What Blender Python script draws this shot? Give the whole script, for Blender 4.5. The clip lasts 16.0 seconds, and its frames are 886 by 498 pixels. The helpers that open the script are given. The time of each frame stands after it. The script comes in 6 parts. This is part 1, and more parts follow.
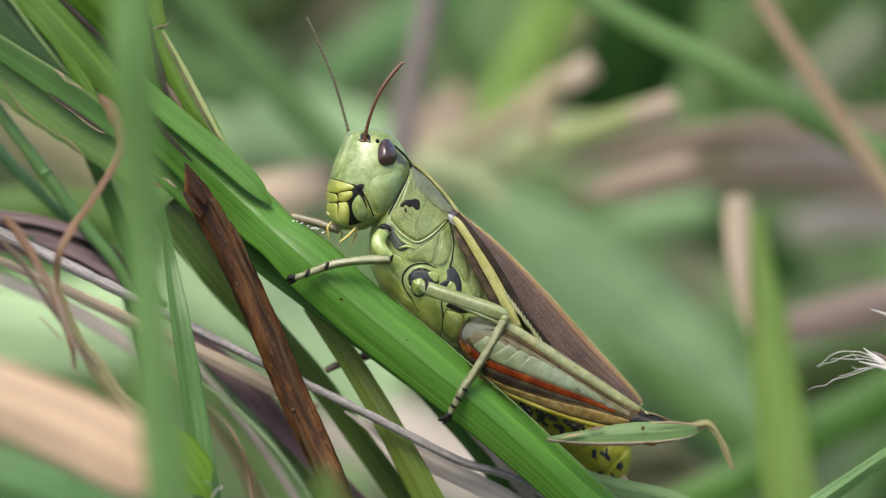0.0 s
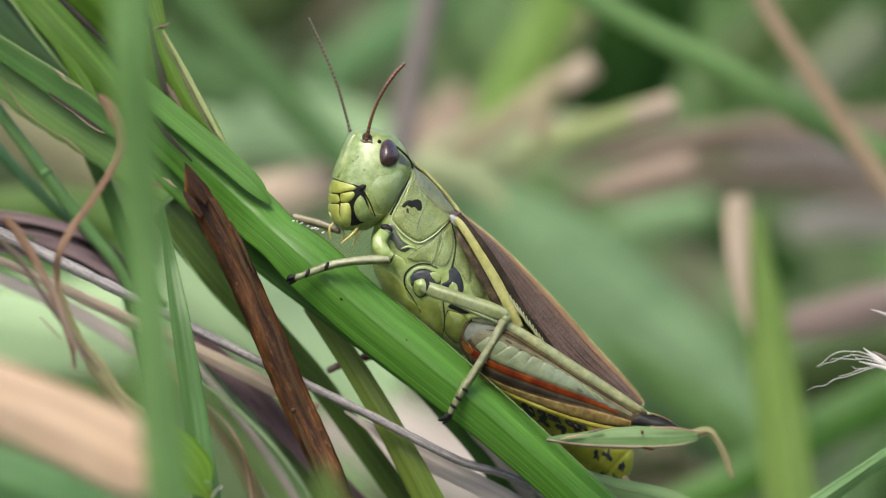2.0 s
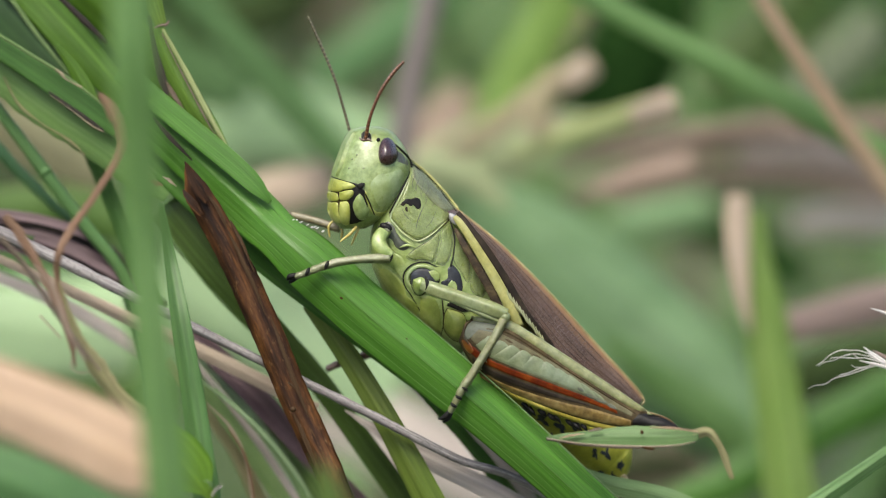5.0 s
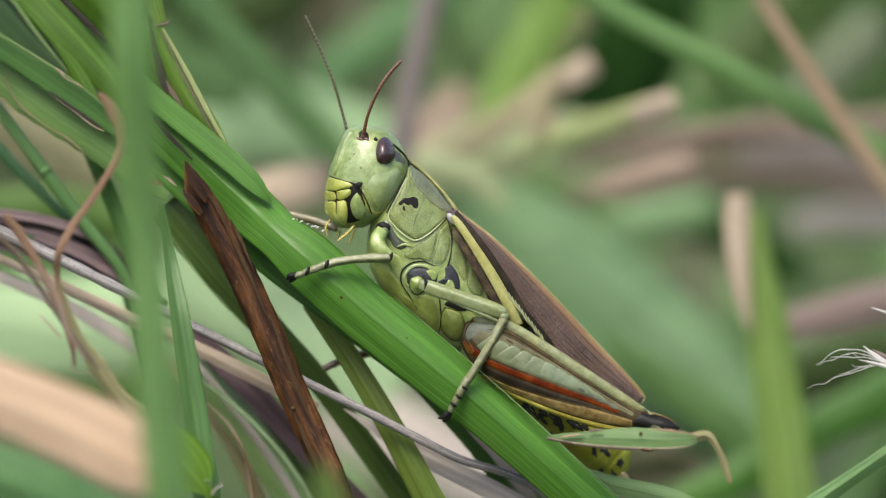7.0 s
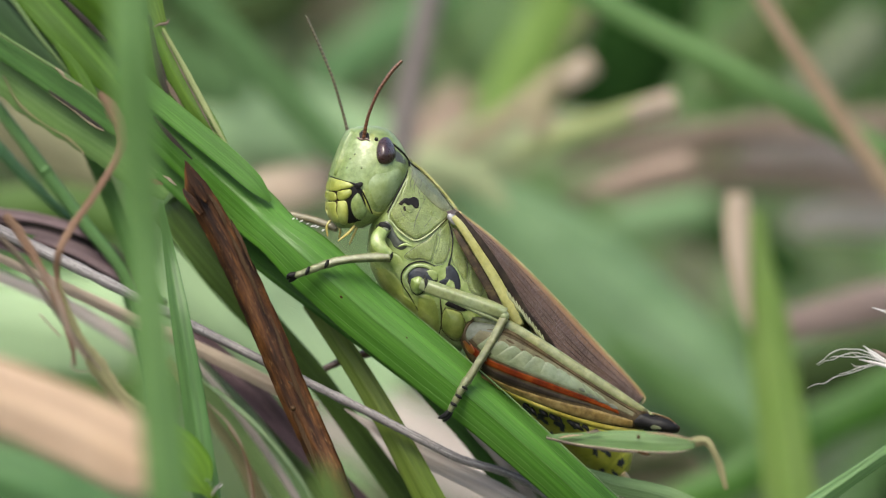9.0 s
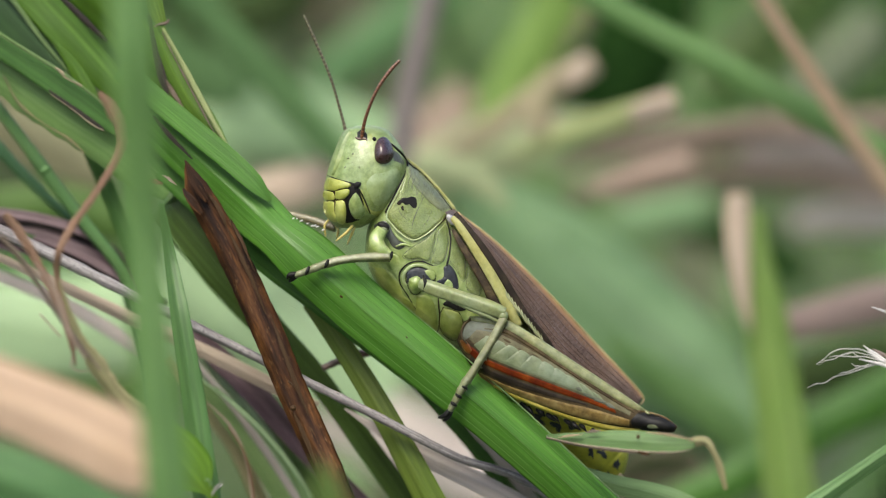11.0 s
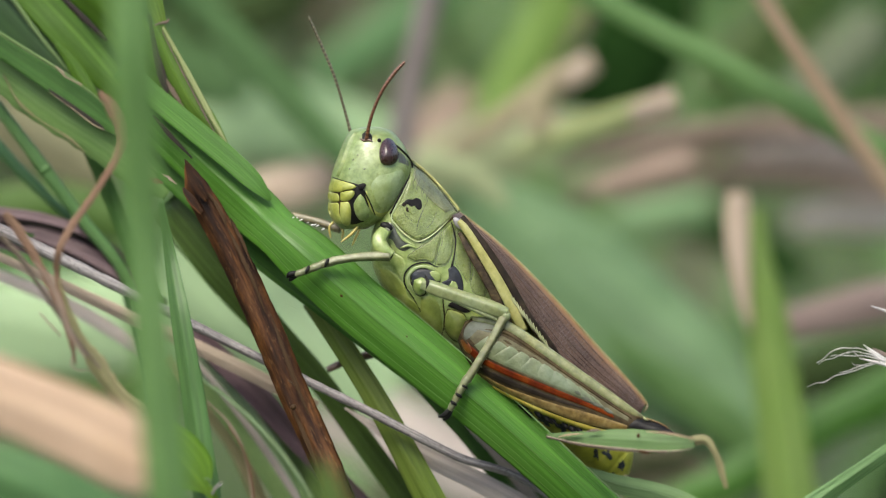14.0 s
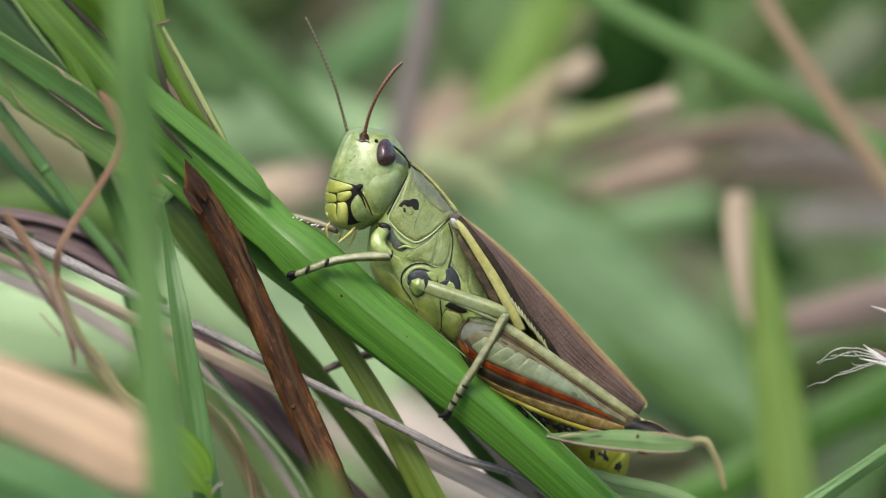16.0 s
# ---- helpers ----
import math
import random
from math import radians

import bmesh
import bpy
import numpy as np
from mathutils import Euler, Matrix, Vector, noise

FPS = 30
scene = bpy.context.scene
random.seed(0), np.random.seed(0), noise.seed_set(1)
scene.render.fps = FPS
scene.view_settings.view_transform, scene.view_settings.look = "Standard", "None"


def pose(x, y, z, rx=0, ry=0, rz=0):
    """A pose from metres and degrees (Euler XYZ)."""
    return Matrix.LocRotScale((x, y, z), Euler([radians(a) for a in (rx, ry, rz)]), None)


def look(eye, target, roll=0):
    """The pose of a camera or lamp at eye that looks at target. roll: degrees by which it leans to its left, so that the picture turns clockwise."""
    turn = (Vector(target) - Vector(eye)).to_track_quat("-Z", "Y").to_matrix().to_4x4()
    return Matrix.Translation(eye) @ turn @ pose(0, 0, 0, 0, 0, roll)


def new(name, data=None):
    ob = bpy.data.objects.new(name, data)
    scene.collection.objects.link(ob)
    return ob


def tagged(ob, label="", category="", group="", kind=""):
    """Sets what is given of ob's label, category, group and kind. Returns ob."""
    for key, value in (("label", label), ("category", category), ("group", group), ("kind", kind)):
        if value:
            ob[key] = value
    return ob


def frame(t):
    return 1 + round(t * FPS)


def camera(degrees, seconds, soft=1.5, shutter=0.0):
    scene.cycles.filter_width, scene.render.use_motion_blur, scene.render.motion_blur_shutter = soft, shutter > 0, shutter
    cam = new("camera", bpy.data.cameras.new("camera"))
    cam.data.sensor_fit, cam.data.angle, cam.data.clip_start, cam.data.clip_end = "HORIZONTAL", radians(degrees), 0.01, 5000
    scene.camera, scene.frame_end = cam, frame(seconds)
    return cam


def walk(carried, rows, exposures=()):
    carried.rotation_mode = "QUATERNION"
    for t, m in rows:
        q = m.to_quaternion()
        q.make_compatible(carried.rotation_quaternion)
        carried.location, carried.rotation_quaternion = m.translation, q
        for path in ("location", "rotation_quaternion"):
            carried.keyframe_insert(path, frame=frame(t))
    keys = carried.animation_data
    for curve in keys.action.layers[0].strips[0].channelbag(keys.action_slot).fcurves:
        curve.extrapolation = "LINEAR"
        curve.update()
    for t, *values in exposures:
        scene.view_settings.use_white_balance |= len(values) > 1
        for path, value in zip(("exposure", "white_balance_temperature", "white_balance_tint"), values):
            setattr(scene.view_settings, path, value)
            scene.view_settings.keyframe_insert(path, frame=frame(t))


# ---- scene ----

from mathutils.bvhtree import BVHTree

# ---------------------------------------------------------------- camera
# A macro lens on a tripod, looking a little down; it sinks by a hair as the head of the tripod settles.
TILT, REACH, HEIGHT = 12.0, 0.3097, 0.075
cam = camera(13.0, 16.0, soft=1.2)
VIEW = pose(0, 0, HEIGHT, 90 - TILT)
EYE = VIEW @ Vector((0, 0, REACH))
STEP = 13.0 / 1568
SETTLE = [(0, 0), (2, 0), (4, 1.3), (6.5, 3), (9, 4), (11.5, 5), (12.5, 6), (16, 6)]
walk(cam, [(t, Matrix.Translation(EYE) @ pose(0, 0, 0, 90 - TILT - d * STEP)) for t, d in SETTLE], [(0, 0.53), (4, 0.52), (9, 0.505), (16, 0.48)])
cam.data.dof.use_dof = True
cam.data.dof.focus_distance = REACH - 0.0020
cam.data.dof.aperture_fstop = 13.5

# ---------------------------------------------------------------- light
SUN_H, SUN_R = 60.0, 205.0
world = bpy.data.worlds.new("overcast_sky")
scene.world = world
world.use_nodes = True
wn = world.node_tree.nodes
sky = wn.new("ShaderNodeTexSky")
sky.sky_type, sky.sun_disc = "NISHITA", False
sky.sun_elevation, sky.sun_rotation = radians(SUN_H), radians(SUN_R)
sky.air_density, sky.dust_density, sky.ozone_density = 1.0, 4.0, 1.0
world.node_tree.links.new(sky.outputs["Color"], wn["Background"].inputs["Color"])
wn["Background"].inputs["Strength"].default_value = 0.195
sun = new("sun", bpy.data.lights.new("sun", "SUN"))
sun.data.energy, sun.data.angle, sun.data.color = 3.3, radians(30), (0.98, 0.955, 0.81)
az = radians(SUN_R)
sun.matrix_basis = look((math.sin(az) * math.cos(radians(SUN_H)), math.cos(az) * math.cos(radians(SUN_H)), math.sin(radians(SUN_H))), (0, 0, 0))


# ---------------------------------------------------------------- materials
def nodes_of(name):
    m = bpy.data.materials.new(name)
    m.use_nodes = True
    t = m.node_tree
    return m, t.nodes, t.links, t.nodes["Principled BSDF"]


def ramp(n, l, source, stops):
    r = n.new("ShaderNodeValToRGB")
    while len(r.color_ramp.elements) < len(stops):
        r.color_ramp.elements.new(0.5)
    for e, (p, c) in zip(r.color_ramp.elements, stops):
        e.position, e.color = p, (*c, 1)
    l.new(source, r.inputs["Fac"])
    return r.outputs["Color"]


def noise_tex(n, l, coord, scale, stretch=(1, 1, 1), detail=4.0, rough=0.55):
    mp = n.new("ShaderNodeMapping")
    mp.inputs["Scale"].default_value = stretch
    l.new(coord, mp.inputs["Vector"])
    t = n.new("ShaderNodeTexNoise")
    t.inputs["Scale"].default_value, t.inputs["Detail"].default_value, t.inputs["Roughness"].default_value = scale, detail, rough
    l.new(mp.outputs["Vector"], t.inputs["Vector"])
    return t.outputs["Fac"]


def mixed(n, l, fac, a, b, mode="MIX"):
    m = n.new("ShaderNodeMix")
    m.data_type, m.blend_type = "RGBA", mode
    for key, v in (("Factor", fac), ("A", a), ("B", b)):
        sock = [s for s in m.inputs if s.name == key and s.type == ("VALUE" if key == "Factor" else "RGBA")][0]
        if isinstance(v, (int, float)):
            sock.default_value = v
        elif isinstance(v, tuple):
            sock.default_value = (*v, 1)
        else:
            l.new(v, sock)
    return [s for s in m.outputs if s.type == "RGBA"][0]


def bump(n, l, height, strength, distance, under=None):
    b = n.new("ShaderNodeBump")
    b.inputs["Strength"].default_value, b.inputs["Distance"].default_value = strength, distance
    l.new(height, b.inputs["Height"])
    if under:
        l.new(under, b.inputs["Normal"])
    return b.outputs["Normal"]


def leaf_mat(name, dark, mid, light, rough=0.45, ribs=26.0, blotch=None, thin=0.3, dry=0.0, gloss=0.35, speck=0.62):
    """Grass: long veins by the blade's own across-and-along coordinates, blotches at a larger scale, some light passing through."""
    m, n, l, p = nodes_of(name)
    uv = n.new("ShaderNodeTexCoord").outputs["UV"]
    veins = noise_tex(n, l, uv, 1.0, (ribs, 0.06, 1), 3.0, 0.6)
    fine = noise_tex(n, l, uv, 1.0, (ribs * 3.1, 0.25, 1), 2.0, 0.6)
    patch = noise_tex(n, l, uv, 1.0, (1.6, 0.13, 1), 4.0, 0.6)
    col = ramp(n, l, veins, [(0.3, dark), (0.5, mid), (0.72, light)])
    col = mixed(n, l, ramp(n, l, patch, [(0.35, (0.0,) * 3), (0.7, (0.55,) * 3)]), col, blotch or light)
    band = noise_tex(n, l, uv, 1.0, (5.0, 0.015, 1), 2.0, 0.5)
    col = mixed(n, l, 0.6, col, ramp(n, l, band, [(0.34, (0.5,) * 3), (0.62, (1.0,) * 3)]), "MULTIPLY")
    col = mixed(n, l, 0.3, col, ramp(n, l, fine, [(0.3, (0.35,) * 3), (0.7, (1.0,) * 3)]), "MULTIPLY")
    if dry:
        specks = noise_tex(n, l, uv, 1.0, (9, 1.2, 1), 5.0, 0.7)
        col = mixed(n, l, ramp(n, l, specks, [(speck, (0.0,) * 3), (speck + 0.1, (dry,) * 3)]), col, (0.10, 0.06, 0.035))
    l.new(col, p.inputs["Base Color"])
    p.inputs["Roughness"].default_value = rough
    p.inputs["Specular IOR Level"].default_value = gloss
    nm = bump(n, l, fine, 0.35, 0.00004, bump(n, l, veins, 0.6, 0.0001))
    l.new(nm, p.inputs["Normal"])
    tr = n.new("ShaderNodeBsdfTranslucent")
    l.new(col, tr.inputs["Color"])
    l.new(nm, tr.inputs["Normal"])
    mx = n.new("ShaderNodeMixShader")
    mx.inputs["Fac"].default_value = thin
    l.new(p.outputs["BSDF"], mx.inputs[1])
    l.new(tr.outputs["BSDF"], mx.inputs[2])
    l.new(mx.outputs["Shader"], n["Material Output"].inputs["Surface"])
    return m


def chitin_mat(name, dark, mid, light, rough=0.34, grain=2600.0, pits=0.4, blotch=700.0, coat=0.2, net=0.0, gloss=0.5):
    """An insect's cuticle: mottled, finely pitted, with a waxy sheen; net: share of dark between its raised cells."""
    m, n, l, p = nodes_of(name)
    co = n.new("ShaderNodeTexCoord").outputs["Object"]
    big = noise_tex(n, l, co, blotch, (1, 1, 1), 4.0, 0.6)
    fine = noise_tex(n, l, co, grain, (1, 1, 1), 6.0, 0.7)
    col = ramp(n, l, big, [(0.32, dark), (0.5, mid), (0.68, light)])
    col = mixed(n, l, 0.26, col, ramp(n, l, fine, [(0.32, (0.35,) * 3), (0.6, (1.0,) * 3)]), "MULTIPLY")
    warm = noise_tex(n, l, co, blotch * 0.45, (1, 1, 1), 3.0, 0.55)
    col = mixed(n, l, 0.5, col, ramp(n, l, warm, [(0.34, (1.0, 0.97, 0.74)), (0.64, (0.86, 0.97, 1.08))]), "MULTIPLY")
    dent = noise_tex(n, l, co, 1300.0, (1, 1, 1), 3.0, 0.6)
    vo = n.new("ShaderNodeTexVoronoi")
    vo.feature = "DISTANCE_TO_EDGE"
    vo.inputs["Scale"].default_value = 6200.0
    warp = mixed(n, l, 0.00042, co, noise_col(n, l, co, 3000.0), "ADD")
    l.new(warp, vo.inputs["Vector"])
    cells = ramp(n, l, vo.outputs["Distance"], [(0.02, (0.0,) * 3), (0.22, (1.0,) * 3)])
    if net:
        col = mixed(n, l, net, col, mixed(n, l, 0.25, cells, (1.0, 1.0, 1.0)), "MULTIPLY")
    l.new(col, p.inputs["Base Color"])
    l.new(ramp(n, l, fine, [(0.3, (rough + 0.2,) * 3), (0.7, (rough,) * 3)]), p.inputs["Roughness"])
    p.inputs["Coat Weight"].default_value = coat
    p.inputs["Specular IOR Level"].default_value = gloss
    p.inputs["Coat Roughness"].default_value = 0.22
    p.inputs["Subsurface Weight"].default_value = 0.12
    p.inputs["Subsurface Radius"].default_value = (0.0004, 0.0005, 0.0002)
    p.inputs["Subsurface Scale"].default_value = 1.0
    l.new(bump(n, l, cells, pits, 0.00007, bump(n, l, fine, 0.25, 0.00004, bump(n, l, dent, 0.3, 0.0001))), p.inputs["Normal"])
    return m


def noise_col(n, l, coord, scale):
    t = n.new("ShaderNodeTexNoise")
    t.inputs["Scale"].default_value = scale
    l.new(coord, t.inputs["Vector"])
    return t.outputs["Color"]


def ringed_mat(name, dark, mid, pale, period):
    """An antenna's cuticle, paler at each joint."""
    m, n, l, p = nodes_of(name)
    uv = n.new("ShaderNodeTexCoord").outputs["UV"]
    sep = n.new("ShaderNodeSeparateXYZ")
    l.new(uv, sep.inputs["Vector"])
    node = sep.outputs["Y"]
    for op, v in (("MULTIPLY", math.pi / period), ("SINE", None), ("ABSOLUTE", None)):
        k = n.new("ShaderNodeMath")
        k.operation = op
        l.new(node, k.inputs[0])
        if v:
            k.inputs[1].default_value = v
        node = k.outputs[0]
    l.new(ramp(n, l, node, [(0.0, pale), (0.28, pale), (0.5, mid), (1.0, dark)]), p.inputs["Base Color"])
    p.inputs["Roughness"].default_value = 0.35
    return m


def reed_mat():
    """A dead reed: dark reddish brown bark in long streaks, tan where the skin has worn off."""
    m, n, l, p = nodes_of("dead_reed_bark")
    uv = n.new("ShaderNodeTexCoord").outputs["UV"]
    worn = noise_tex(n, l, uv, 1.0, (2.6, 0.16, 1), 6.0, 0.62)
    grain = noise_tex(n, l, uv, 1.0, (18.0, 1.1, 1), 5.0, 0.7)
    fibre = noise_tex(n, l, uv, 1.0, (13.0, 0.05, 1), 4.0, 0.6)
    scuff = noise_tex(n, l, uv, 1.0, (7.0, 0.9, 1), 6.0, 0.72)
    col = ramp(n, l, worn, [(0.36, (0.011, 0.004, 0.0012)), (0.49, (0.038, 0.014, 0.0035)), (0.58, (0.082, 0.032, 0.008)), (0.72, (0.165, 0.078, 0.024))])
    col = mixed(n, l, ramp(n, l, scuff, [(0.58, (0.0,) * 3), (0.69, (0.75,) * 3)]), col, (0.200, 0.118, 0.052))
    col = mixed(n, l, 0.55, col, ramp(n, l, grain, [(0.36, (0.35,) * 3), (0.60, (1.0,) * 3)]), "MULTIPLY")
    col = mixed(n, l, 0.42, col, ramp(n, l, fibre, [(0.38, (0.35,) * 3), (0.58, (1.0,) * 3)]), "MULTIPLY")
    l.new(col, p.inputs["Base Color"])
    l.new(ramp(n, l, grain, [(0.3, (0.32,) * 3), (0.7, (0.55,) * 3)]), p.inputs["Roughness"])
    p.inputs["Specular IOR Level"].default_value = 0.18
    l.new(bump(n, l, grain, 0.5, 0.00008, bump(n, l, fibre, 0.6, 0.00012)), p.inputs["Normal"])
    return m


def stalk_mat():
    """A weathered stalk: bleached grey-white skin with fine fibres, peppered with black mould."""
    m, n, l, p = nodes_of("weathered_grey_stalk")
    uv = n.new("ShaderNodeTexCoord").outputs["UV"]
    fibre = noise_tex(n, l, uv, 1.0, (12.0, 0.12, 1), 4.0, 0.6)
    mould = noise_tex(n, l, uv, 1.0, (9.0, 2.6, 1), 5.0, 0.75)
    patch = noise_tex(n, l, uv, 1.0, (1.2, 0.11, 1), 3.0, 0.6)
    col = ramp(n, l, fibre, [(0.32, (0.120, 0.106, 0.104)), (0.5, (0.225, 0.206, 0.202)), (0.68, (0.430, 0.408, 0.400))])
    col = mixed(n, l, 0.7, col, ramp(n, l, patch, [(0.38, (0.40, 0.37, 0.38)), (0.62, (1.0, 1.0, 1.0))]), "MULTIPLY")
    col = mixed(n, l, ramp(n, l, mould, [(0.53, (0.0,) * 3), (0.62, (0.85,) * 3)]), col, (0.030, 0.024, 0.022))
    l.new(col, p.inputs["Base Color"])
    p.inputs["Roughness"].default_value = 0.55
    l.new(bump(n, l, mould, 0.4, 0.00006, bump(n, l, fibre, 0.5, 0.0001)), p.inputs["Normal"])
    return m


def wing_mat():
    """A folded forewing: brown membrane, tan and half clear along its upper edge, glossy between the veins."""
    m, n, l, p = nodes_of("wing_brown")
    uv = n.new("ShaderNodeTexCoord").outputs["UV"]
    mp = n.new("ShaderNodeMapping")
    mp.inputs["Scale"].default_value = (19.0, 2.3, 1.0)
    l.new(uv, mp.inputs["Vector"])
    vo = n.new("ShaderNodeTexVoronoi")
    vo.feature = "DISTANCE_TO_EDGE"
    vo.inputs["Scale"].default_value = 1.0
    l.new(mp.outputs["Vector"], vo.inputs["Vector"])
    big = noise_tex(n, l, uv, 1.0, (3.0, 0.30, 1), 5.0, 0.65)
    streak = noise_tex(n, l, uv, 1.0, (20.0, 0.22, 1), 3.0, 0.6)
    col = ramp(n, l, big, [(0.3, (0.034, 0.016, 0.010)), (0.5, (0.066, 0.035, 0.022)), (0.72, (0.125, 0.080, 0.058))])
    col = mixed(n, l, 0.75, col, ramp(n, l, streak, [(0.36, (0.42,) * 3), (0.6, (1.0,) * 3)]), "MULTIPLY")
    col = mixed(n, l, ramp(n, l, vo.outputs["Distance"], [(0.03, (0.34,) * 3), (0.12, (0.0,) * 3)]), col, (0.165, 0.122, 0.098))
    sep = n.new("ShaderNodeSeparateXYZ")
    l.new(uv, sep.inputs["Vector"])
    col = mixed(n, l, ramp(n, l, sep.outputs["X"], [(0.03, (0.85,) * 3), (0.13, (0.35,) * 3), (0.30, (0.0,) * 3)]), col, (0.235, 0.130, 0.058))
    l.new(col, p.inputs["Base Color"])
    l.new(ramp(n, l, streak, [(0.3, (0.34,) * 3), (0.7, (0.52,) * 3)]), p.inputs["Roughness"])
    p.inputs["Specular IOR Level"].default_value = 0.35
    l.new(bump(n, l, vo.outputs["Distance"], 0.4, 0.00006, bump(n, l, streak, 0.5, 0.00008)), p.inputs["Normal"])
    return m


GREEN = leaf_mat("grass_green", (0.036, 0.115, 0.014), (0.062, 0.180, 0.022), (0.110, 0.255, 0.044), ribs=20)
GREEN_DARK = leaf_mat("grass_dark_green", (0.030, 0.085, 0.018), (0.050, 0.130, 0.026), (0.080, 0.180, 0.040), gloss=0.2)
GREEN_BLUE = leaf_mat("grass_bluish_green", (0.055, 0.140, 0.050), (0.085, 0.200, 0.065), (0.130, 0.270, 0.095), rough=0.5)
GREEN_PALE = leaf_mat("grass_pale_green", (0.130, 0.240, 0.085), (0.200, 0.340, 0.125), (0.290, 0.430, 0.190), rough=0.55)
GREEN_MINT = leaf_mat("grass_mint_green", (0.330, 0.490, 0.250), (0.420, 0.590, 0.320), (0.480, 0.640, 0.380), rough=0.6, ribs=7)
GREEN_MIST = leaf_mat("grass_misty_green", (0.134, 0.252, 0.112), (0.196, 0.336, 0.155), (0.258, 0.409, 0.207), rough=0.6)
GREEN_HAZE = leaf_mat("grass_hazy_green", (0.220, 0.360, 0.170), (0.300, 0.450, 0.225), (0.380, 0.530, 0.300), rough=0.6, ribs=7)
GREEN_LEAF = leaf_mat("grass_leaf_green", (0.110, 0.185, 0.055), (0.160, 0.255, 0.082), (0.215, 0.320, 0.125), rough=0.45)
GREEN_SOFT = leaf_mat("grass_soft_green", (0.080, 0.180, 0.045), (0.115, 0.235, 0.065), (0.160, 0.290, 0.095), rough=0.5, ribs=6)
GREEN_STEM = leaf_mat("grass_stem_green", (0.075, 0.185, 0.050), (0.112, 0.240, 0.072), (0.165, 0.300, 0.110), rough=0.45)
GREEN_TORN = leaf_mat("grass_torn_green", (0.120, 0.235, 0.055), (0.165, 0.300, 0.080), (0.220, 0.360, 0.120), rough=0.5, ribs=10)
GREEN_WARM = leaf_mat("grass_warm_green", (0.128, 0.228, 0.040), (0.180, 0.300, 0.060), (0.240, 0.360, 0.100), rough=0.55, ribs=7, blotch=(0.21, 0.30, 0.09))
GREEN_OLIVE = leaf_mat("grass_olive_green", (0.055, 0.100, 0.018), (0.085, 0.145, 0.028), (0.125, 0.195, 0.045), rough=0.45)
PEACH = leaf_mat("dry_peach_leaf", (0.520, 0.350, 0.225), (0.600, 0.425, 0.290), (0.670, 0.500, 0.370), rough=0.65, ribs=2.0)
PALE_PINK = leaf_mat("dry_pale_pink_leaf", (0.520, 0.440, 0.390), (0.640, 0.560, 0.510), (0.720, 0.650, 0.600), rough=0.7, ribs=7)
DRY_OLIVE = leaf_mat("dry_olive_leaf", (0.140, 0.140, 0.070), (0.195, 0.190, 0.098), (0.250, 0.240, 0.140), rough=0.7, ribs=7)
DRY_LIME = leaf_mat("dry_yellow_green_straw", (0.260, 0.310, 0.110), (0.360, 0.420, 0.165), (0.450, 0.500, 0.240), rough=0.65)
# dull dark green: shade of the meadow's depths put into the colour
GREEN_DIM_SHADE = leaf_mat("grass_dim_shade_green", (0.028, 0.046, 0.015), (0.043, 0.068, 0.024), (0.060, 0.095, 0.032), rough=0.8, gloss=0.05)
DRY_CURL = leaf_mat("dry_curl_tan", (0.160, 0.082, 0.048), (0.260, 0.148, 0.092), (0.360, 0.235, 0.160), rough=0.65, dry=0.3)
DRY_TAN = leaf_mat("dry_tan_stalk", (0.200, 0.140, 0.085), (0.300, 0.215, 0.135), (0.390, 0.300, 0.205), rough=0.65)
DRY_LEAFY = leaf_mat("grass_bright_yellow_green", (0.160, 0.240, 0.060), (0.215, 0.310, 0.085), (0.270, 0.370, 0.125), rough=0.6, ribs=7)
STRAW_GREEN = leaf_mat("withered_green", (0.200, 0.220, 0.080), (0.300, 0.300, 0.140), (0.420, 0.400, 0.230), rough=0.6, blotch=(0.30, 0.22, 0.12), dry=0.6)
GREEN_TEAL = leaf_mat("grass_deep_bluish_green", (0.035, 0.100, 0.038), (0.055, 0.145, 0.055), (0.105, 0.215, 0.090), rough=0.4, ribs=7)
GREEN_GREY = leaf_mat("grass_greyish_green", (0.100, 0.130, 0.070), (0.150, 0.185, 0.105), (0.200, 0.240, 0.150), rough=0.65)
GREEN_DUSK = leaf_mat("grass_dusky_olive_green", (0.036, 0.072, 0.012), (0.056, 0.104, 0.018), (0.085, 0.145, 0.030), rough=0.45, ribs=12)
GREEN_BENT = leaf_mat("grass_small_leaf_green", (0.075, 0.160, 0.040), (0.105, 0.205, 0.056), (0.150, 0.260, 0.085), rough=0.45, ribs=10, dry=0.35, speck=0.58)
GREEN_CANE = leaf_mat("grass_cane_green", (0.066, 0.152, 0.036), (0.098, 0.202, 0.054), (0.142, 0.262, 0.085), rough=0.5, ribs=6)
LIME_PALE = leaf_mat("grass_pale_lime", (0.250, 0.300, 0.150), (0.330, 0.385, 0.200), (0.400, 0.450, 0.255), rough=0.6, ribs=6)
DUSTY = leaf_mat("dry_dusty_pink_leaf", (0.210, 0.150, 0.128), (0.300, 0.220, 0.192), (0.380, 0.295, 0.265), rough=0.65)
GREEN_GLOW = leaf_mat("grass_fresh_yellow_green", (0.110, 0.205, 0.030), (0.150, 0.260, 0.042), (0.200, 0.320, 0.072), rough=0.6, ribs=7)
GREEN_HEDGE = leaf_mat("grass_dense_green", (0.045, 0.100, 0.012), (0.065, 0.135, 0.018), (0.090, 0.175, 0.030), rough=0.6, ribs=7)
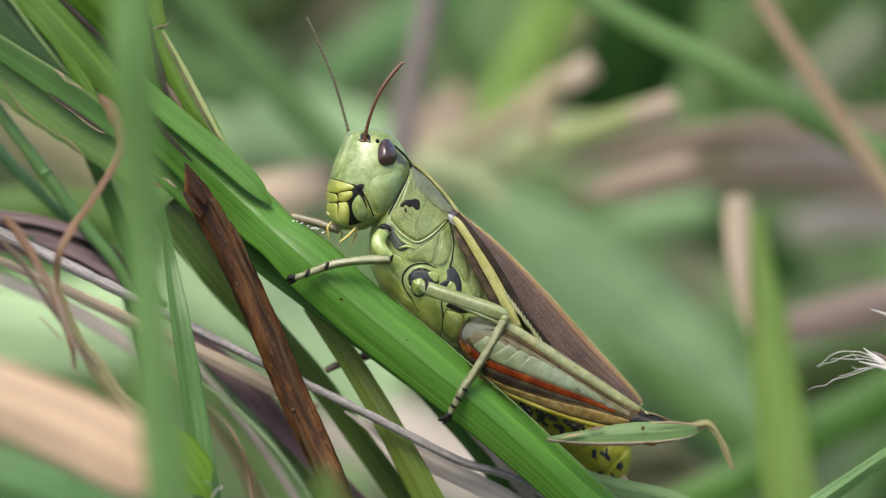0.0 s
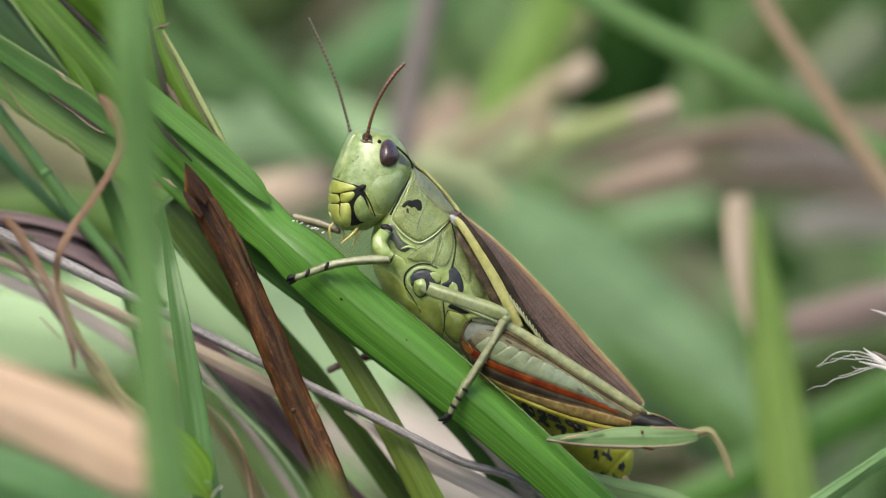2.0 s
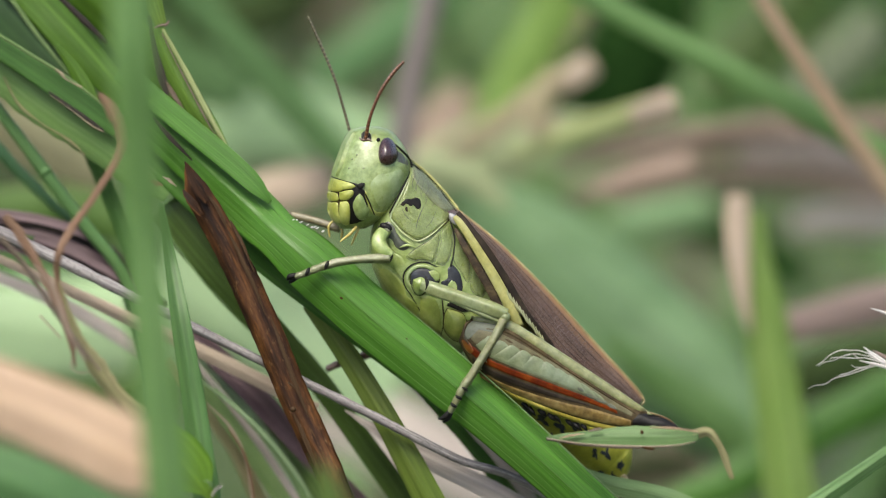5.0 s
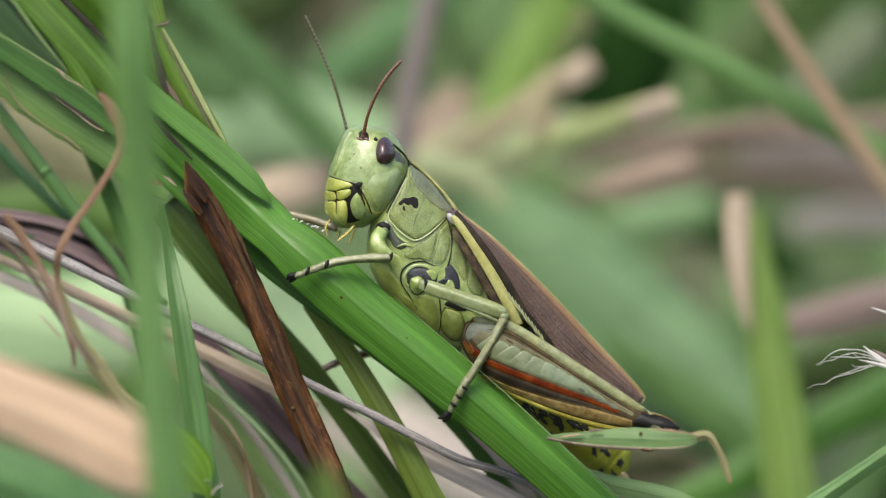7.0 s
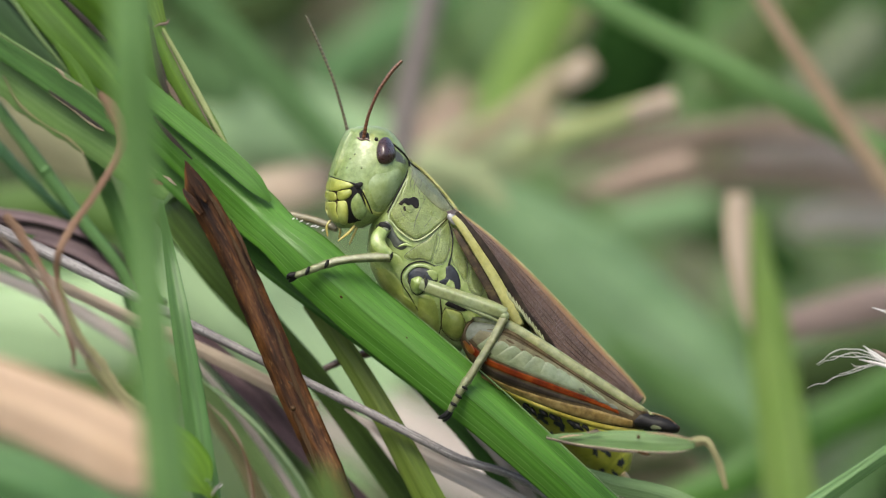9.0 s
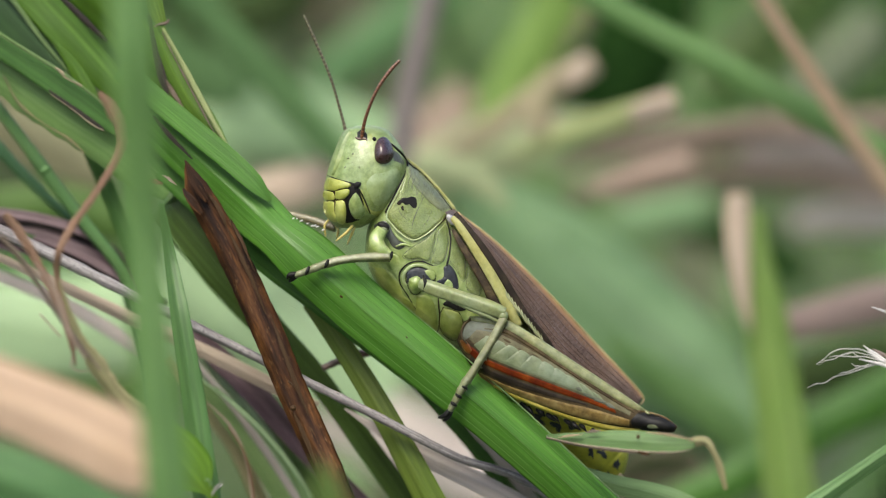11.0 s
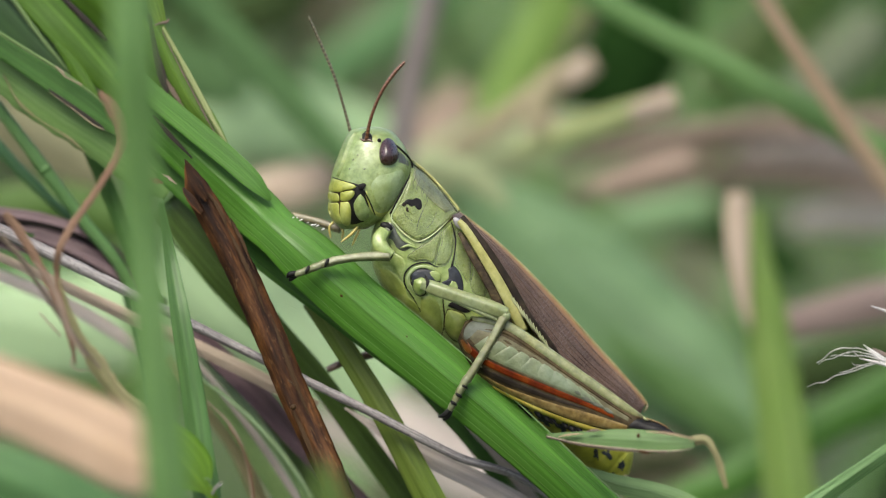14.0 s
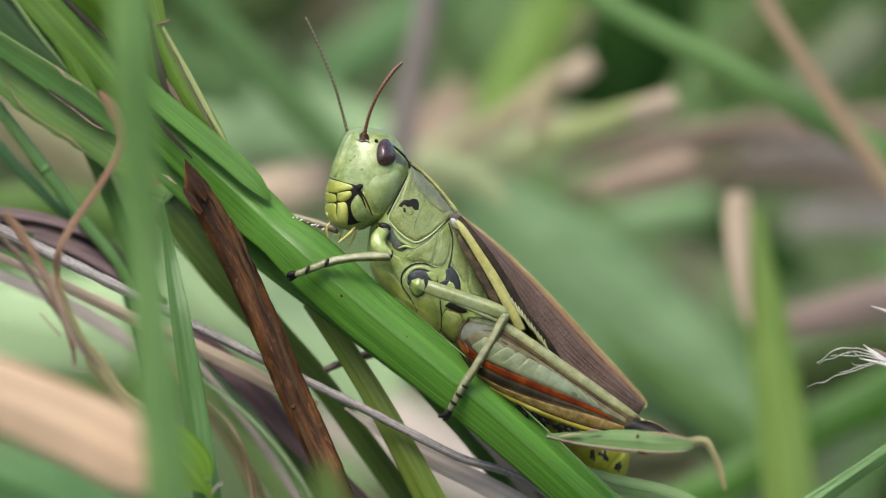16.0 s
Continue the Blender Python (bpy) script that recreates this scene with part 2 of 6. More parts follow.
GREEN_FRESH = leaf_mat("grass_fresh_green", (0.044, 0.142, 0.011), (0.069, 0.200, 0.019), (0.109, 0.264, 0.040), rough=0.42, ribs=14, blotch=(0.088, 0.228, 0.030))
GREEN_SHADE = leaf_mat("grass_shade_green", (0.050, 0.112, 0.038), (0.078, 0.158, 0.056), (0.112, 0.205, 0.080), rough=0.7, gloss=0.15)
# near-black green: shade of gaps between leaves put into the colour
GREEN_GAP_SHADE = leaf_mat("grass_gap_shade_green", (0.010, 0.034, 0.006), (0.016, 0.050, 0.009), (0.026, 0.070, 0.014), rough=0.8, gloss=0.05)
CREAM = leaf_mat("dry_cream_straw", (0.360, 0.270, 0.200), (0.520, 0.410, 0.310), (0.640, 0.530, 0.420), rough=0.6)
OLIVE_STEM = leaf_mat("grass_olive_stem", (0.097, 0.164, 0.017), (0.142, 0.221, 0.028), (0.199, 0.278, 0.048), blotch=(0.180, 0.220, 0.057), thin=0.4, ribs=12)
STRAW = leaf_mat("dry_straw", (0.330, 0.225, 0.135), (0.500, 0.360, 0.235), (0.640, 0.490, 0.340), rough=0.65, blotch=(0.56, 0.39, 0.27), dry=0.3)
BEIGE = leaf_mat("dry_beige_straw", (0.270, 0.220, 0.135), (0.400, 0.335, 0.215), (0.520, 0.450, 0.320), rough=0.65, blotch=(0.36, 0.34, 0.18))
GREY_DRY = leaf_mat("dry_greyish_stalk", (0.130, 0.110, 0.100), (0.200, 0.172, 0.160), (0.290, 0.260, 0.245), rough=0.65)
GREY_PALE = leaf_mat("dry_pale_greyish_leaf", (0.299, 0.267, 0.240), (0.416, 0.380, 0.348), (0.520, 0.484, 0.452), rough=0.7, ribs=7)
STRAW_PINK = leaf_mat("dry_pinkish_straw", (0.300, 0.210, 0.160), (0.450, 0.340, 0.265), (0.600, 0.480, 0.390), rough=0.65, blotch=(0.44, 0.31, 0.25), dry=0.3)
PURPLE = leaf_mat("dead_purple_leaf", (0.036, 0.021, 0.027), (0.105, 0.066, 0.076), (0.260, 0.190, 0.200), rough=0.6, blotch=(0.15, 0.10, 0.112), thin=0.1, gloss=0.2)
BROWN = leaf_mat("dead_brown_grass", (0.120, 0.084, 0.058), (0.215, 0.160, 0.118), (0.330, 0.262, 0.205), rough=0.65, dry=0.5)
DRY_RED = leaf_mat("dry_reddish_grass", (0.180, 0.085, 0.045), (0.300, 0.160, 0.092), (0.410, 0.260, 0.165), rough=0.6, blotch=(0.24, 0.15, 0.08), dry=0.4)
STEM_BROWN = leaf_mat("dead_dark_brown_stem", (0.006, 0.003, 0.001), (0.028, 0.012, 0.003), (0.115, 0.056, 0.017), rough=0.5, ribs=3.4, blotch=(0.115, 0.058, 0.019), thin=0.0, dry=0.25, gloss=0.07, speck=0.57)
REED_BARK = reed_mat()
REED_PALE = leaf_mat("reed_pale_fibre", (0.019, 0.010, 0.004), (0.047, 0.025, 0.009), (0.111, 0.068, 0.031), rough=0.55, ribs=6, blotch=(0.05, 0.028, 0.012), thin=0.02, dry=0.8, gloss=0.15)
GREEN_VIVID = leaf_mat("grass_vivid_green", (0.050, 0.125, 0.008), (0.076, 0.172, 0.013), (0.120, 0.235, 0.030), rough=0.45, ribs=7, blotch=(0.10, 0.20, 0.03))
GREEN_LIVE = leaf_mat("grass_sheath_green", (0.075, 0.165, 0.018), (0.110, 0.220, 0.028), (0.160, 0.280, 0.050), rough=0.42, ribs=8)
# bluish green with the shade between the sheaf's blades put into it
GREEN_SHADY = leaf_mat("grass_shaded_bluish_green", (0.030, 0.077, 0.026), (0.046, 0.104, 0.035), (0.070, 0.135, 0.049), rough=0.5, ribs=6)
GREEN_TIP = leaf_mat("grass_tip_green", (0.085, 0.190, 0.010), (0.130, 0.260, 0.018), (0.190, 0.330, 0.036), ribs=9, thin=0.45)
GREEN_YELLOW = leaf_mat("grass_yellow_green", (0.085, 0.165, 0.012), (0.125, 0.220, 0.020), (0.175, 0.280, 0.040), ribs=9, thin=0.45)
GREEN_FOLD = leaf_mat("grass_folded_green", (0.036, 0.100, 0.020), (0.058, 0.145, 0.032), (0.095, 0.200, 0.055), rough=0.45, ribs=4)
DARK_STALK = leaf_mat("dead_dark_grey_stalk", (0.008, 0.007, 0.005), (0.020, 0.016, 0.013), (0.048, 0.039, 0.032), rough=0.65, ribs=5, thin=0.02, gloss=0.15)
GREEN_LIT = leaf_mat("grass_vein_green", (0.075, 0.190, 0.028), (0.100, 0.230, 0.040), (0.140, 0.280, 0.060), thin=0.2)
GREY_STALK = stalk_mat()
MAUVE = leaf_mat("dead_mauve_leaf", (0.115, 0.076, 0.083), (0.215, 0.148, 0.157), (0.330, 0.245, 0.252), rough=0.6, ribs=5, thin=0.1, gloss=0.2)
FLUFF = leaf_mat("white_seed_fluff", (0.55, 0.52, 0.50), (0.70, 0.67, 0.65), (0.85, 0.83, 0.80), rough=0.6, thin=0.3)

CH_GREEN = chitin_mat("cuticle_green", (0.144, 0.200, 0.047), (0.212, 0.270, 0.080), (0.299, 0.350, 0.137), pits=0.2, rough=0.26, coat=0.4, blotch=1500)
CH_CHEEK = chitin_mat("cuticle_pale_green", (0.265, 0.318, 0.130), (0.315, 0.368, 0.175), (0.370, 0.420, 0.228), pits=0.12, rough=0.26, coat=0.4, blotch=1000)
CH_YELLOW = chitin_mat("cuticle_yellow", (0.210, 0.230, 0.040), (0.280, 0.298, 0.062), (0.355, 0.365, 0.105), pits=0.12, rough=0.28, coat=0.3)
CH_PITTED = chitin_mat("cuticle_pitted_green", (0.164, 0.210, 0.059), (0.236, 0.290, 0.093), (0.308, 0.360, 0.147), grain=1900, pits=0.8, net=0.36, rough=0.22, coat=0.5)
CH_GREY = chitin_mat("cuticle_greyish", (0.110, 0.124, 0.060), (0.158, 0.176, 0.088), (0.215, 0.230, 0.130), grain=1900, pits=0.7, net=0.32, rough=0.3)
CH_LEG = chitin_mat("cuticle_leg", (0.151, 0.171, 0.076), (0.180, 0.203, 0.094), (0.216, 0.238, 0.119), pits=0.1, rough=0.32, coat=0.2, gloss=0.45, blotch=1300)
CH_PALE_LEG = chitin_mat("cuticle_pale_leg", (0.098, 0.100, 0.046), (0.141, 0.144, 0.070), (0.196, 0.203, 0.110), pits=0.2, rough=0.3, coat=0.25, gloss=0.4, blotch=1500)
CH_JOWL = chitin_mat("cuticle_cheek", (0.170, 0.222, 0.085), (0.222, 0.278, 0.122), (0.285, 0.340, 0.172), pits=0.05, rough=0.24, coat=0.45, blotch=900)
CH_TAN = chitin_mat("cuticle_tan", (0.180, 0.130, 0.055), (0.260, 0.195, 0.085), (0.330, 0.265, 0.135), pits=0.15)
CH_BLACK = chitin_mat("cuticle_black", (0.004, 0.004, 0.004), (0.007, 0.006, 0.006), (0.014, 0.013, 0.012), rough=0.4, pits=0.1, coat=0.0, gloss=0.15)
CH_UMBER = chitin_mat("cuticle_umber", (0.010, 0.007, 0.005), (0.018, 0.013, 0.009), (0.036, 0.026, 0.018), rough=0.5, pits=0.15, coat=0.0, gloss=0.12)
CH_RED = chitin_mat("cuticle_red", (0.045, 0.006, 0.001), (0.082, 0.012, 0.001), (0.125, 0.028, 0.003), pits=0.1, rough=0.6, coat=0.0, gloss=0.06)
CH_FEMUR = chitin_mat("cuticle_femur", (0.055, 0.046, 0.023), (0.080, 0.070, 0.036), (0.115, 0.104, 0.056), pits=0.15, rough=0.42, coat=0.05, gloss=0.15)
CH_RIB = chitin_mat("cuticle_rib", (0.086, 0.104, 0.055), (0.112, 0.132, 0.074), (0.150, 0.173, 0.104), pits=0.12, rough=0.36, coat=0.15, gloss=0.25)
CH_BELLY = chitin_mat("cuticle_belly", (0.144, 0.180, 0.029), (0.202, 0.240, 0.045), (0.270, 0.305, 0.078), pits=0.1)
CH_TAIL = chitin_mat("cuticle_yellow_tail", (0.220, 0.215, 0.020), (0.320, 0.305, 0.030), (0.400, 0.375, 0.060), pits=0.15, gloss=0.3)
CH_DUSK = chitin_mat("cuticle_dusky", (0.030, 0.032, 0.026), (0.055, 0.058, 0.045), (0.085, 0.090, 0.065), pits=0.1, rough=0.3, coat=0.2)
CH_HEAD = chitin_mat("cuticle_head", (0.121, 0.168, 0.041), (0.171, 0.222, 0.069), (0.233, 0.285, 0.113), pits=0.18, rough=0.24, coat=0.4, blotch=1300)
CH_GOLD = chitin_mat("cuticle_golden", (0.068, 0.036, 0.013), (0.111, 0.065, 0.024), (0.166, 0.115, 0.046), pits=0.1, gloss=0.25)
CH_OCHRE = chitin_mat("cuticle_ochre", (0.105, 0.064, 0.020), (0.175, 0.115, 0.038), (0.240, 0.170, 0.066), pits=0.1, gloss=0.2, blotch=1500)
CH_INK = chitin_mat("cuticle_blue_black", (0.008, 0.009, 0.013), (0.016, 0.018, 0.026), (0.036, 0.040, 0.052), rough=0.3, pits=0.3, coat=0.1, gloss=0.35)
CH_PALP = chitin_mat("cuticle_palp", (0.268, 0.210, 0.045), (0.357, 0.293, 0.071), (0.408, 0.357, 0.128), pits=0.1)
CH_TIBIA = chitin_mat("cuticle_yellow_shin", (0.225, 0.176, 0.022), (0.315, 0.259, 0.038), (0.375, 0.323, 0.075), pits=0.1, gloss=0.35)
CH_ANT = ringed_mat("cuticle_antenna", (0.055, 0.020, 0.009), (0.080, 0.030, 0.013), (0.150, 0.066, 0.030), 0.338)
CH_RIDGE = chitin_mat("cuticle_thigh_ridge", (0.128, 0.134, 0.056), (0.162, 0.168, 0.074), (0.205, 0.210, 0.102), pits=0.1, rough=0.34, coat=0.12, gloss=0.4, blotch=1300)
# darker leg colours for the hidden side, with its shade put in
CH_FAR_LEG = chitin_mat("cuticle_far_leg_shaded", (0.075, 0.062, 0.030), (0.115, 0.098, 0.050), (0.165, 0.145, 0.080), pits=0.1)
CH_SHADE_LEG = chitin_mat("cuticle_brown_leg_shaded", (0.045, 0.025, 0.018), (0.080, 0.042, 0.030), (0.130, 0.080, 0.060), pits=0.1)
CH_ANT_FAR = ringed_mat("cuticle_antenna_pale", (0.050, 0.042, 0.024), (0.085, 0.076, 0.042), (0.150, 0.142, 0.080), 0.371)
CH_WING = wing_mat()
CH_VEIN = chitin_mat("wing_vein", (0.058, 0.036, 0.028), (0.088, 0.058, 0.047), (0.135, 0.098, 0.086), pits=0.05, rough=0.4, coat=0.0, gloss=0.3)
CH_CREAM = chitin_mat("wing_cream_vein", (0.180, 0.185, 0.090), (0.250, 0.255, 0.135), (0.320, 0.325, 0.195), pits=0.05, gloss=0.3)
CH_BROWN_WING = chitin_mat("wing_lower_brown", (0.014, 0.009, 0.006), (0.034, 0.022, 0.012), (0.080, 0.056, 0.028), pits=0.15, rough=0.45, coat=0.0, gloss=0.2, blotch=1800)
CH_STRIPE = chitin_mat("wing_cream_stripe", (0.205, 0.195, 0.066), (0.285, 0.272, 0.098), (0.370, 0.356, 0.160), pits=0.2, gloss=0.3, coat=0.05)
CH_PEARL = chitin_mat("cuticle_pearl", (0.056, 0.058, 0.041), (0.077, 0.081, 0.059), (0.099, 0.103, 0.082), pits=0.12, rough=0.45, coat=0.0, gloss=0.15)
CH_BROWN = chitin_mat("cuticle_brown", (0.018, 0.012, 0.006), (0.036, 0.024, 0.010), (0.070, 0.048, 0.022), pits=0.2, rough=0.5, coat=0.0, gloss=0.12)
CH_LILAC = chitin_mat("cuticle_lilac_white", (0.130, 0.128, 0.140), (0.200, 0.197, 0.215), (0.290, 0.285, 0.300), pits=0.1, rough=0.3, coat=0.2, blotch=1800)
CH_ORANGE = chitin_mat("cuticle_orange", (0.083, 0.022, 0.003), (0.120, 0.039, 0.006), (0.165, 0.071, 0.015), pits=0.1, gloss=0.2)
CH_EYE = chitin_mat("compound_eye", (0.016, 0.007, 0.007), (0.032, 0.014, 0.015), (0.052, 0.027, 0.029), rough=0.2, grain=6000, pits=0.03, blotch=400, coat=0.45)


def soil_mat():
    m, n, l, p = nodes_of("meadow_soil")
    co = n.new("ShaderNodeTexCoord").outputs["Object"]
    a = noise_tex(n, l, co, 9.0, (1, 1, 1), 5.0)
    b = noise_tex(n, l, co, 160.0, (1, 1, 1), 5.0)
    col = ramp(n, l, a, [(0.3, (0.030, 0.050, 0.016)), (0.5, (0.060, 0.095, 0.028)), (0.7, (0.120, 0.095, 0.060))])
    col = mixed(n, l, 0.6, col, ramp(n, l, b, [(0.3, (0.3,) * 3), (0.7, (1,) * 3)]), "MULTIPLY")
    l.new(col, p.inputs["Base Color"])
    p.inputs["Roughness"].default_value = 0.9
    l.new(bump(n, l, b, 0.8, 0.01), p.inputs["Normal"])
    return m


SOIL = soil_mat()


# ---------------------------------------------------------------- building helpers
UNIT = 0.045


def at(a, b, c=0.0):
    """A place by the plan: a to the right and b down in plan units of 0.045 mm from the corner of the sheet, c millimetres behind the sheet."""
    k = 1e-3 * (1 + c / (REACH * 1000))
    return VIEW @ Vector(((a - 784) * UNIT * k, (441 - b) * UNIT * k, -c * 1e-3))


AWAY = (at(784, 441, 10) - at(784, 441, 0)).normalized()
RIGHT = Vector((1, 0, 0))
UP = RIGHT.cross(AWAY)
ORIGIN = {}


def part(name, bm, material, parent=None, label="", origin=None, smooth=True):
    """Links a bmesh, given in world places, as one mesh object, under a thing or a part if one is given."""
    o = Vector(origin) if origin else (ORIGIN[parent.name] if parent else Vector((0, 0, 0)))
    bmesh.ops.translate(bm, verts=bm.verts, vec=-o)
    bmesh.ops.recalc_face_normals(bm, faces=bm.faces)
    me = bpy.data.meshes.new(name)
    bm.to_mesh(me)
    bm.free()
    for f in me.polygons:
        f.use_smooth = smooth
    me.materials.append(material)
    ob = new(name, me)
    ORIGIN[ob.name] = o
    if parent:
        ob.parent = parent
        ob.location = o - ORIGIN[parent.name]
    else:
        ob.location = o
    if label:
        ob["label"] = label
    return ob


def thing(name, origin, label, category, group="", kind=""):
    ob = new(name)
    ob.empty_display_size = 0.002
    ob.location = origin
    ORIGIN[ob.name] = Vector(origin)
    return tagged(ob, label, category, group, kind)


def spline(pts, n):
    """n points evenly along a smooth curve through pts (tuples of any length)."""
    P = np.array(pts, float)
    if len(P) == 2:
        return P[0] + np.linspace(0, 1, n)[:, None] * (P[1] - P[0])
    Q = np.vstack([2 * P[0] - P[1], P, 2 * P[-1] - P[-2]])
    out = []
    for t in np.linspace(0, len(P) - 1, n):
        i = min(int(t), len(P) - 2)
        f = t - i
        p0, p1, p2, p3 = Q[i:i + 4]
        out.append(0.5 * (2 * p1 + (p2 - p0) * f + (2 * p0 - 5 * p1 + 4 * p2 - p3) * f * f + (3 * p1 - p0 - 3 * p2 + p3) * f ** 3))
    return np.array(out)


def loft(rings, uvs=None, caps=True):
    """A closed skin over rings of equal length; uvs: (across, along in mm) for each point."""
    bm = bmesh.new()
    vs = [[bm.verts.new(p) for p in r] for r in rings]
    layer = bm.loops.layers.uv.new("UVMap")
    m = len(rings[0])
    for i in range(len(rings) - 1):
        for j in range(m):
            k = (j + 1) % m
            f = bm.faces.new((vs[i][j], vs[i][k], vs[i + 1][k], vs[i + 1][j]))
            if uvs:
                for lp, (x, y) in zip(f.loops, ((i, j), (i, j + 1), (i + 1, j + 1), (i + 1, j))):
                    lp[layer].uv = uvs[x][y]
    if caps:
        bm.faces.new(vs[0][::-1])
        bm.faces.new(vs[-1])
    return bm


def tube(pts, radii, sides=10, n=None, flat=1.0, beads=0, lump=0.0, keel=0.0, twist=0.6):
    """A tapered round stalk through plan places; radii in plan units; beads: pinched joints along it; lump: uneven girth;
    keel: how far four long edges stand out of the round."""
    n = n or max(12, 6 * len(pts), beads * 4)
    C = [at(*p) for p in spline(pts, n)]
    R = spline([(r,) for r in radii], n)[:, 0] * UNIT * 1e-3
    rings, uvs = [], []
    run = 0.0
    for i, c in enumerate(C):
        t = (C[min(i + 1, n - 1)] - C[max(i - 1, 0)]).normalized()
        s = t.cross(AWAY)
        s = s.normalized() if s.length > 1e-4 else UP.copy()
        d = t.cross(s).normalized()
        r = max(R[i], 1e-6)
        if beads:
            r *= 0.86 + 0.16 * abs(math.sin(math.pi * beads * i / (n - 1)))
        if lump:
            r *= 1 + lump * noise.noise(c * 900)
        if i:
            run += (c - C[i - 1]).length * 1000
        K = [r * (1 + keel * (abs(math.cos(2 * (2 * math.pi * j / sides + twist))) ** 3 - 0.4)) for j in range(sides)]
        rings.append([c + s * K[j] * math.cos(2 * math.pi * j / sides) + d * K[j] * flat * math.sin(2 * math.pi * j / sides) for j in range(sides)])
        uvs.append([(j / sides * 2, run) for j in range(sides + 1)])
    return loft(rings, uvs)


def blade_frames(pts, widths, fold, roll, n, arch, seed, wobble):
    """Along a blade: its middle, the ways across and back, its width, the run in mm, and the depth of its section at x from -1 to 1."""
    C = [at(*p) for p in spline(pts, n)]
    W = np.maximum(spline([(w,) for w in widths], n)[:, 0], 0.6) * UNIT * 1e-3
    turn = roll if isinstance(roll, tuple) else (roll, roll)
    out, run = [], 0.0
    for i, c in enumerate(C):
        t = (C[min(i + 1, n - 1)] - C[max(i - 1, 0)]).normalized()
        s = t.cross(AWAY)
        s = s.normalized() if s.length > 1e-4 else UP.copy()
        d = t.cross(s).normalized()
        q = Matrix.Rotation(radians(turn[0] + (turn[1] - turn[0]) * i / (n - 1)), 3, t)
        s, d = q @ s, q @ d
        if d.dot(AWAY) < 0:
            d = -d
        if i:
            run += (c - C[i - 1]).length * 1000

        def depth(x, w=W[i], run=run):
            return fold * w * abs(x) + arch * w * x * x + wobble * w * noise.noise(Vector((run * 0.25, x * 1.5, seed)))
        out.append((c, s, d, W[i], run, depth))
    return out


def blade_mesh(pts, widths, fold=0.25, roll=0.0, thick=0.18, n=48, ragged=0.0, across=12, arch=0.0, seed=0.0, ribs=0.04, wobble=0.03, grit=0.9):
    """A grass blade along plan places: widths in plan units, fold: depth of the V as a share of the width,
    roll: degrees that the blade turns about its length (one value, or one for each end), thick in mm, ragged: torn edges."""
    rings, uvs = [], []
    for c, s, d, w, run, depth in blade_frames(pts, widths, fold, roll, n, arch, seed, wobble):
        e0 = e1 = 1.0
        if ragged:
            e0 += ragged * noise.noise(Vector((run * grit, seed, 1.3)))
            e1 += ragged * noise.noise(Vector((run * grit, seed, 7.7)))
        top, bot, u = [], [], []
        for j in range(across + 1):
            x = 2 * j / across - 1
            xx = x * (e0 if x < 0 else e1)
            h = depth(x) + ribs * 1e-3 * (1 if j % 2 else -1)
            y = thick * 1e-3 * (1.0 - 0.75 * x * x)
            top.append(c + s * xx * w * 0.5 + d * h)
            bot.append(c + s * xx * w * 0.5 + d * (h + y))
            u.append((x * 0.5 + 0.5 + seed, run))
        rings.append(top + bot[::-1])
        uvs.append(u + u[::-1] + [u[0]])
    return loft(rings, uvs)


def vein_mesh(x, pts, widths, r, fold=0.25, roll=0.0, n=48, arch=0.0, seed=0.0, wobble=0.03, **rest):
    """A raised vein on the seen face of a blade, at x across it; r in mm."""
    rings, uvs = [], []
    F = blade_frames(pts, widths, fold, roll, n, arch, seed, wobble)
    for c, s, d, w, run, depth in F[1:-1]:
        m = c + s * x * w * 0.5 + d * depth(x)
        k = r * 1e-3 * min(1.0, w / 0.001)
        rings.append([m + s * k * math.cos(math.pi * j / 3) - d * k * 0.8 * math.sin(math.pi * j / 3) for j in range(6)])
        uvs.append([(seed + j / 6, run) for j in range(7)])
    return loft(rings, uvs)


def rooted(pts, widths, turn):
    """Carries the lower end of a blade on, ever thinner, down to the soil."""
    if pts[0][1] > pts[-1][1]:
        pts, widths, turn = pts[::-1], widths[::-1], turn[::-1] if isinstance(turn, tuple) else turn
    (a0, b0, c0), (a1, b1, c1) = pts[-2], pts[-1]
    if b1 < 870 and 2 < a1 < 1566:
        return pts, widths, turn  # its foot is lost in the tangle
    w = widths[-1]
    c2 = c1 + 8
    k = 1e-3 * (1 + c2 / (REACH * 1000))
    low = 441 + (HEIGHT - math.sin(radians(TILT)) * c2 * 1e-3 + 0.002) / (math.cos(radians(TILT)) * UNIT * k)
    da = max(-1.2, min(1.2, (a1 - a0) / max(b1 - b0, 30)))
    da = -0.6 if a1 < 2 else 0.6 if a1 > 1566 else da
    a2, b2 = a1 + 0.6 * (a1 - a0), b1 + 0.6 * (b1 - b0)
    pts = pts + [(a2, b2, c1), (a2 + da * 160, b2 + 260, c1 + 2), (a2 + da * 220, max(low, b2 + 500), c2)]
    return pts, widths + [w, w * 0.8, w * 0.5], turn


def grass_blade(label, pts, widths, material, name="sedge", category="sedge", veins=0, vein_mat=None, group="grass round the grasshopper", **kw):
    o = at(*pts[len(pts) // 2])
    pts, widths, turn = rooted(list(pts), list(widths), kw.get("roll", 0.0))
    kw.update(roll=turn, n=kw.get("n", 48) + 24)
    ob = tagged(part(name, blade_mesh(pts, widths, **kw), material, None, origin=o), label, category, group)
    for k in range(veins):
        x = -0.86 + 1.72 * (k + 0.5) / veins + 0.05 * math.sin(k * 7.3)
        r = 0.030 if k == veins // 2 else 0.020
        x = 0.0 if veins == 1 else x
        part("vein", vein_mesh(x, pts, widths, r, **kw), vein_mat or material, ob)
    return ob


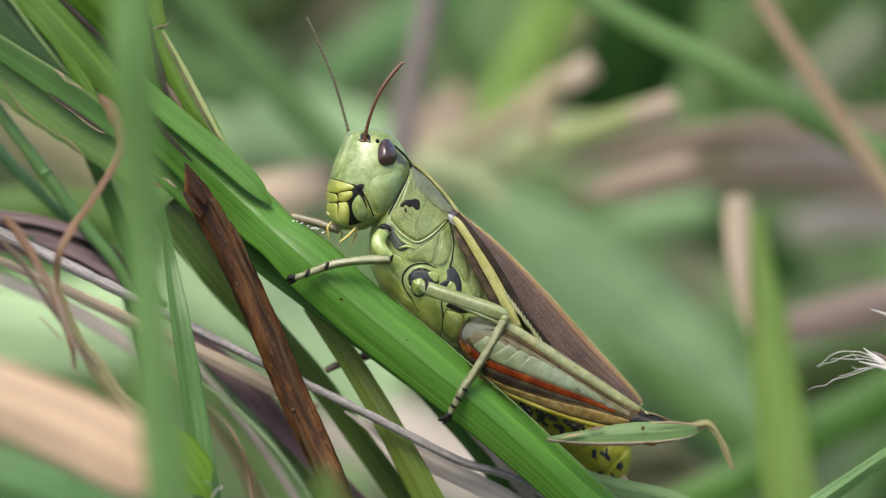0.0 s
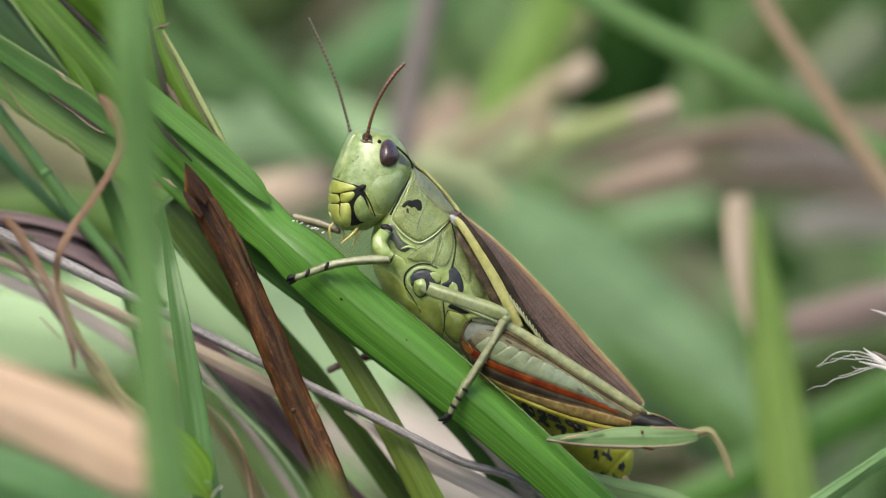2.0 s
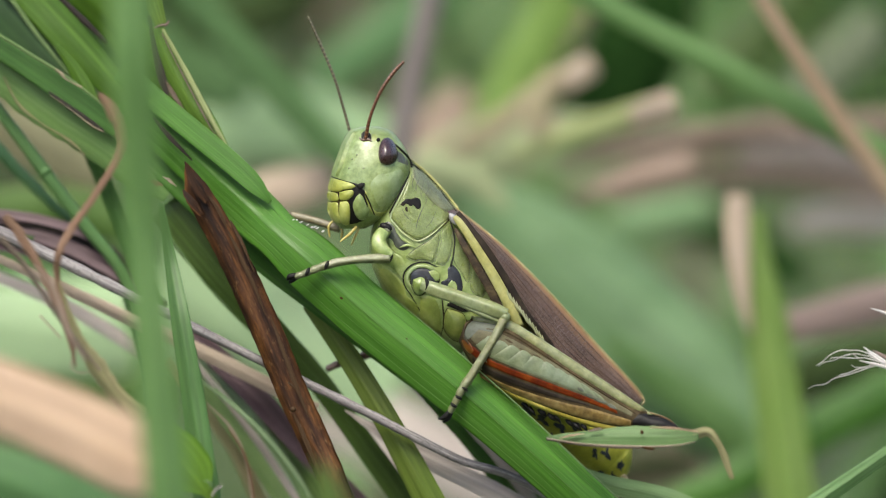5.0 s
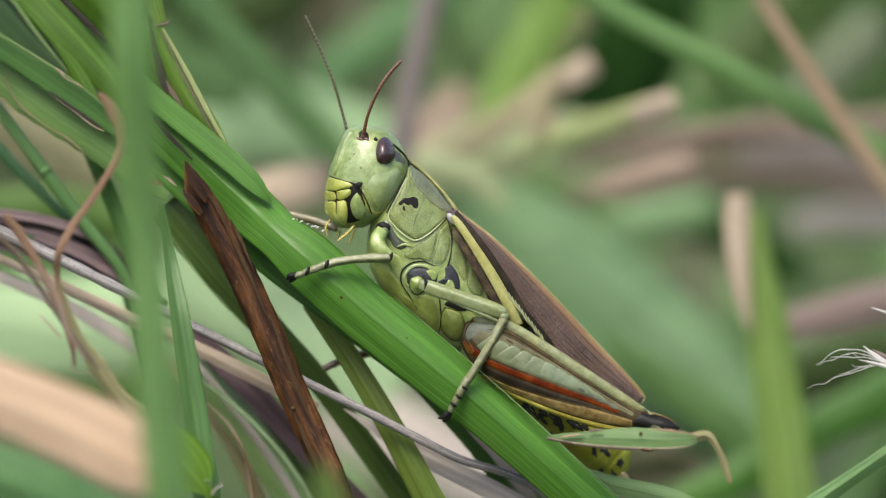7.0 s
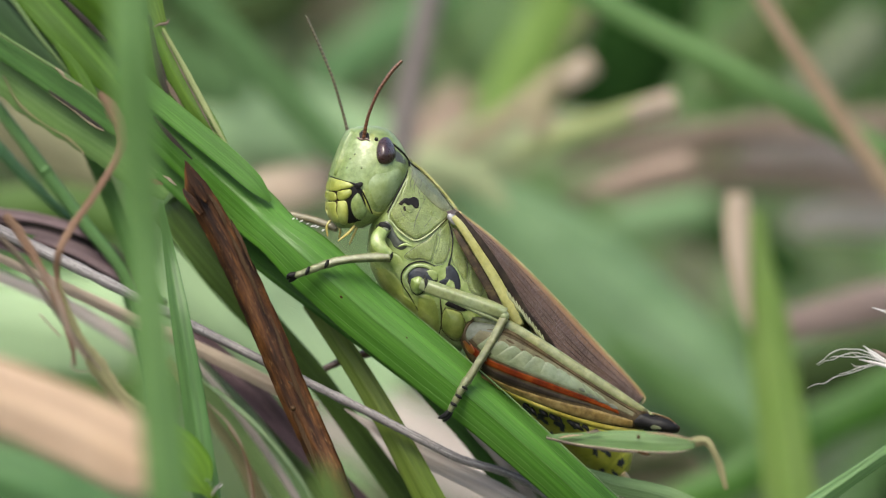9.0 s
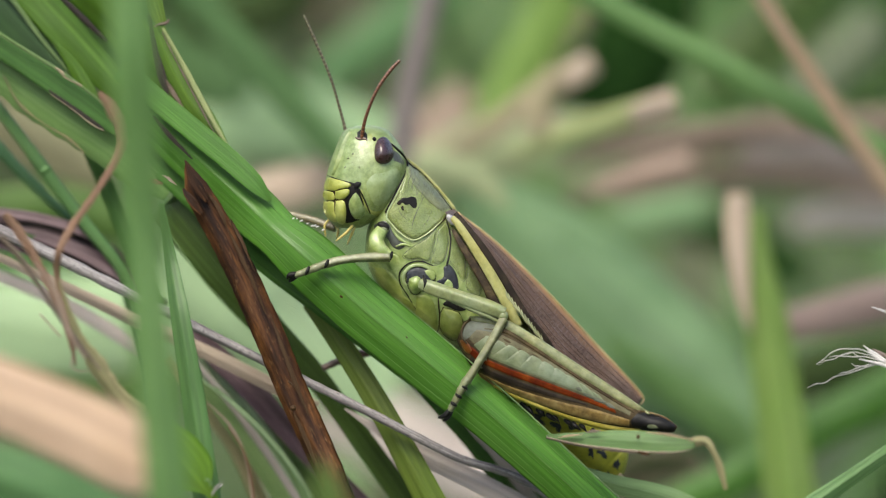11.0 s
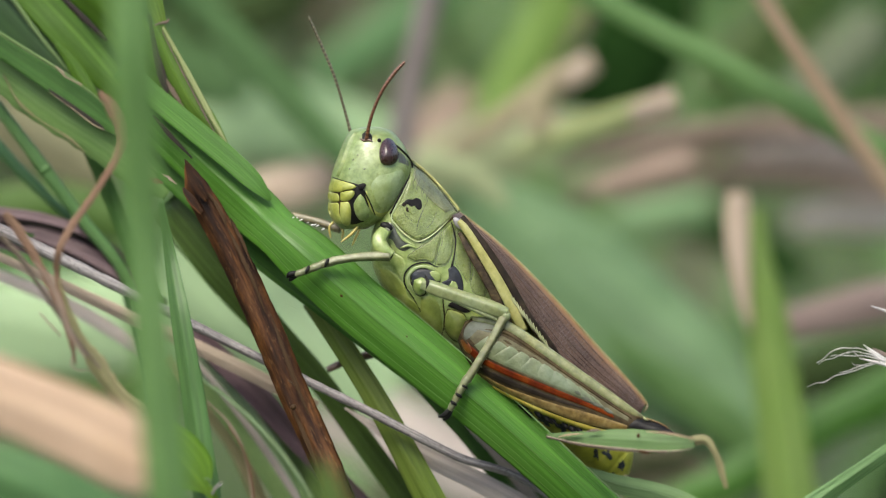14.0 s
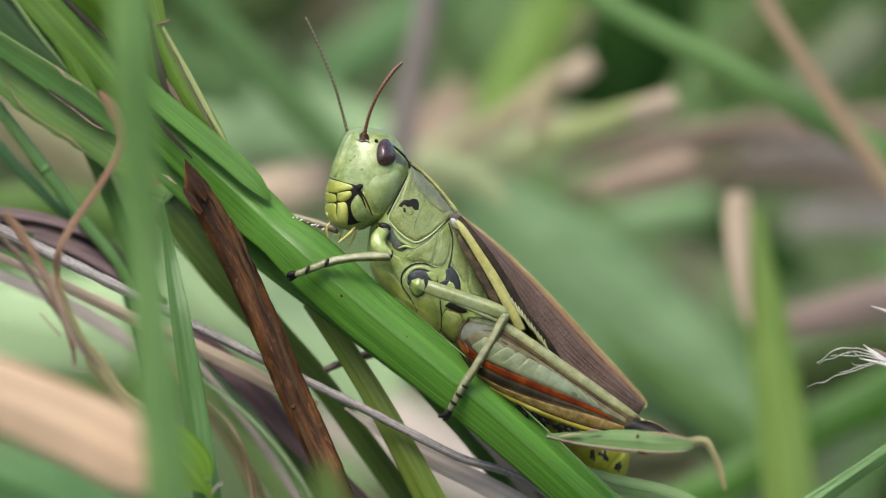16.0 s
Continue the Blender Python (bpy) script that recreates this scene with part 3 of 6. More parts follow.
def body_loft(rows, power=2.2, sides=28, lean=0.0):
    """A body segment: rows of (dorsal a, b, ventral a, b, centre depth mm, half depth mm), rounded across."""
    rings = []
    for da, db, va, vb, c, h in rows:
        ring = []
        for j in range(sides):
            g = 2 * math.pi * j / sides
            x = math.copysign(abs(math.cos(g)) ** (2 / power), math.cos(g))
            y = math.copysign(abs(math.sin(g)) ** (2 / power), math.sin(g))
            ring.append(at((da + va) / 2 + (da - va) / 2 * x + lean * y, (db + vb) / 2 + (db - vb) / 2 * x, c - h * y))
        rings.append(ring)
    return loft(rings)


def smooth_rows(rows, n):
    return [tuple(r) for r in spline(rows, n)]


def tree_of(bm):
    return BVHTree.FromBMesh(bm)


def on(tree, a, b, lift=0.0):
    """The place where the sight through (a, b) meets the body, lifted towards the eye by mm."""
    p, q = at(a, b, -30), at(a, b, 40)
    hit = tree.ray_cast(p, (q - p).normalized())[0]
    if hit is None:
        best = None
        for k in range(0, 71):
            x = p + (q - p) * (k / 70)
            near = tree.find_nearest(x)
            if best is None or near[3] < best[0]:
                best = (near[3], x)
        hit = best[1]
    return hit - AWAY * lift * 1e-3


def plate(outline, tree, lift=0.15, dome=0.2, sink=0.12, n=56, rings=9, soft=True):
    """A domed plate of cuticle that lies on the body: outline in plan units, lift and dome in mm, its rim sunk into the body."""
    P = spline(list(outline) + [outline[0]], n + 1)[:-1] if soft else spline_closed_lines(outline, n)
    mid = P.mean(0)
    bm = bmesh.new()
    rows = []
    for k in range(1, rings + 1):
        f = k / rings
        row = []
        for q in P:
            x = mid + (q - mid) * f
            z = lift + dome * (1 - f * f)
            if k == rings:
                z = -sink
            row.append(bm.verts.new(on(tree, x[0], x[1], z)))
        rows.append(row)
    c = bm.verts.new(on(tree, mid[0], mid[1], lift + dome))
    for j in range(n):
        bm.faces.new((c, rows[0][j], rows[0][(j + 1) % n]))
        for k in range(rings - 1):
            bm.faces.new((rows[k][j], rows[k + 1][j], rows[k + 1][(j + 1) % n], rows[k][(j + 1) % n]))
    return bm


def rimmed(name, outline, tree, material, parent, label="", rim=1.5, lift=0.1, dome=0.18, soft=True, n=56, rings=9, rim_mat=None):
    """A plate with the dark crease that runs round it."""
    ob = part(name, plate(outline, tree, lift, dome, 0.1, n, rings, soft), material, parent, label)
    P = spline(list(outline) + [outline[0]], 60) if soft else spline_closed_lines(outline, 60)
    part("crease", seam([tuple(q) for q in P] + [tuple(P[0])], tree, [rim * (0.75 + 0.6 * noise.noise(Vector((q * 0.45, rim, outline[0][0] * 0.1)))) for q in range(len(P) + 1)], lift * 0.35, 72, 6), rim_mat or CH_BROWN, parent)
    return ob


def spline_closed_lines(outline, n):
    P = np.array(list(outline) + [outline[0]], float)
    seg = np.r_[0, np.cumsum(np.linalg.norm(np.diff(P, axis=0), axis=1))]
    s = np.linspace(0, seg[-1], n + 1)[:-1]
    return np.stack([np.interp(s, seg, P[:, 0]), np.interp(s, seg, P[:, 1])], 1)


def seam(line, tree, widths, lift=0.08, n=24, sides=8, flat=0.4):
    """A raised or dark seam that follows the body: line and widths in plan units."""
    P = spline(line, n)
    W = spline([(w,) for w in widths], n)[:, 0] * UNIT * 1e-3
    C = [on(tree, x, y, lift) for x, y in P]
    rings = []
    for i, c in enumerate(C):
        t = (C[min(i + 1, n - 1)] - C[max(i - 1, 0)]).normalized()
        s = t.cross(AWAY)
        s = s.normalized() if s.length > 1e-4 else UP.copy()
        d = t.cross(s).normalized()
        r = max(W[i], 2e-6) / 2
        rings.append([c + s * r * math.cos(2 * math.pi * j / sides) + d * r * flat * math.sin(2 * math.pi * j / sides) for j in range(sides)])
    return loft(rings)


def strip_on(top, bottom, tree, lift=0.03, n=60, m=8, relief=None, sink=0.05):
    """A band of cuticle that lies along the body between two lines in plan units; relief(along, across) in mm."""
    A, B = spline(top, n), spline(bottom, n)
    bm = bmesh.new()
    rows = []
    for i in range(n):
        row = []
        for j in range(m + 1):
            f = j / m
            p = A[i] * (1 - f) + B[i] * f
            rim = j in (0, m) or i in (0, n - 1)
            z = -sink if rim else lift + (relief(i / (n - 1), f) if relief else 0.0)
            row.append(bm.verts.new(on(tree, p[0], p[1], z)))
        rows.append(row)
    for i in range(n - 1):
        for j in range(m):
            bm.faces.new((rows[i][j], rows[i + 1][j], rows[i + 1][j + 1], rows[i][j + 1]))
    return bm


def plate_line(pts, widths):
    return blade_mesh(pts, widths, fold=-0.1, arch=0.2, thick=0.2, n=16, across=6, ribs=0.0)


def ruled(edge_a, edge_b, n=40, m=10, bulge=0.0, thick=0.12):
    """A thin curved sheet between two edges given as plan places."""
    A, B = spline(edge_a, n), spline(edge_b, n)
    rings, uvs, run = [], [], 0.0
    for i in range(n):
        if i:
            run += float(np.linalg.norm((A[i] - A[i - 1])[:2])) * UNIT
        top, bot, u = [], [], []
        for j in range(m + 1):
            f = j / m
            p = A[i] * (1 - f) + B[i] * f
            z = bulge * 4 * f * (1 - f)
            top.append(at(p[0], p[1], p[2] - z))
            bot.append(at(p[0], p[1], p[2] - z + thick))
            u.append((f, run))
        rings.append(top + bot[::-1])
        uvs.append(u + u[::-1] + [u[0]])
    return loft(rings, uvs)


def ball(a, b, c, ra, rb, rc, turn=0.0, seg=20):
    """An ellipsoid at a plan place: half axes in plan units across and along, in mm in depth; turned in the sheet."""
    bm = bmesh.new()
    bmesh.ops.create_uvsphere(bm, u_segments=seg, v_segments=seg // 2 + 2, radius=1)
    o = at(a, b, c)
    cs, sn = math.cos(radians(turn)), math.sin(radians(turn))
    for v in bm.verts:
        x, y, z = v.co.x * ra * UNIT * 1e-3, v.co.z * rb * UNIT * 1e-3, v.co.y * rc * 1e-3
        v.co = o + RIGHT * (x * cs - y * sn) + UP * (x * sn + y * cs) + AWAY * z
    return bm


def joined(*bms):
    out = bmesh.new()
    for b in bms:
        me = bpy.data.meshes.new("piece")
        b.to_mesh(me)
        b.free()
        out.from_mesh(me)
        bpy.data.meshes.remove(me)
    return out


# ---------------------------------------------------------------- ground
def ground():
    bm = bmesh.new()
    R = [0.0, 0.15, 0.4, 0.8, 1.4, 2.5, 5, 12, 40, 150, 600]
    rows = []
    for r in R:
        row = []
        for j in range(64):
            g = 2 * math.pi * j / 64
            p = Vector((r * math.cos(g), 0.3 + r * math.sin(g), 0))
            p.z = 0.012 * noise.noise(p * 4) if 0 < r < 5 else 0
            row.append(bm.verts.new(p))
        rows.append(row)
    for i in range(len(R) - 1):
        for j in range(64):
            if i == 0:
                continue
            bm.faces.new((rows[i][j], rows[i][(j + 1) % 64], rows[i + 1][(j + 1) % 64], rows[i + 1][j]))
    bm.faces.new(rows[1])
    for v in rows[0]:
        bm.verts.remove(v)
    g = part("ground", bm, SOIL)
    tagged(g, "damp meadow soil under dense green grass", "ground", kind="structure")


ground()


# ---------------------------------------------------------------- grasshopper
hopper = thing("grasshopper", at(700, 480, 0), "green and yellow grasshopper with brown wings clinging to a grass blade", "grasshopper")


def build_head():
    rows = [(640, 668, 226, 0.8), (617, 690, 233, 1.7), (606, 706, 250, 2.3), (596, 721, 275, 2.7), (587, 726, 300, 2.95),
            (581, 722, 325, 3.0), (579, 710, 350, 2.9), (580, 694, 374, 2.6), (588, 668, 394, 2.1), (602, 645, 407, 1.3)]
    rows = [(l, b, r, b, 0.4, h) for l, r, b, h in rows]
    bm = body_loft(smooth_rows(rows, 30), power=2.25, sides=36)
    tree = tree_of(bm)
    head = part("head", bm, CH_HEAD, hopper, "pale green domed head", origin=at(690, 350, 1))
    # cheek, brow and mouth
    part("cheek", plate([(664, 304), (690, 300), (712, 292), (724, 296), (723, 318), (706, 352), (684, 376), (664, 380), (652, 358), (643, 334), (650, 316)], tree, -0.10, 0.22, 0.12), CH_JOWL, head, "pale smooth cheek")
    # dark plates under the mouth parts paint the shade in their creases
    part("mouth_shade", plate([(616, 330), (630, 330), (641, 335), (650, 362), (650, 384), (640, 396), (618, 402), (612, 380), (616, 356)], tree, 0.03, 0.02, 0.02, 60, 9, False), CH_BLACK, head, "black plate painting the shade in the mouth's creases")
    part("lip_shade", plate([(584, 318), (600, 322), (618, 330), (618, 398), (600, 398), (586, 390), (581, 350)], tree, 0.02, 0.02, 0.02, 60, 9, False), CH_BROWN, head)
    part("clypeus", plate([(583, 317), (604, 321), (626, 328), (626, 335), (606, 339), (597, 342), (579, 338)], tree, 0.12, 0.12), CH_YELLOW, head, "yellow face plate")
    part("clypeus", plate([(598, 342), (616, 338), (624, 339), (624, 348), (613, 357), (599, 356)], tree, 0.12, 0.2), CH_YELLOW, head, "yellow face plate")
    part("clypeus", plate([(578, 341), (595, 344), (598, 357), (586, 359), (577, 352)], tree, 0.10, 0.12), CH_YELLOW, head, "yellow face plate")
    part("labrum", plate([(599, 358), (614, 358), (619, 376), (616, 400), (603, 399), (598, 380)], tree, 0.12, 0.22), CH_YELLOW, head, "yellow upper lip")
    part("labrum", plate([(578, 360), (596, 360), (598, 378), (602, 398), (588, 393), (578, 376)], tree, 0.10, 0.14), CH_YELLOW, head, "yellow upper lip")
    part("mandible", plate([(635, 343), (641, 350), (648, 366), (652, 380), (644, 392), (634, 392), (626, 382), (622, 364), (628, 350)], tree, 0.16, 0.22), CH_HEAD, head, "green jaw")
    part("seam", seam([(584, 314), (606, 322), (632, 330), (640, 336)], tree, [1.4, 2.0, 4.0, 2.4], 0.08), CH_BLACK, head)
    part("seam", seam([(641, 338), (652, 360), (661, 382)], tree, [2.6, 2.6, 2], 0.12), CH_BLACK, head)
    part("joint_spot", plate([(629, 329), (639, 325), (645, 328), (640, 336), (632, 337)], tree, 0.15, 0.05), CH_BLACK, head, "black jaw joint")
    part("seam", seam([(726, 288), (724, 318), (706, 352), (688, 376)], tree, [5, 5, 4.5, 3.5], 0.06, 30), CH_BLACK, head)
    part("eye_patch", plate([(698, 262), (710, 270), (722, 286), (726, 299), (714, 295), (704, 291), (698, 288)], tree, -0.01, 0.02), CH_DUSK, head, "dusky patch behind the eye")
    part("eye_stripe", seam([(698, 258), (708, 268), (718, 278), (726, 290)], tree, [3, 5, 5, 4], 0.06, 24), CH_BLACK, head, "black line behind the eye")
    part("eye", plate([(678, 246), (687, 245), (696, 253), (702, 267), (703, 279), (697, 290), (685, 295), (672, 291), (668, 280), (668, 266), (672, 253)], tree, 0.12, 0.66, 0.2, 48, 14), CH_EYE, head, "glossy dark brown compound eye")
    part("eye", ball(640, 252, 2.6, 16, 24, 0.9, 8, 20), CH_EYE, head, "glossy dark brown compound eye")
    part("ocellus", ball(668, 250, (on(tree, 668, 250) - at(668, 250, 0)).dot(AWAY) * 1000, 3.5, 4, 0.15), CH_BLACK, head, "small black simple eye")
    part("socket_ring", seam([(634, 246), (641, 250), (650, 249), (656, 252)], tree, [2, 4, 4, 2], 0.10, 16), CH_SHADE_LEG, head, "brown ring of the antenna")
    part("crown_pit", plate([(655, 234), (664, 236), (668, 246), (664, 258), (656, 256), (653, 246)], tree, -0.02, 0.03, 0.03), CH_BELLY, head, "olive hollow on the crown")
    part("cheek_rim", strip_on([(646, 338), (653, 358), (662, 374), (676, 377), (692, 368)], [(641, 341), (648, 361), (658, 381), (676, 386), (693, 374)], tree, 0.08, 36, 5), CH_YELLOW, head, "yellow rim of the cheek")
    for a, b in ((614, 262), (630, 276), (622, 284), (642, 300), (616, 300), (610, 276)):
        part("pit", ball(a, b, (on(tree, a, b) - at(a, b, 0)).dot(AWAY) * 1000, 2.2, 1.6, 0.05, 30, 8), CH_GREY, head)
    # black plate paints the shade where the antenna is set in
    part("socket_shadow", plate([(637, 238), (646, 232), (655, 240), (656, 252), (648, 246), (638, 250)], tree, 0.05, 0.02), CH_BLACK, head, "black plate painting the shade in the antenna's pit")
    part("face_ridge", seam([(628, 236), (618, 256), (606, 290), (596, 314)], tree, [9, 13, 13, 9], 0.02, 24, 10, 0.12), CH_HEAD, head)
    # antennae
    za = (on(tree, 645, 248) - at(645, 248, 0)).dot(AWAY) * 1000
    part("antenna", tube([(645, 250, za), (654, 208, za - 0.6), (672, 164, za - 1.0), (695, 130, za - 1.0), (713, 111, za - 1.0)], [3.8, 3.0, 3.2, 3.6, 2.8], 10, 110, 1, 22), CH_ANT, head, "reddish brown beaded antenna")
    part("antenna", tube([(617, 234, 1.2), (608, 200, 1.0), (590, 140, 0.4), (566, 82, 0.0), (543, 31, -0.3)], [3.2, 2.6, 2.7, 2.8, 2.2], 10, 130, 1, 26), CH_ANT_FAR, head, "slender pale brown beaded antenna")
    # feelers below the mouth
    z0 = -0.4
    part("palp", tube([(660, 385, z0), (640, 396, z0 - 0.6), (628, 404, z0 - 0.8)], [2.4, 2.6, 2.2], 10, 30, 1, 3), CH_LEG, head, "pale jointed feeler")
    part("palp", tube([(632, 400, z0 - 0.7), (618, 416, z0 - 1.0), (600, 430, z0 - 1.0)], [2.4, 2.8, 1.4], 10, 30, 1, 3), CH_PALP, head, "yellow feeler")
    part("palp", tube([(634, 404, z0 - 0.4), (628, 418, z0 - 0.4), (620, 436, z0 - 0.2)], [2.2, 2.6, 1.5], 10, 30, 1, 3), CH_PALP, head, "yellow feeler")
    part("palp", tube([(588, 392, 0.3), (580, 404, 0.2), (582, 422, 0.2)], [1.9, 2.2, 1.4], 10, 24, 1, 2), CH_PALP, head, "yellow feeler")
    part("palp", tube([(598, 400, 0.6), (604, 412, 0.4), (602, 424, 0.6)], [2.2, 2.5, 1.8], 10, 24, 1, 2), CH_PALP, head, "yellow feeler")
    return head


def build_thorax():
    rows = [(716, 272, 655, 410, 1.6, 2.3), (735, 295, 652, 450, 1.7, 3.0), (765, 326, 664, 492, 1.9, 3.3), (808, 372, 700, 545, 2.2, 3.5),
            (850, 430, 752, 592, 2.6, 3.5), (900, 510, 812, 632, 3.0, 3.3)]
    bm = body_loft(smooth_rows(rows, 26), power=2.4, sides=36)
    tree = tree_of(bm)
    thorax = part("thorax", bm, CH_GREEN, hopper, "green thorax", origin=at(760, 450, 2))
    # saddle behind the head
    saddle = rimmed("pronotum", [(724, 288), (748, 306), (782, 340), (811, 374), (792, 392), (764, 418), (738, 431), (712, 414), (694, 396), (688, 382), (706, 352), (720, 318)], tree, CH_PITTED, hopper, "pitted green saddle behind the head", 3.0, 0.18, 0.10, False, 72, 12)
    part("lobe_upper", plate([(729, 294), (750, 311), (780, 343), (805, 373), (788, 380), (766, 364), (748, 344), (734, 328), (726, 308)], tree, 0.31, 0.03, -0.1, 60, 10, False), CH_GREY, saddle, "grey-brown upper flank")
    part("carina", seam([(724, 284), (752, 306), (784, 340), (811, 374)], tree, [3, 4, 4, 4], 0.3), CH_STRIPE, saddle, "yellow-green ridge")
    part("carina_line", seam([(728, 292), (752, 312), (782, 345), (806, 376)], tree, [2, 2.5, 2.5, 2], 0.33), CH_BLACK, saddle)
    part("dark_spot", plate([(708, 360), (716, 353), (726, 353), (734, 350), (743, 353), (746, 362), (745, 372), (738, 374), (730, 366), (724, 369), (718, 364)], tree, 0.29, 0.02, 0.0, 60, 6), CH_BLACK, saddle, "black spot")
    for q in ([(706, 364), (712, 358), (718, 362), (712, 368)], [(716, 366), (723, 370), (720, 378), (715, 374)]):
        part("fleck", plate(q, tree, 0.28, 0.01, 0.0, 16, 4), CH_UMBER, saddle)
    part("spot_green", plate([(718, 364), (728, 367), (736, 375), (728, 382), (720, 376)], tree, 0.30, 0.04, 0.0, 30, 6), CH_PITTED, saddle, "green boss below the spot")
    part("rim", seam([(722, 318), (706, 352), (690, 384), (698, 400), (716, 418), (738, 429), (764, 416), (790, 392)], tree, [2, 2.4, 2.6, 3, 3, 3, 2.4, 1.5], 0.16, 50), CH_CHEEK, saddle, "pale rim")
    for pts, w in (([(757, 350), (748, 368), (738, 392), (734, 412)], 2.4), ([(744, 316), (749, 334), (742, 350)], 2.2), ([(734, 306), (738, 322), (732, 340)], 1.8), ([(756, 324), (760, 340), (757, 352)], 2.0), ([(768, 336), (770, 352), (764, 366)], 1.6), ([(710, 372), (716, 384), (726, 392)], 1.6), ([(770, 376), (762, 394), (752, 406)], 1.4)):
        part("furrow", seam(pts, tree, [0.4] + [w * 0.55] * (len(pts) - 2) + [0.4], 0.27, 20), CH_DUSK, saddle)
    for x, y in ((731, 300), (738, 306), (746, 314), (755, 323)):
        part("wrinkle", seam([(x, y), (x + 2, y + 12), (x - 3, y + 26), (x - 1, y + 36)], tree, [0.4, 1.3, 1.0, 0.4], 0.318, 20), CH_DUSK, saddle)
    # side plates
    rimmed("side_plate", [(740, 438), (760, 426), (778, 410), (774, 436), (764, 466), (746, 462), (730, 464), (718, 456)], tree, CH_PITTED, thorax, "pitted green side plate", 1.0, 0.07, 0.06, True, rim_mat=CH_DUSK)
    rimmed("side_plate", [(782, 408), (796, 398), (800, 424), (796, 452), (786, 470), (768, 470), (778, 436)], tree, CH_PITTED, thorax, "pitted green side plate", 1.0, 0.07, 0.06, True, rim_mat=CH_DUSK)
    rimmed("side_plate", [(803, 402), (814, 420), (826, 444), (830, 480), (826, 502), (812, 480), (802, 462)], tree, CH_PITTED, thorax, "pitted green side plate", 1.0, 0.07, 0.06, True, rim_mat=CH_DUSK)
    rimmed("side_plate", [(830, 452), (844, 476), (858, 510), (852, 528), (836, 520), (830, 506), (834, 480)], tree, CH_PITTED, thorax, "pitted green side plate", 1.0, 0.07, 0.06, True, rim_mat=CH_DUSK)
    part("seam", seam([(796, 394), (803, 424), (801, 452), (796, 474)], tree, [2.4, 3, 2.6, 3.6], 0.06), CH_BLACK, thorax)
    part("dark_patch", plate([(790, 476), (800, 470), (812, 484), (818, 504), (816, 518), (800, 520), (784, 512), (778, 502), (790, 494)], tree, 0.05, 0.05, 0.05), CH_INK, thorax, "blue-black patch above the leg")
    part("patch_boss", plate([(797, 496), (806, 502), (808, 516), (796, 518), (789, 510)], tree, 0.12, 0.05, 0.0, 24, 5), CH_GREEN, thorax)
    part("seam", seam([(730, 530), (714, 506), (714, 485), (729, 470), (750, 466), (772, 474)], tree, [1.2, 2.4, 2.8, 2.8, 2.4, 1.4], 0.05, 40), CH_BLACK, thorax)
    part("arch", strip_on([(732, 526), (717, 504), (717, 487), (731, 473), (750, 470), (770, 478)], [(740, 521), (724, 502), (724, 490), (735, 479), (750, 477), (768, 484)], tree, 0.10, 40, 5), CH_JOWL, thorax, "pale arch over the hip")
    # blue-black plate stands in for the dark of the hip's hollow
    rimmed("hip_hollow", [(724, 500), (726, 484), (742, 476), (764, 480), (776, 492), (770, 510), (748, 518), (730, 518)], tree, CH_INK, thorax, "dark plate standing in for the shaded hip hollow of the middle leg", 2.0, rim_mat=CH_UMBER)
    rimmed("hip", [(729, 496), (744, 491), (753, 500), (750, 520), (738, 525), (728, 512)], tree, CH_GREEN, thorax, "rounded green hip", 1.8, 0.3, 0.45, rim_mat=CH_BLACK)
    part("hip_boss", plate([(756, 482), (768, 480), (778, 488), (774, 500), (762, 498), (754, 490)], tree, 0.16, 0.07), CH_GREEN, thorax, "pale knob above the hip")
    part("breast_plate", plate([(664, 434), (690, 446), (712, 458), (716, 476), (708, 494), (690, 474), (668, 470), (656, 452)], tree, 0.02, 0.08, 0.04), CH_GREEN, thorax, "smooth green breast plate")
    part("belly_plate", plate([(666, 474), (690, 480), (712, 504), (720, 526), (742, 548), (728, 572), (700, 546), (674, 514)], tree, 0.02, 0.10, 0.04), CH_BELLY, thorax, "yellow-green underside")
    part("belly_plate", plate([(742, 522), (766, 528), (778, 552), (780, 588), (768, 598), (750, 590), (740, 560)], tree, 0.03, 0.14, 0.04), CH_BELLY, thorax, "yellow-green underside")
    part("fold", seam([(722, 520), (736, 542), (744, 560), (742, 584)], tree, [0.8, 1.8, 1.6, 0.8], 0.02, 24), CH_UMBER, thorax)
    part("fold", seam([(780, 520), (782, 544), (784, 572), (778, 598)], tree, [1.0, 2.6, 2.2, 1.0], 0.03, 24), CH_UMBER, thorax)
    part("fold", seam([(664, 478), (690, 494), (712, 522)], tree, [0.8, 1.4, 0.8], 0.02, 20), CH_DUSK, thorax)
    rimmed("hip", [(790, 548), (806, 552), (820, 560), (826, 584), (816, 606), (798, 602), (784, 584), (784, 562)], tree, CH_BELLY, thorax, "yellow-green hip of the hind leg", 1.6, 0.12, 0.4)
    part("dark_patch", plate([(796, 534), (816, 540), (832, 552), (818, 555), (800, 548), (788, 542)], tree, 0.04, 0.04), CH_BLACK, thorax, "black patch above the hind hip")
    # umber plate paints the shade of the gap under the wing
    part("dark_patch", plate([(846, 456), (864, 486), (884, 530), (874, 548), (862, 520), (858, 500)], tree, 0.16, 0.06), CH_UMBER, thorax, "dark plate standing in for the shaded gap under the wing")
    part("collar", plate([(664, 400), (684, 392), (696, 402), (704, 418), (728, 434), (716, 448), (700, 442), (690, 426), (668, 418)], tree, 0.02, 0.03), CH_DUSK, thorax, "dark folded skin at the neck")
    part("neck_line", seam([(724, 296), (719, 318), (702, 352), (687, 380)], tree, [2, 3, 3, 2], 0.2, 30), CH_BLACK, thorax, "black line behind the head")
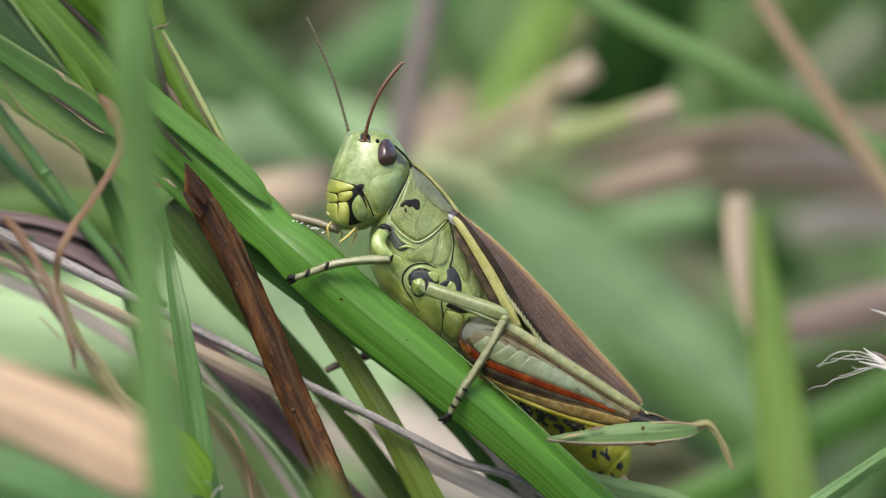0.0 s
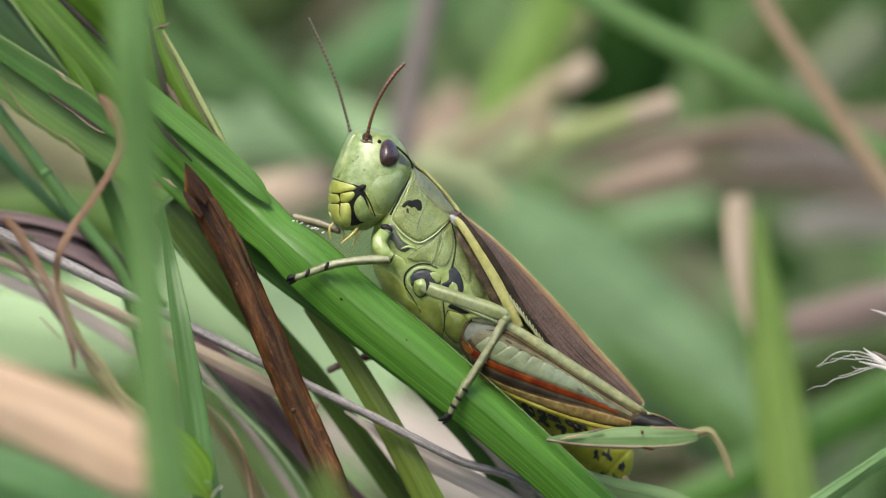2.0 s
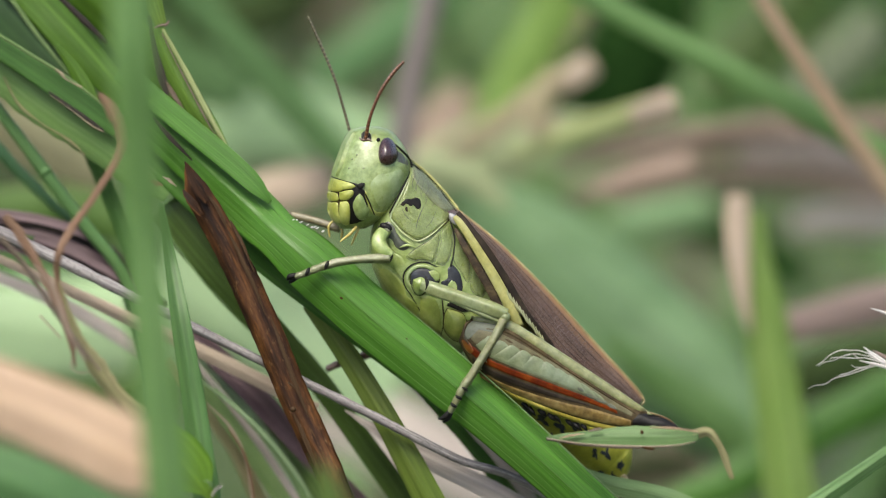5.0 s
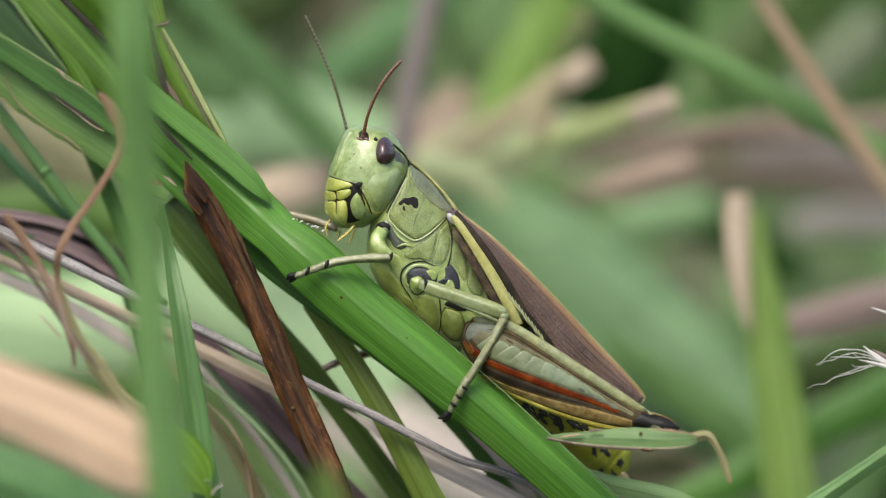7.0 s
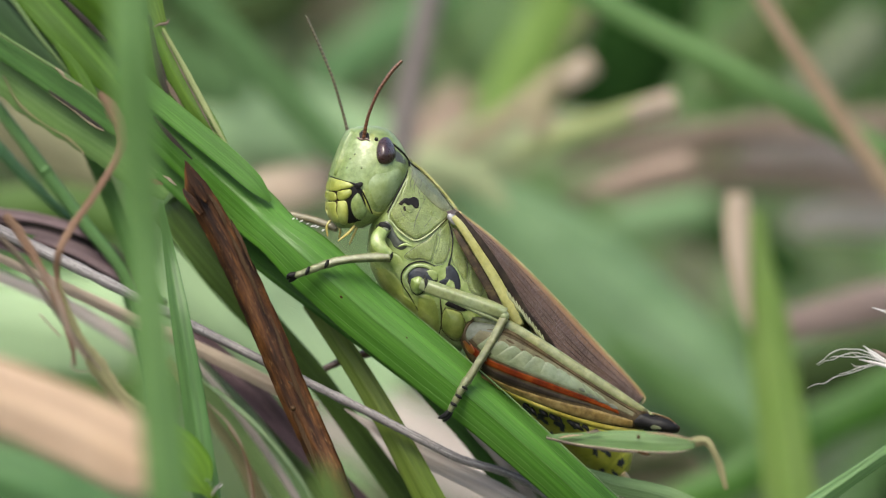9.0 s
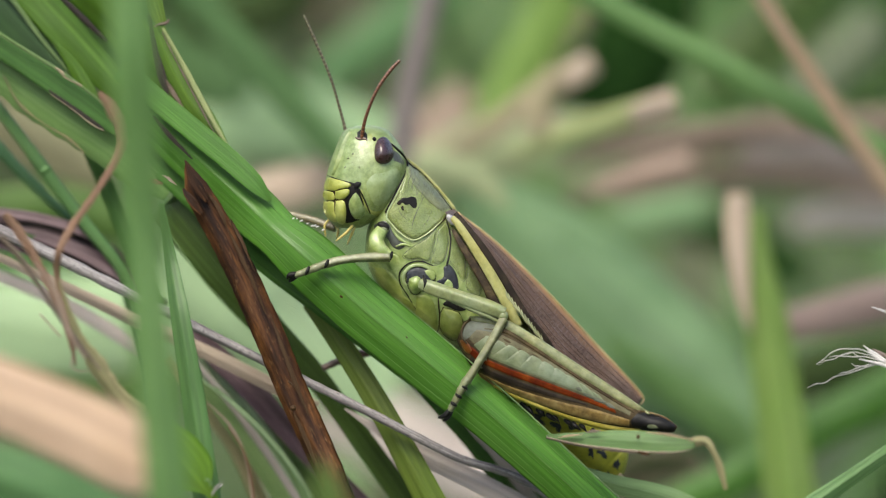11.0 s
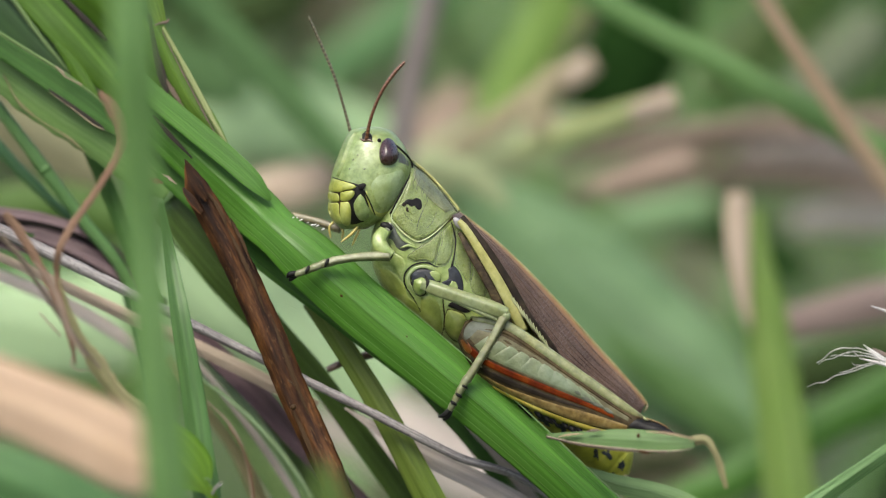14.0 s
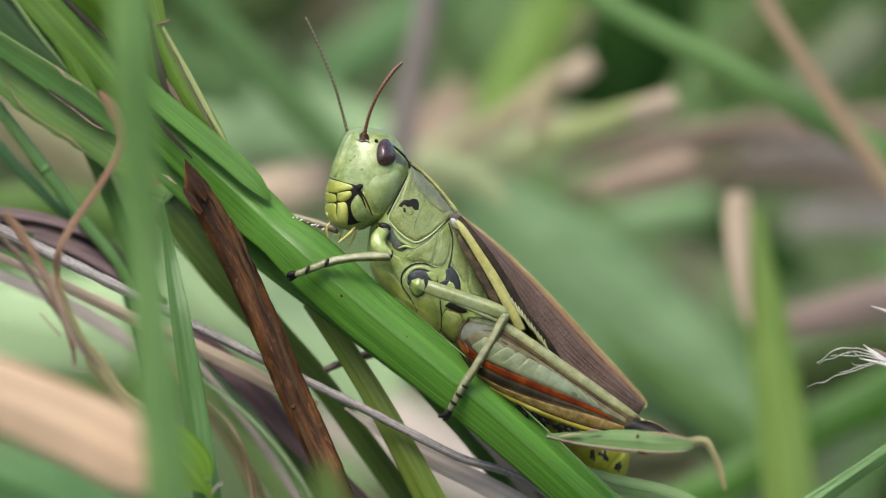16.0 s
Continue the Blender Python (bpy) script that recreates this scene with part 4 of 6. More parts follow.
    for pts in ([(700, 412), (712, 426), (730, 436)], [(706, 440), (720, 436), (734, 440)]):
        part("fold", seam(pts, tree, [2, 5, 2], 0.16, 16), CH_GREEN, thorax)
    return thorax, tree


def build_abdomen():
    rows = [(905, 540, 818, 640, 3.2, 3.0), (960, 600, 880, 700, 3.6, 3.1), (1020, 660, 950, 760, 4.0, 3.0),
            (1078, 715, 1005, 812, 4.4, 2.7), (1112, 765, 1045, 842, 4.7, 2.2), (1118, 808, 1072, 856, 4.9, 1.6), (1112, 838, 1090, 858, 5.0, 0.8)]
    fine = smooth_rows(rows, 57)
    out = []
    for i, (da, db, va, vb, c, h) in enumerate(fine):
        s = 1.0 - 0.06 * (i % 7 == 0)
        ma, mb = (da + va) / 2, (db + vb) / 2
        out.append((ma + (da - ma) * s, mb + (db - mb) * s, ma + (va - ma) * s, mb + (vb - mb) * s, c, h * s))
    bm = body_loft(out, 2.2, 30)
    tree = tree_of(bm)
    ab = part("abdomen", bm, CH_TAIL, hopper, "yellow abdomen with black marks", origin=at(900, 590, 3))
    for a, b, r, long, turn in ((900, 716, 8, 2.0, 30), (928, 728, 9, 1.7, 35), (958, 744, 9, 1.9, 30), (992, 760, 8, 2.2, 38), (1020, 756, 10, 1.3, 60), (1030, 784, 7, 1.8, 40), (1052, 806, 8, 1.5, 70),
                                (1072, 804, 10, 1.4, 80), (1098, 826, 7, 1.8, 85), (1064, 838, 6, 1.5, 60), (1086, 846, 6, 1.6, 70), (946, 752, 5, 1.6, 20), (976, 772, 5, 1.5, 40)):
        q = []
        for k in range(14):
            g = 2 * math.pi * k / 14
            w = r * (0.75 + 0.9 * noise.noise(Vector((a * 0.37 + 1.3 * math.cos(g), 1.3 * math.sin(g), b * 0.2))))
            x, y = w * long * math.cos(g), w * math.sin(g)
            q.append((a + x * math.cos(radians(turn)) - y * math.sin(radians(turn)), b + x * math.sin(radians(turn)) + y * math.cos(radians(turn))))
        part("black_mark", plate(q, tree, 0.02, 0.01, 0.02, 42, 5), CH_INK, ab)
    part("tip_valve", tube([(1098, 846, 3.4), (1108, 856, 3.4), (1113, 862, 3.5)], [9, 7, 3], 8), CH_TAN, ab, "pale pointed tip")
    return ab


WING_TOP = [(806, 370, 1.6), (880, 432, 1.6), (960, 512, 1.9), (1050, 612, 2.6), (1102, 669, 3.1), (1134, 709, 3.4)]
WING_LOW = [(790, 376, -1.1), (850, 450, -1.4), (902, 534, -1.3), (975, 634, -0.5), (1072, 708, 1.0), (1122, 732, 2.8)]


def on_wing(f, t, out=0.06):
    """A place on the near forewing, f across and t along, a little proud of it."""
    A, B = spline(WING_TOP, 60), spline(WING_LOW, 60)
    i = min(59, max(0, t * 59))
    k, g = min(int(i), 58), i - min(int(i), 58)
    a, b = A[k] * (1 - g) + A[k + 1] * g, B[k] * (1 - g) + B[k + 1] * g
    p = a * (1 - f) + b * f
    return p[0], p[1], p[2] - 0.35 * 4 * f * (1 - f) - out


def build_wings():
    o = at(812, 385, 1)
    near = part("forewing", ruled(WING_TOP, WING_LOW, 60, 16, 0.35), CH_WING, hopper, "brown folded forewing", origin=o)
    far = part("forewing", ruled([(812, 376, 1.6), (880, 432, 1.8), (960, 512, 2.1), (1050, 612, 2.8), (1102, 669, 3.3), (1134, 709, 3.6)],
                           [(812, 384, 5.4), (868, 450, 6.2), (916, 540, 6.6), (990, 612, 6.6), (1070, 684, 5.6), (1118, 712, 4.2)], 60, 14, -0.35), CH_WING, hopper, "brown folded forewing", origin=o)
    part("edge_vein", tube([(812, 376, 1.4), (880, 432, 1.6), (960, 512, 1.9), (1050, 612, 2.6), (1102, 669, 3.1), (1134, 709, 3.4), (1130, 724, 3.2)], [2, 2.6, 2.6, 2.6, 2.2, 2, 1.5], 8, 60), CH_TAN, near, "paler upper edge")
    for f, t0, t1, r in ((0.14, 0.0, 0.97, 0.9), (0.28, 0.02, 0.96, 0.8), (0.42, 0.05, 0.95, 1.2), (0.50, 0.10, 0.93, 0.8), (0.62, 0.12, 0.9, 1.0), (0.72, 0.2, 0.8, 0.8)):
        part("vein", tube([on_wing(f + 0.012 * math.sin(9 * f + 7 * t0 + 5 * k / 9), t0 + (t1 - t0) * k / 9, 0.03) for k in range(10)], [0.5] + [r] * 8 + [0.4], 6, 50), CH_VEIN, near)
    rng = random.Random(21)
    cross = []
    for f0, f1, count in ((0.14, 0.28, 56), (0.28, 0.42, 58), (0.42, 0.50, 70), (0.50, 0.62, 62), (0.62, 0.72, 50)):
        for k in range(count):
            t = 0.16 + 0.76 * (k + rng.uniform(-0.25, 0.25)) / count
            cross.append(tube([on_wing(f0, t, 0.02), on_wing((f0 + f1) / 2, t + 0.004, 0.03), on_wing(f1, t + rng.uniform(0.002, 0.012), 0.02)], [0.5, 0.45, 0.5], 4, 4))
    part("vein_net", joined(*cross), CH_VEIN, near, "fine pale net of cross veins")
    part("dark_vein", ruled([(812, 375, -1.5), (858, 432, -1.95), (896, 490, -2.05), (934, 556, -1.85), (968, 600, -1.5), (992, 640, -1.1)],
                            [(805, 380, -1.7), (845, 434, -2.0), (882, 492, -2.1), (918, 556, -1.9), (956, 606, -1.5), (976, 640, -1.1)], 48, 4, 0.02), CH_UMBER, near, "dark brown band")
    part("yellow_stripe", ruled([(806, 382, -1.85), (820, 396, -2.05), (847, 436, -2.3), (880, 488, -2.35), (902, 530, -2.25), (924, 578, -2.0)],
                                [(799, 388, -1.8), (808, 402, -2.0), (828, 434, -2.2), (862, 493, -2.25), (888, 543, -2.15), (908, 584, -2.0)], 50, 8, 0.12), CH_STRIPE, near, "creamy yellow stripe")
    part("wing_root", ball(802, 390, -1.66, 7, 13, 0.2, 40, 16), CH_LILAC, near, "whitish lilac wing root")
    part("lower_band", ruled([(806, 405, -1.75), (826, 434, -2.0), (862, 493, -2.05), (888, 545, -1.95), (906, 584, -1.9)],
                             [(801, 408, -1.7), (815, 440, -1.95), (847, 498, -1.95), (872, 545, -1.85), (890, 580, -1.8)], 40, 4, 0.0), CH_BROWN_WING, near, "brown lower band")
    for k in range(12):
        f = k / 11
        a, b = 894 + 62 * f, 514 + 82 * f
        h = 27 + 4 * math.sin(k * 4.1)
        part("cross_vein", tube([(a, b, -2.25 + 0.4 * f), (a + 0.14 * h, b + 0.5 * h, -2.32 + 0.4 * f), (a + 0.40 * h, b + 0.95 * h, -2.2 + 0.5 * f)], [0.8, 1.7, 0.5], 6, 8), CH_CREAM, near)
    return near, far


def femur_profile():
    # upper a, b, lower a, b, depth, half depth: the knee stands out towards the lens
    rows = [(826, 572, 814, 606, 0.9), (850, 564, 824, 628, 1.3), (890, 566, 850, 662, 1.55), (940, 595, 905, 698, 1.5),
            (1000, 632, 975, 728, 1.3), (1060, 671, 1042, 748, 1.05), (1115, 706, 1098, 757, 0.85), (1150, 731, 1140, 760, 0.75),
            (1178, 738, 1168, 764, 0.8), (1196, 747, 1188, 766, 0.6), (1206, 754, 1202, 763, 0.2)]
    return [(a, b, c, d, -1.4 - 2.4 * (a - 826) / 372, h) for a, b, c, d, h in rows]


def build_hind_leg():
    bm = body_loft(smooth_rows(femur_profile(), 50), 2.2, 28)
    tree = tree_of(bm)
    o = at(822, 590, -1)
    leg = part("hind_leg", bm, CH_BROWN, hopper, "stout hind thigh, grey-green and brown with a red underside", origin=o)
    part("upper_ridge", seam([(836, 568), (892, 575), (950, 607), (1010, 645), (1080, 689), (1132, 721), (1158, 733)], tree, [10, 18, 20, 20, 18, 13, 2], 0.10, 50, 10, 0.5), CH_RIDGE, leg, "pale yellow-green ridge")
    part("ridge_line", seam([(862, 585), (900, 591), (950, 620), (1010, 658), (1080, 702), (1128, 730)], tree, [2, 4.5, 3.5, 3, 3, 2.5], 0.045, 60, 6, 0.3), CH_BROWN, leg, "dark line under the ridge")
    part("flank", strip_on([(838, 584), (866, 582), (892, 590), (950, 620), (1010, 658), (1080, 702), (1126, 730)], [(834, 604), (862, 632), (900, 652), (950, 672), (1010, 694), (1070, 716), (1124, 738)], tree, 0.03, 80, 8), CH_FEMUR, leg, "brownish olive flank")

    def herringbone(u, f):
        """Ten soft ribs that lean along the thigh."""
        w = math.sin(math.pi * (10 * u - 0.08 * f) % math.pi)
        return 0.085 * (1 - 0.5 * u) * w ** 0.7 * math.sin(math.pi * min(1, f * 1.15))

    scallop = []
    for k in range(61):
        u = k / 60
        x, y = 864 + 206 * u, 593 + 108 * u - 11 * math.sin(math.pi * u)
        scallop.append((x - 2 * abs(math.sin(math.pi * 10 * u)), y + (6 - 4 * u) * (1 - abs(math.sin(math.pi * 10 * u)) ** 0.7)))
    part("pale_band", strip_on(scallop, [(842, 615), (862, 633), (900, 650), (950, 668), (1000, 686), (1050, 704), (1080, 716)], tree, 0.05, 182, 10, herringbone), CH_RIB, leg, "pale grey-green herringbone band")
    for a, b, w in ((1048, 700, 12), (1066, 708, 14), (1086, 718, 10), (1030, 688, 8)):
        part("blotch", plate([(a - w, b - 5), (a, b - 4), (a + w, b + 4), (a + w * 0.7, b + 7), (a - w * 0.5, b + 3)], tree, 0.07, 0.02, 0.02, 24, 4), CH_PEARL, leg)
    for k in range(9):
        a, b, r = 884 + 22 * k + 5 * math.sin(k * 5.1), 592 + 13.6 * k + 2 * math.sin(k * 3.3), 0.7 + 0.35 * math.sin(k * 2.3)
        part("fleck", plate([(a - 9 * r, b - 5 * r), (a + 2 * r, b - 2 * r), (a + 11 * r, b + 5 * r), (a + 2 * r, b + 4 * r)], tree, 0.04, 0.005, 0.02, 20, 4), CH_BROWN, leg)
    part("red_band", strip_on([(826, 606), (842, 617), (862, 634), (900, 651), (950, 669), (1000, 687), (1050, 705), (1096, 725)], [(819, 614), (838, 632), (860, 647), (900, 665), (950, 683), (1000, 700), (1050, 716), (1100, 734)], tree, 0.055, 80, 6), CH_RED, leg, "dark red lower band")
    part("orange_base", plate([(818, 606), (826, 604), (836, 613), (842, 626), (834, 630), (824, 620)], tree, 0.09, 0.03, 0.03, 30, 5), CH_ORANGE, leg, "orange spot at the base")
    part("dark_band", strip_on([(838, 632), (860, 648), (900, 666), (950, 684), (1000, 701), (1050, 717)], [(836, 642), (858, 662), (900, 681), (950, 697), (1000, 710), (1050, 720)], tree, 0.03, 50, 5), CH_UMBER, leg, "dark brown band")
    part("lower_edge", strip_on([(852, 660), (900, 682), (950, 698), (1000, 711), (1050, 721), (1100, 735), (1122, 742)], [(852, 670), (890, 692), (940, 712), (1000, 733), (1050, 748), (1098, 755), (1122, 757)], tree, 0.035, 70, 6), CH_OCHRE, leg, "tan lower edge")
    part("knee", plate([(1134, 731), (1156, 731), (1180, 738), (1198, 747), (1204, 757), (1197, 765), (1164, 764), (1130, 758), (1122, 745)], tree, 0.05, 0.1, 0.05), CH_BLACK, leg, "black knee")
    part("knee_rim", seam([(1136, 727), (1160, 731), (1184, 739), (1198, 749)], tree, [3, 3, 3, 2], 0.12, 24), CH_GOLD, leg, "tan rim over the knee")
    part("knee_mark", plate([(1150, 752), (1158, 747), (1168, 750), (1174, 757), (1164, 759), (1154, 758)], tree, 0.12, 0.03), CH_GREY, leg, "grey mark on the knee")
    part("thigh_base", plate([(824, 584), (832, 573), (848, 569), (870, 573), (892, 584), (880, 592), (860, 586), (846, 588), (838, 598), (828, 606), (820, 598)], tree, 0.02, 0.03, 0.02), CH_PEARL, leg, "pale base of the thigh")
    part("base_ring", seam([(838, 568), (826, 580), (822, 598), (832, 612)], tree, [5, 4, 4, 3], 0.16, 20), CH_BROWN, leg)
    shin = part("shin", tube([(1180, 757, -3.4), (1100, 754, -3.1), (1010, 732, -2.75), (930, 703, -2.4), (882, 683, -1.9)], [10, 12, 12, 10, 6], 16, 60, lump=0.05, keel=0.12), CH_TIBIA, leg, "yellow folded shin")
    for k in range(2, 11):
        f = k / 10
        a, b = 900 + 156 * f + 3 * math.sin(k * 3.9), 709 + 53 * f + 2.0 * math.sin(k * 2.7)
        part("spine", tube([(a - 4, b - 3, -1.7 - 1.2 * f), (a + 2, b + 4, -1.9 - 1.2 * f), (a + 7 + 2 * (k % 3), b + 11, -1.8 - 1.2 * f)], [5.0, 4.0 + 0.9 * math.sin(k * 1.9), 0.8], 8, 12, lump=0.3), CH_BLACK, leg, "black spine")
    return leg


def build_legs(tree):
    legs = {}
    f = part("fore_leg", tube([(684, 405, -1.5), (670, 428, -2.2), (676, 444, -2.5), (692, 456, -2.6)], [11, 14, 13, 9], 24, 36, 1, 0, 0.08, 0.10), CH_GREEN, hopper, "pale green front thigh", origin=at(680, 410, -1.5))
    part("hip_mark", ball(682, 404, -2.0, 12, 7, 0.25, -25, 14), CH_BLACK, f, "black hip")
    part("hip_spot", ball(684, 409, -2.22, 6, 2.2, 0.05, -25, 10), CH_GREY, f, "white spot on the hip")
    shin = part("shin", tube([(690, 459, -2.7), (640, 461, -2.9), (600, 466, -3.0), (578, 472, -3.0)], [9, 7.5, 7, 7.5], 20, 40, 1, 0, 0.05, 0.16, 0.3), CH_PALE_LEG, hopper, "slim pale front shin", origin=at(540, 484, -3))
    part("knee_ring", tube([(694, 450, -2.75), (692, 459, -2.8), (688, 467, -2.75)], [2, 3, 2], 6, 10), CH_BLACK, shin)
    part("foot", tube([(582, 470, -3.0), (560, 478, -3.05), (540, 486, -3.0), (522, 492, -2.9)], [7.5, 7, 6.5, 5.5], 12, 48, 1, 4), CH_PALE_LEG, shin, "jointed foot")
    for a, b in ((580, 472), (546, 484)):
        part("foot_band", tube([(a + 1, b - 7, -3.2), (a - 2, b, -3.36), (a - 5, b + 6, -3.2)], [2.5, 3.5, 2.5], 6, 8), CH_BLACK, shin)
    part("claw", tube([(524, 490, -2.9), (513, 492, -2.9), (508, 498, -2.7)], [5, 5, 2], 8, 14), CH_BLACK, shin, "dark claw")
    part("claw", tube([(524, 494, -2.6), (515, 500, -2.6), (512, 504, -2.5)], [4, 4, 1.5], 8, 14), CH_BLACK, shin, "dark claw")
    legs["fore_shin"] = shin
    # hidden front leg: shade is in its colour
    ff = part("fore_leg", tube([(600, 408, 2.0), (560, 394, 2.4), (514, 383, 2.6)], [7, 8, 7], 14, 24, 1, 0, 0.1, 0.12), CH_FAR_LEG, hopper, "front leg on the hidden side, coloured darker as in shade", origin=at(600, 408, 2))
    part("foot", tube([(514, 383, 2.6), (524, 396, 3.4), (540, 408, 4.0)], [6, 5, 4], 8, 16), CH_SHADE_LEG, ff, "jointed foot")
    m = part("middle_leg", tube([(748, 506, -2.3), (770, 515, -2.8), (820, 532, -3.0), (866, 548, -3.1), (896, 559, -3.1)], [10, 12, 12, 13, 10], 24, 40, 0.9, 0, 0.03, 0.16, 0.4), CH_LEG, hopper, "pale green middle thigh", origin=at(740, 505, -2))
    part("hip_ring", tube([(752, 492, -2.7), (756, 506, -2.95), (752, 520, -2.7)], [2, 3.5, 2], 6, 10), CH_BLACK, m)
    part("knee_cap", ball(893, 563, -3.12, 9.5, 9.5, 0.45), CH_LEG, m, "rounded knee")
    part("thigh_flange", tube([(778, 526, -2.9), (820, 544, -3.05), (858, 560, -3.15), (888, 575, -3.1)], [2, 4, 5, 2.5], 10, 24), CH_LEG, m, "pale lower edge of the thigh")
    s = part("shin", tube([(892, 568, -3.2), (872, 606, -3.4), (850, 642, -3.5), (826, 680, -3.5)], [8, 7.5, 7, 7.5], 20, 40, 1, 0, 0.06, 0.18, 0.3), CH_PALE_LEG, hopper, "slim pale middle shin", origin=at(805, 720, -3.4))
    part("foot", tube([(828, 674, -3.5), (816, 694, -3.5), (806, 714, -3.4), (796, 732, -3.2)], [8, 7, 6.5, 5.5], 12, 48, 1, 4), CH_PALE_LEG, s, "jointed foot")
    for a, b in ((822, 690), (812, 706), (803, 720)):
        part("foot_band", tube([(a - 5, b - 4, -3.58), (a - 2, b - 1, -3.72), (a + 3, b + 2, -3.72), (a + 5, b + 4, -3.55)], [1.8, 3.0, 2.4, 1.4], 8, 12, lump=0.3), CH_BLACK, s)
    part("claw", tube([(797, 730, -3.2), (788, 740, -3.1), (776, 744, -2.9)], [5, 5, 2], 8, 14), CH_BLACK, s, "dark claw")
    part("claw", tube([(799, 732, -3.0), (792, 744, -3.0), (784, 750, -2.8)], [4, 4, 1.5], 8, 14), CH_BLACK, s, "dark claw")
    for k in range(14):
        a, b = 876 - 58 * k / 13, 604 + 88 * k / 13
        part("bristle", tube([(a - 4, b - 1, -3.6), (a - 9 - 2 * (k % 2), b + 5, -3.7)], [2.0, 0.5], 5, 4), CH_PALE_LEG, s)
        if k % 2:
            part("bristle", tube([(a + 5, b + 2, -3.5), (a + 8, b + 6, -3.5)], [1.5, 0.4], 5, 4), CH_PALE_LEG, s)
    legs["mid_shin"] = s
    # hidden middle leg: shade is in its colour too
    mf = part("middle_leg", tube([(760, 560, 5.4), (700, 610, 5.2), (640, 632, 5.0)], [10, 10, 8], 10, 20), CH_SHADE_LEG, hopper, "middle leg on the hidden side, coloured darker as in shade", origin=at(740, 560, 4))
    part("foot", tube([(640, 632, 5.0), (600, 645, 4.8), (576, 656, 4.6)], [7, 7, 6], 8, 24, 1, 4), CH_SHADE_LEG, mf, "jointed foot coloured darker as in shade")
    legs["mid"], legs["fore"] = m, f
    return legs


head = build_head()
thorax, thorax_tree = build_thorax()
abdomen = build_abdomen()
WINGS = build_wings()
hind_leg = build_hind_leg()
LEGS = build_legs(thorax_tree)

# ---------------------------------------------------------------- the perch and the blades round it
perch = grass_blade("broad bright green grass blade with long veins, bearing the grasshopper", [(240, 184, 2.5), (300, 238, 2.2), (430, 358, 0.9), (486, 411, -0.9), (545, 462, -2.1), (640, 548, -2.5), (764, 650, -2.9), (887, 753, -3.0), (1023, 876, -2.6), (1133, 980, -1.5)],
                    [78, 84, 92, 84, 101, 101, 98, 90, 84, 80], GREEN_FRESH, fold=0.20, arch=0.06, roll=(-6, -2), across=24, n=100, seed=0.3, ragged=0.012, ribs=0.02, wobble=0.012, veins=9, vein_mat=GREEN_LIT)
# pale tube paints the bright lit line on the blade's edge
part("edge", tube([(700, 532, -2.2), (796, 613, -2.45), (916, 719, -2.55), (1050, 844, -2.2), (1158, 944, -1.2)], [0.5, 1.0, 1.3, 1.3, 0.8], 6, 80, lump=0.3), GREEN_PALE, perch, "thin pale edge")
rngp = random.Random(3)
# white beads stand in for the glints along the perch's upper edge
for k in range(8):
    f = (k + 0.3 * math.sin(k * 5.0)) / 7
    part("glint_bead", ball(520 + 52 * f + rngp.uniform(-1.5, 1.5), 391 + 20 * f + rngp.uniform(-1.5, 1.5), -1.3 - 1.0 * f, rngp.uniform(1.5, 4.0), rngp.uniform(0.9, 1.8), 0.06, 25, 8), FLUFF, perch, "white bead standing in for a glint")
for a, b, r in ((604, 530, 2.2), (720, 602, 1.4), (812, 700, 1.4)):
    part("fleck", ball(a, b, -3.1 if a > 620 else -2.6, r * 1.5, r, 0.08, -40, 8), STEM_BROWN, perch)
part("withered_spot", blade_mesh([(286, 314, 0.9), (300, 322, 0.7), (312, 332, 0.6)], [1, 4.5, 1.5], fold=0.05, thick=0.05, n=24, across=6, seed=0.8, ragged=0.6, grit=4.0), CREAM, perch, "bleached scar")
part("withered_spot", blade_mesh([(262, 322, 1.3), (274, 326, 1.2), (288, 330, 1.0)], [3, 11, 3], fold=0.05, thick=0.05, n=14, across=6, seed=0.9, ragged=0.3), DRY_RED, perch, "orange-brown scar")
under = grass_blade("darker green grass blade folded beneath the perch", [(214, 186, 4.5), (344, 314, 3.8), (464, 430, 2.8), (576, 526, 1.8), (678, 606, 1.4), (762, 678, 1.6), (836, 746, 1.8)],
                    [110, 108, 96, 80, 76, 60, 10], GREEN, fold=0.0, arch=-0.06, roll=(20, 28), across=18, n=70, seed=1.7, wobble=0.015, veins=7)
grass_blade("narrow green grass strip ending in a notch on the perch", [(214, 126, 1.5), (262, 168, 1.3), (344, 236, 0.9), (408, 289, 0.5), (450, 328, 0.2), (478, 360, 0.1)], [40, 40, 40, 38, 32, 8], GREEN_FRESH, fold=0.0, arch=0.06, roll=(-8, -8), across=12, n=80, seed=2.4, wobble=0.015, veins=1, vein_mat=GREEN_LIT)
torn = grass_blade("light green grass blade with a torn pale edge", [(-54, 80, 5.4), (27, 147, 5.2), (108, 206, 5.0), (190, 258, 4.8), (262, 312, 4.7), (300, 344, 4.6)], [70, 84, 80, 84, 76, 40], GREEN_TORN, fold=0.0, arch=0.08, roll=10, ragged=0.10, seed=3.2, across=18, n=80, veins=5)
part("torn_edge", tube([(6, 138, 5.1), (33, 187, 5.1), (75, 222, 5.0), (118, 248, 4.9), (150, 276, 4.9)], [1.2, 2.6, 1.0, 2.8, 1], 6, 60, 0.5, lump=0.9), STRAW_GREEN, torn, "bleached torn edge")
# dark tube on the blade paints the shade in a slit
part("slit", tube([(86, 164, 2.6), (120, 190, 2.6), (160, 218, 2.6), (184, 234, 2.6)], [1.5, 4.2, 4.2, 2], 8, 24, 0.4), DARK_STALK, torn, "dark strip standing in for a shaded slit")
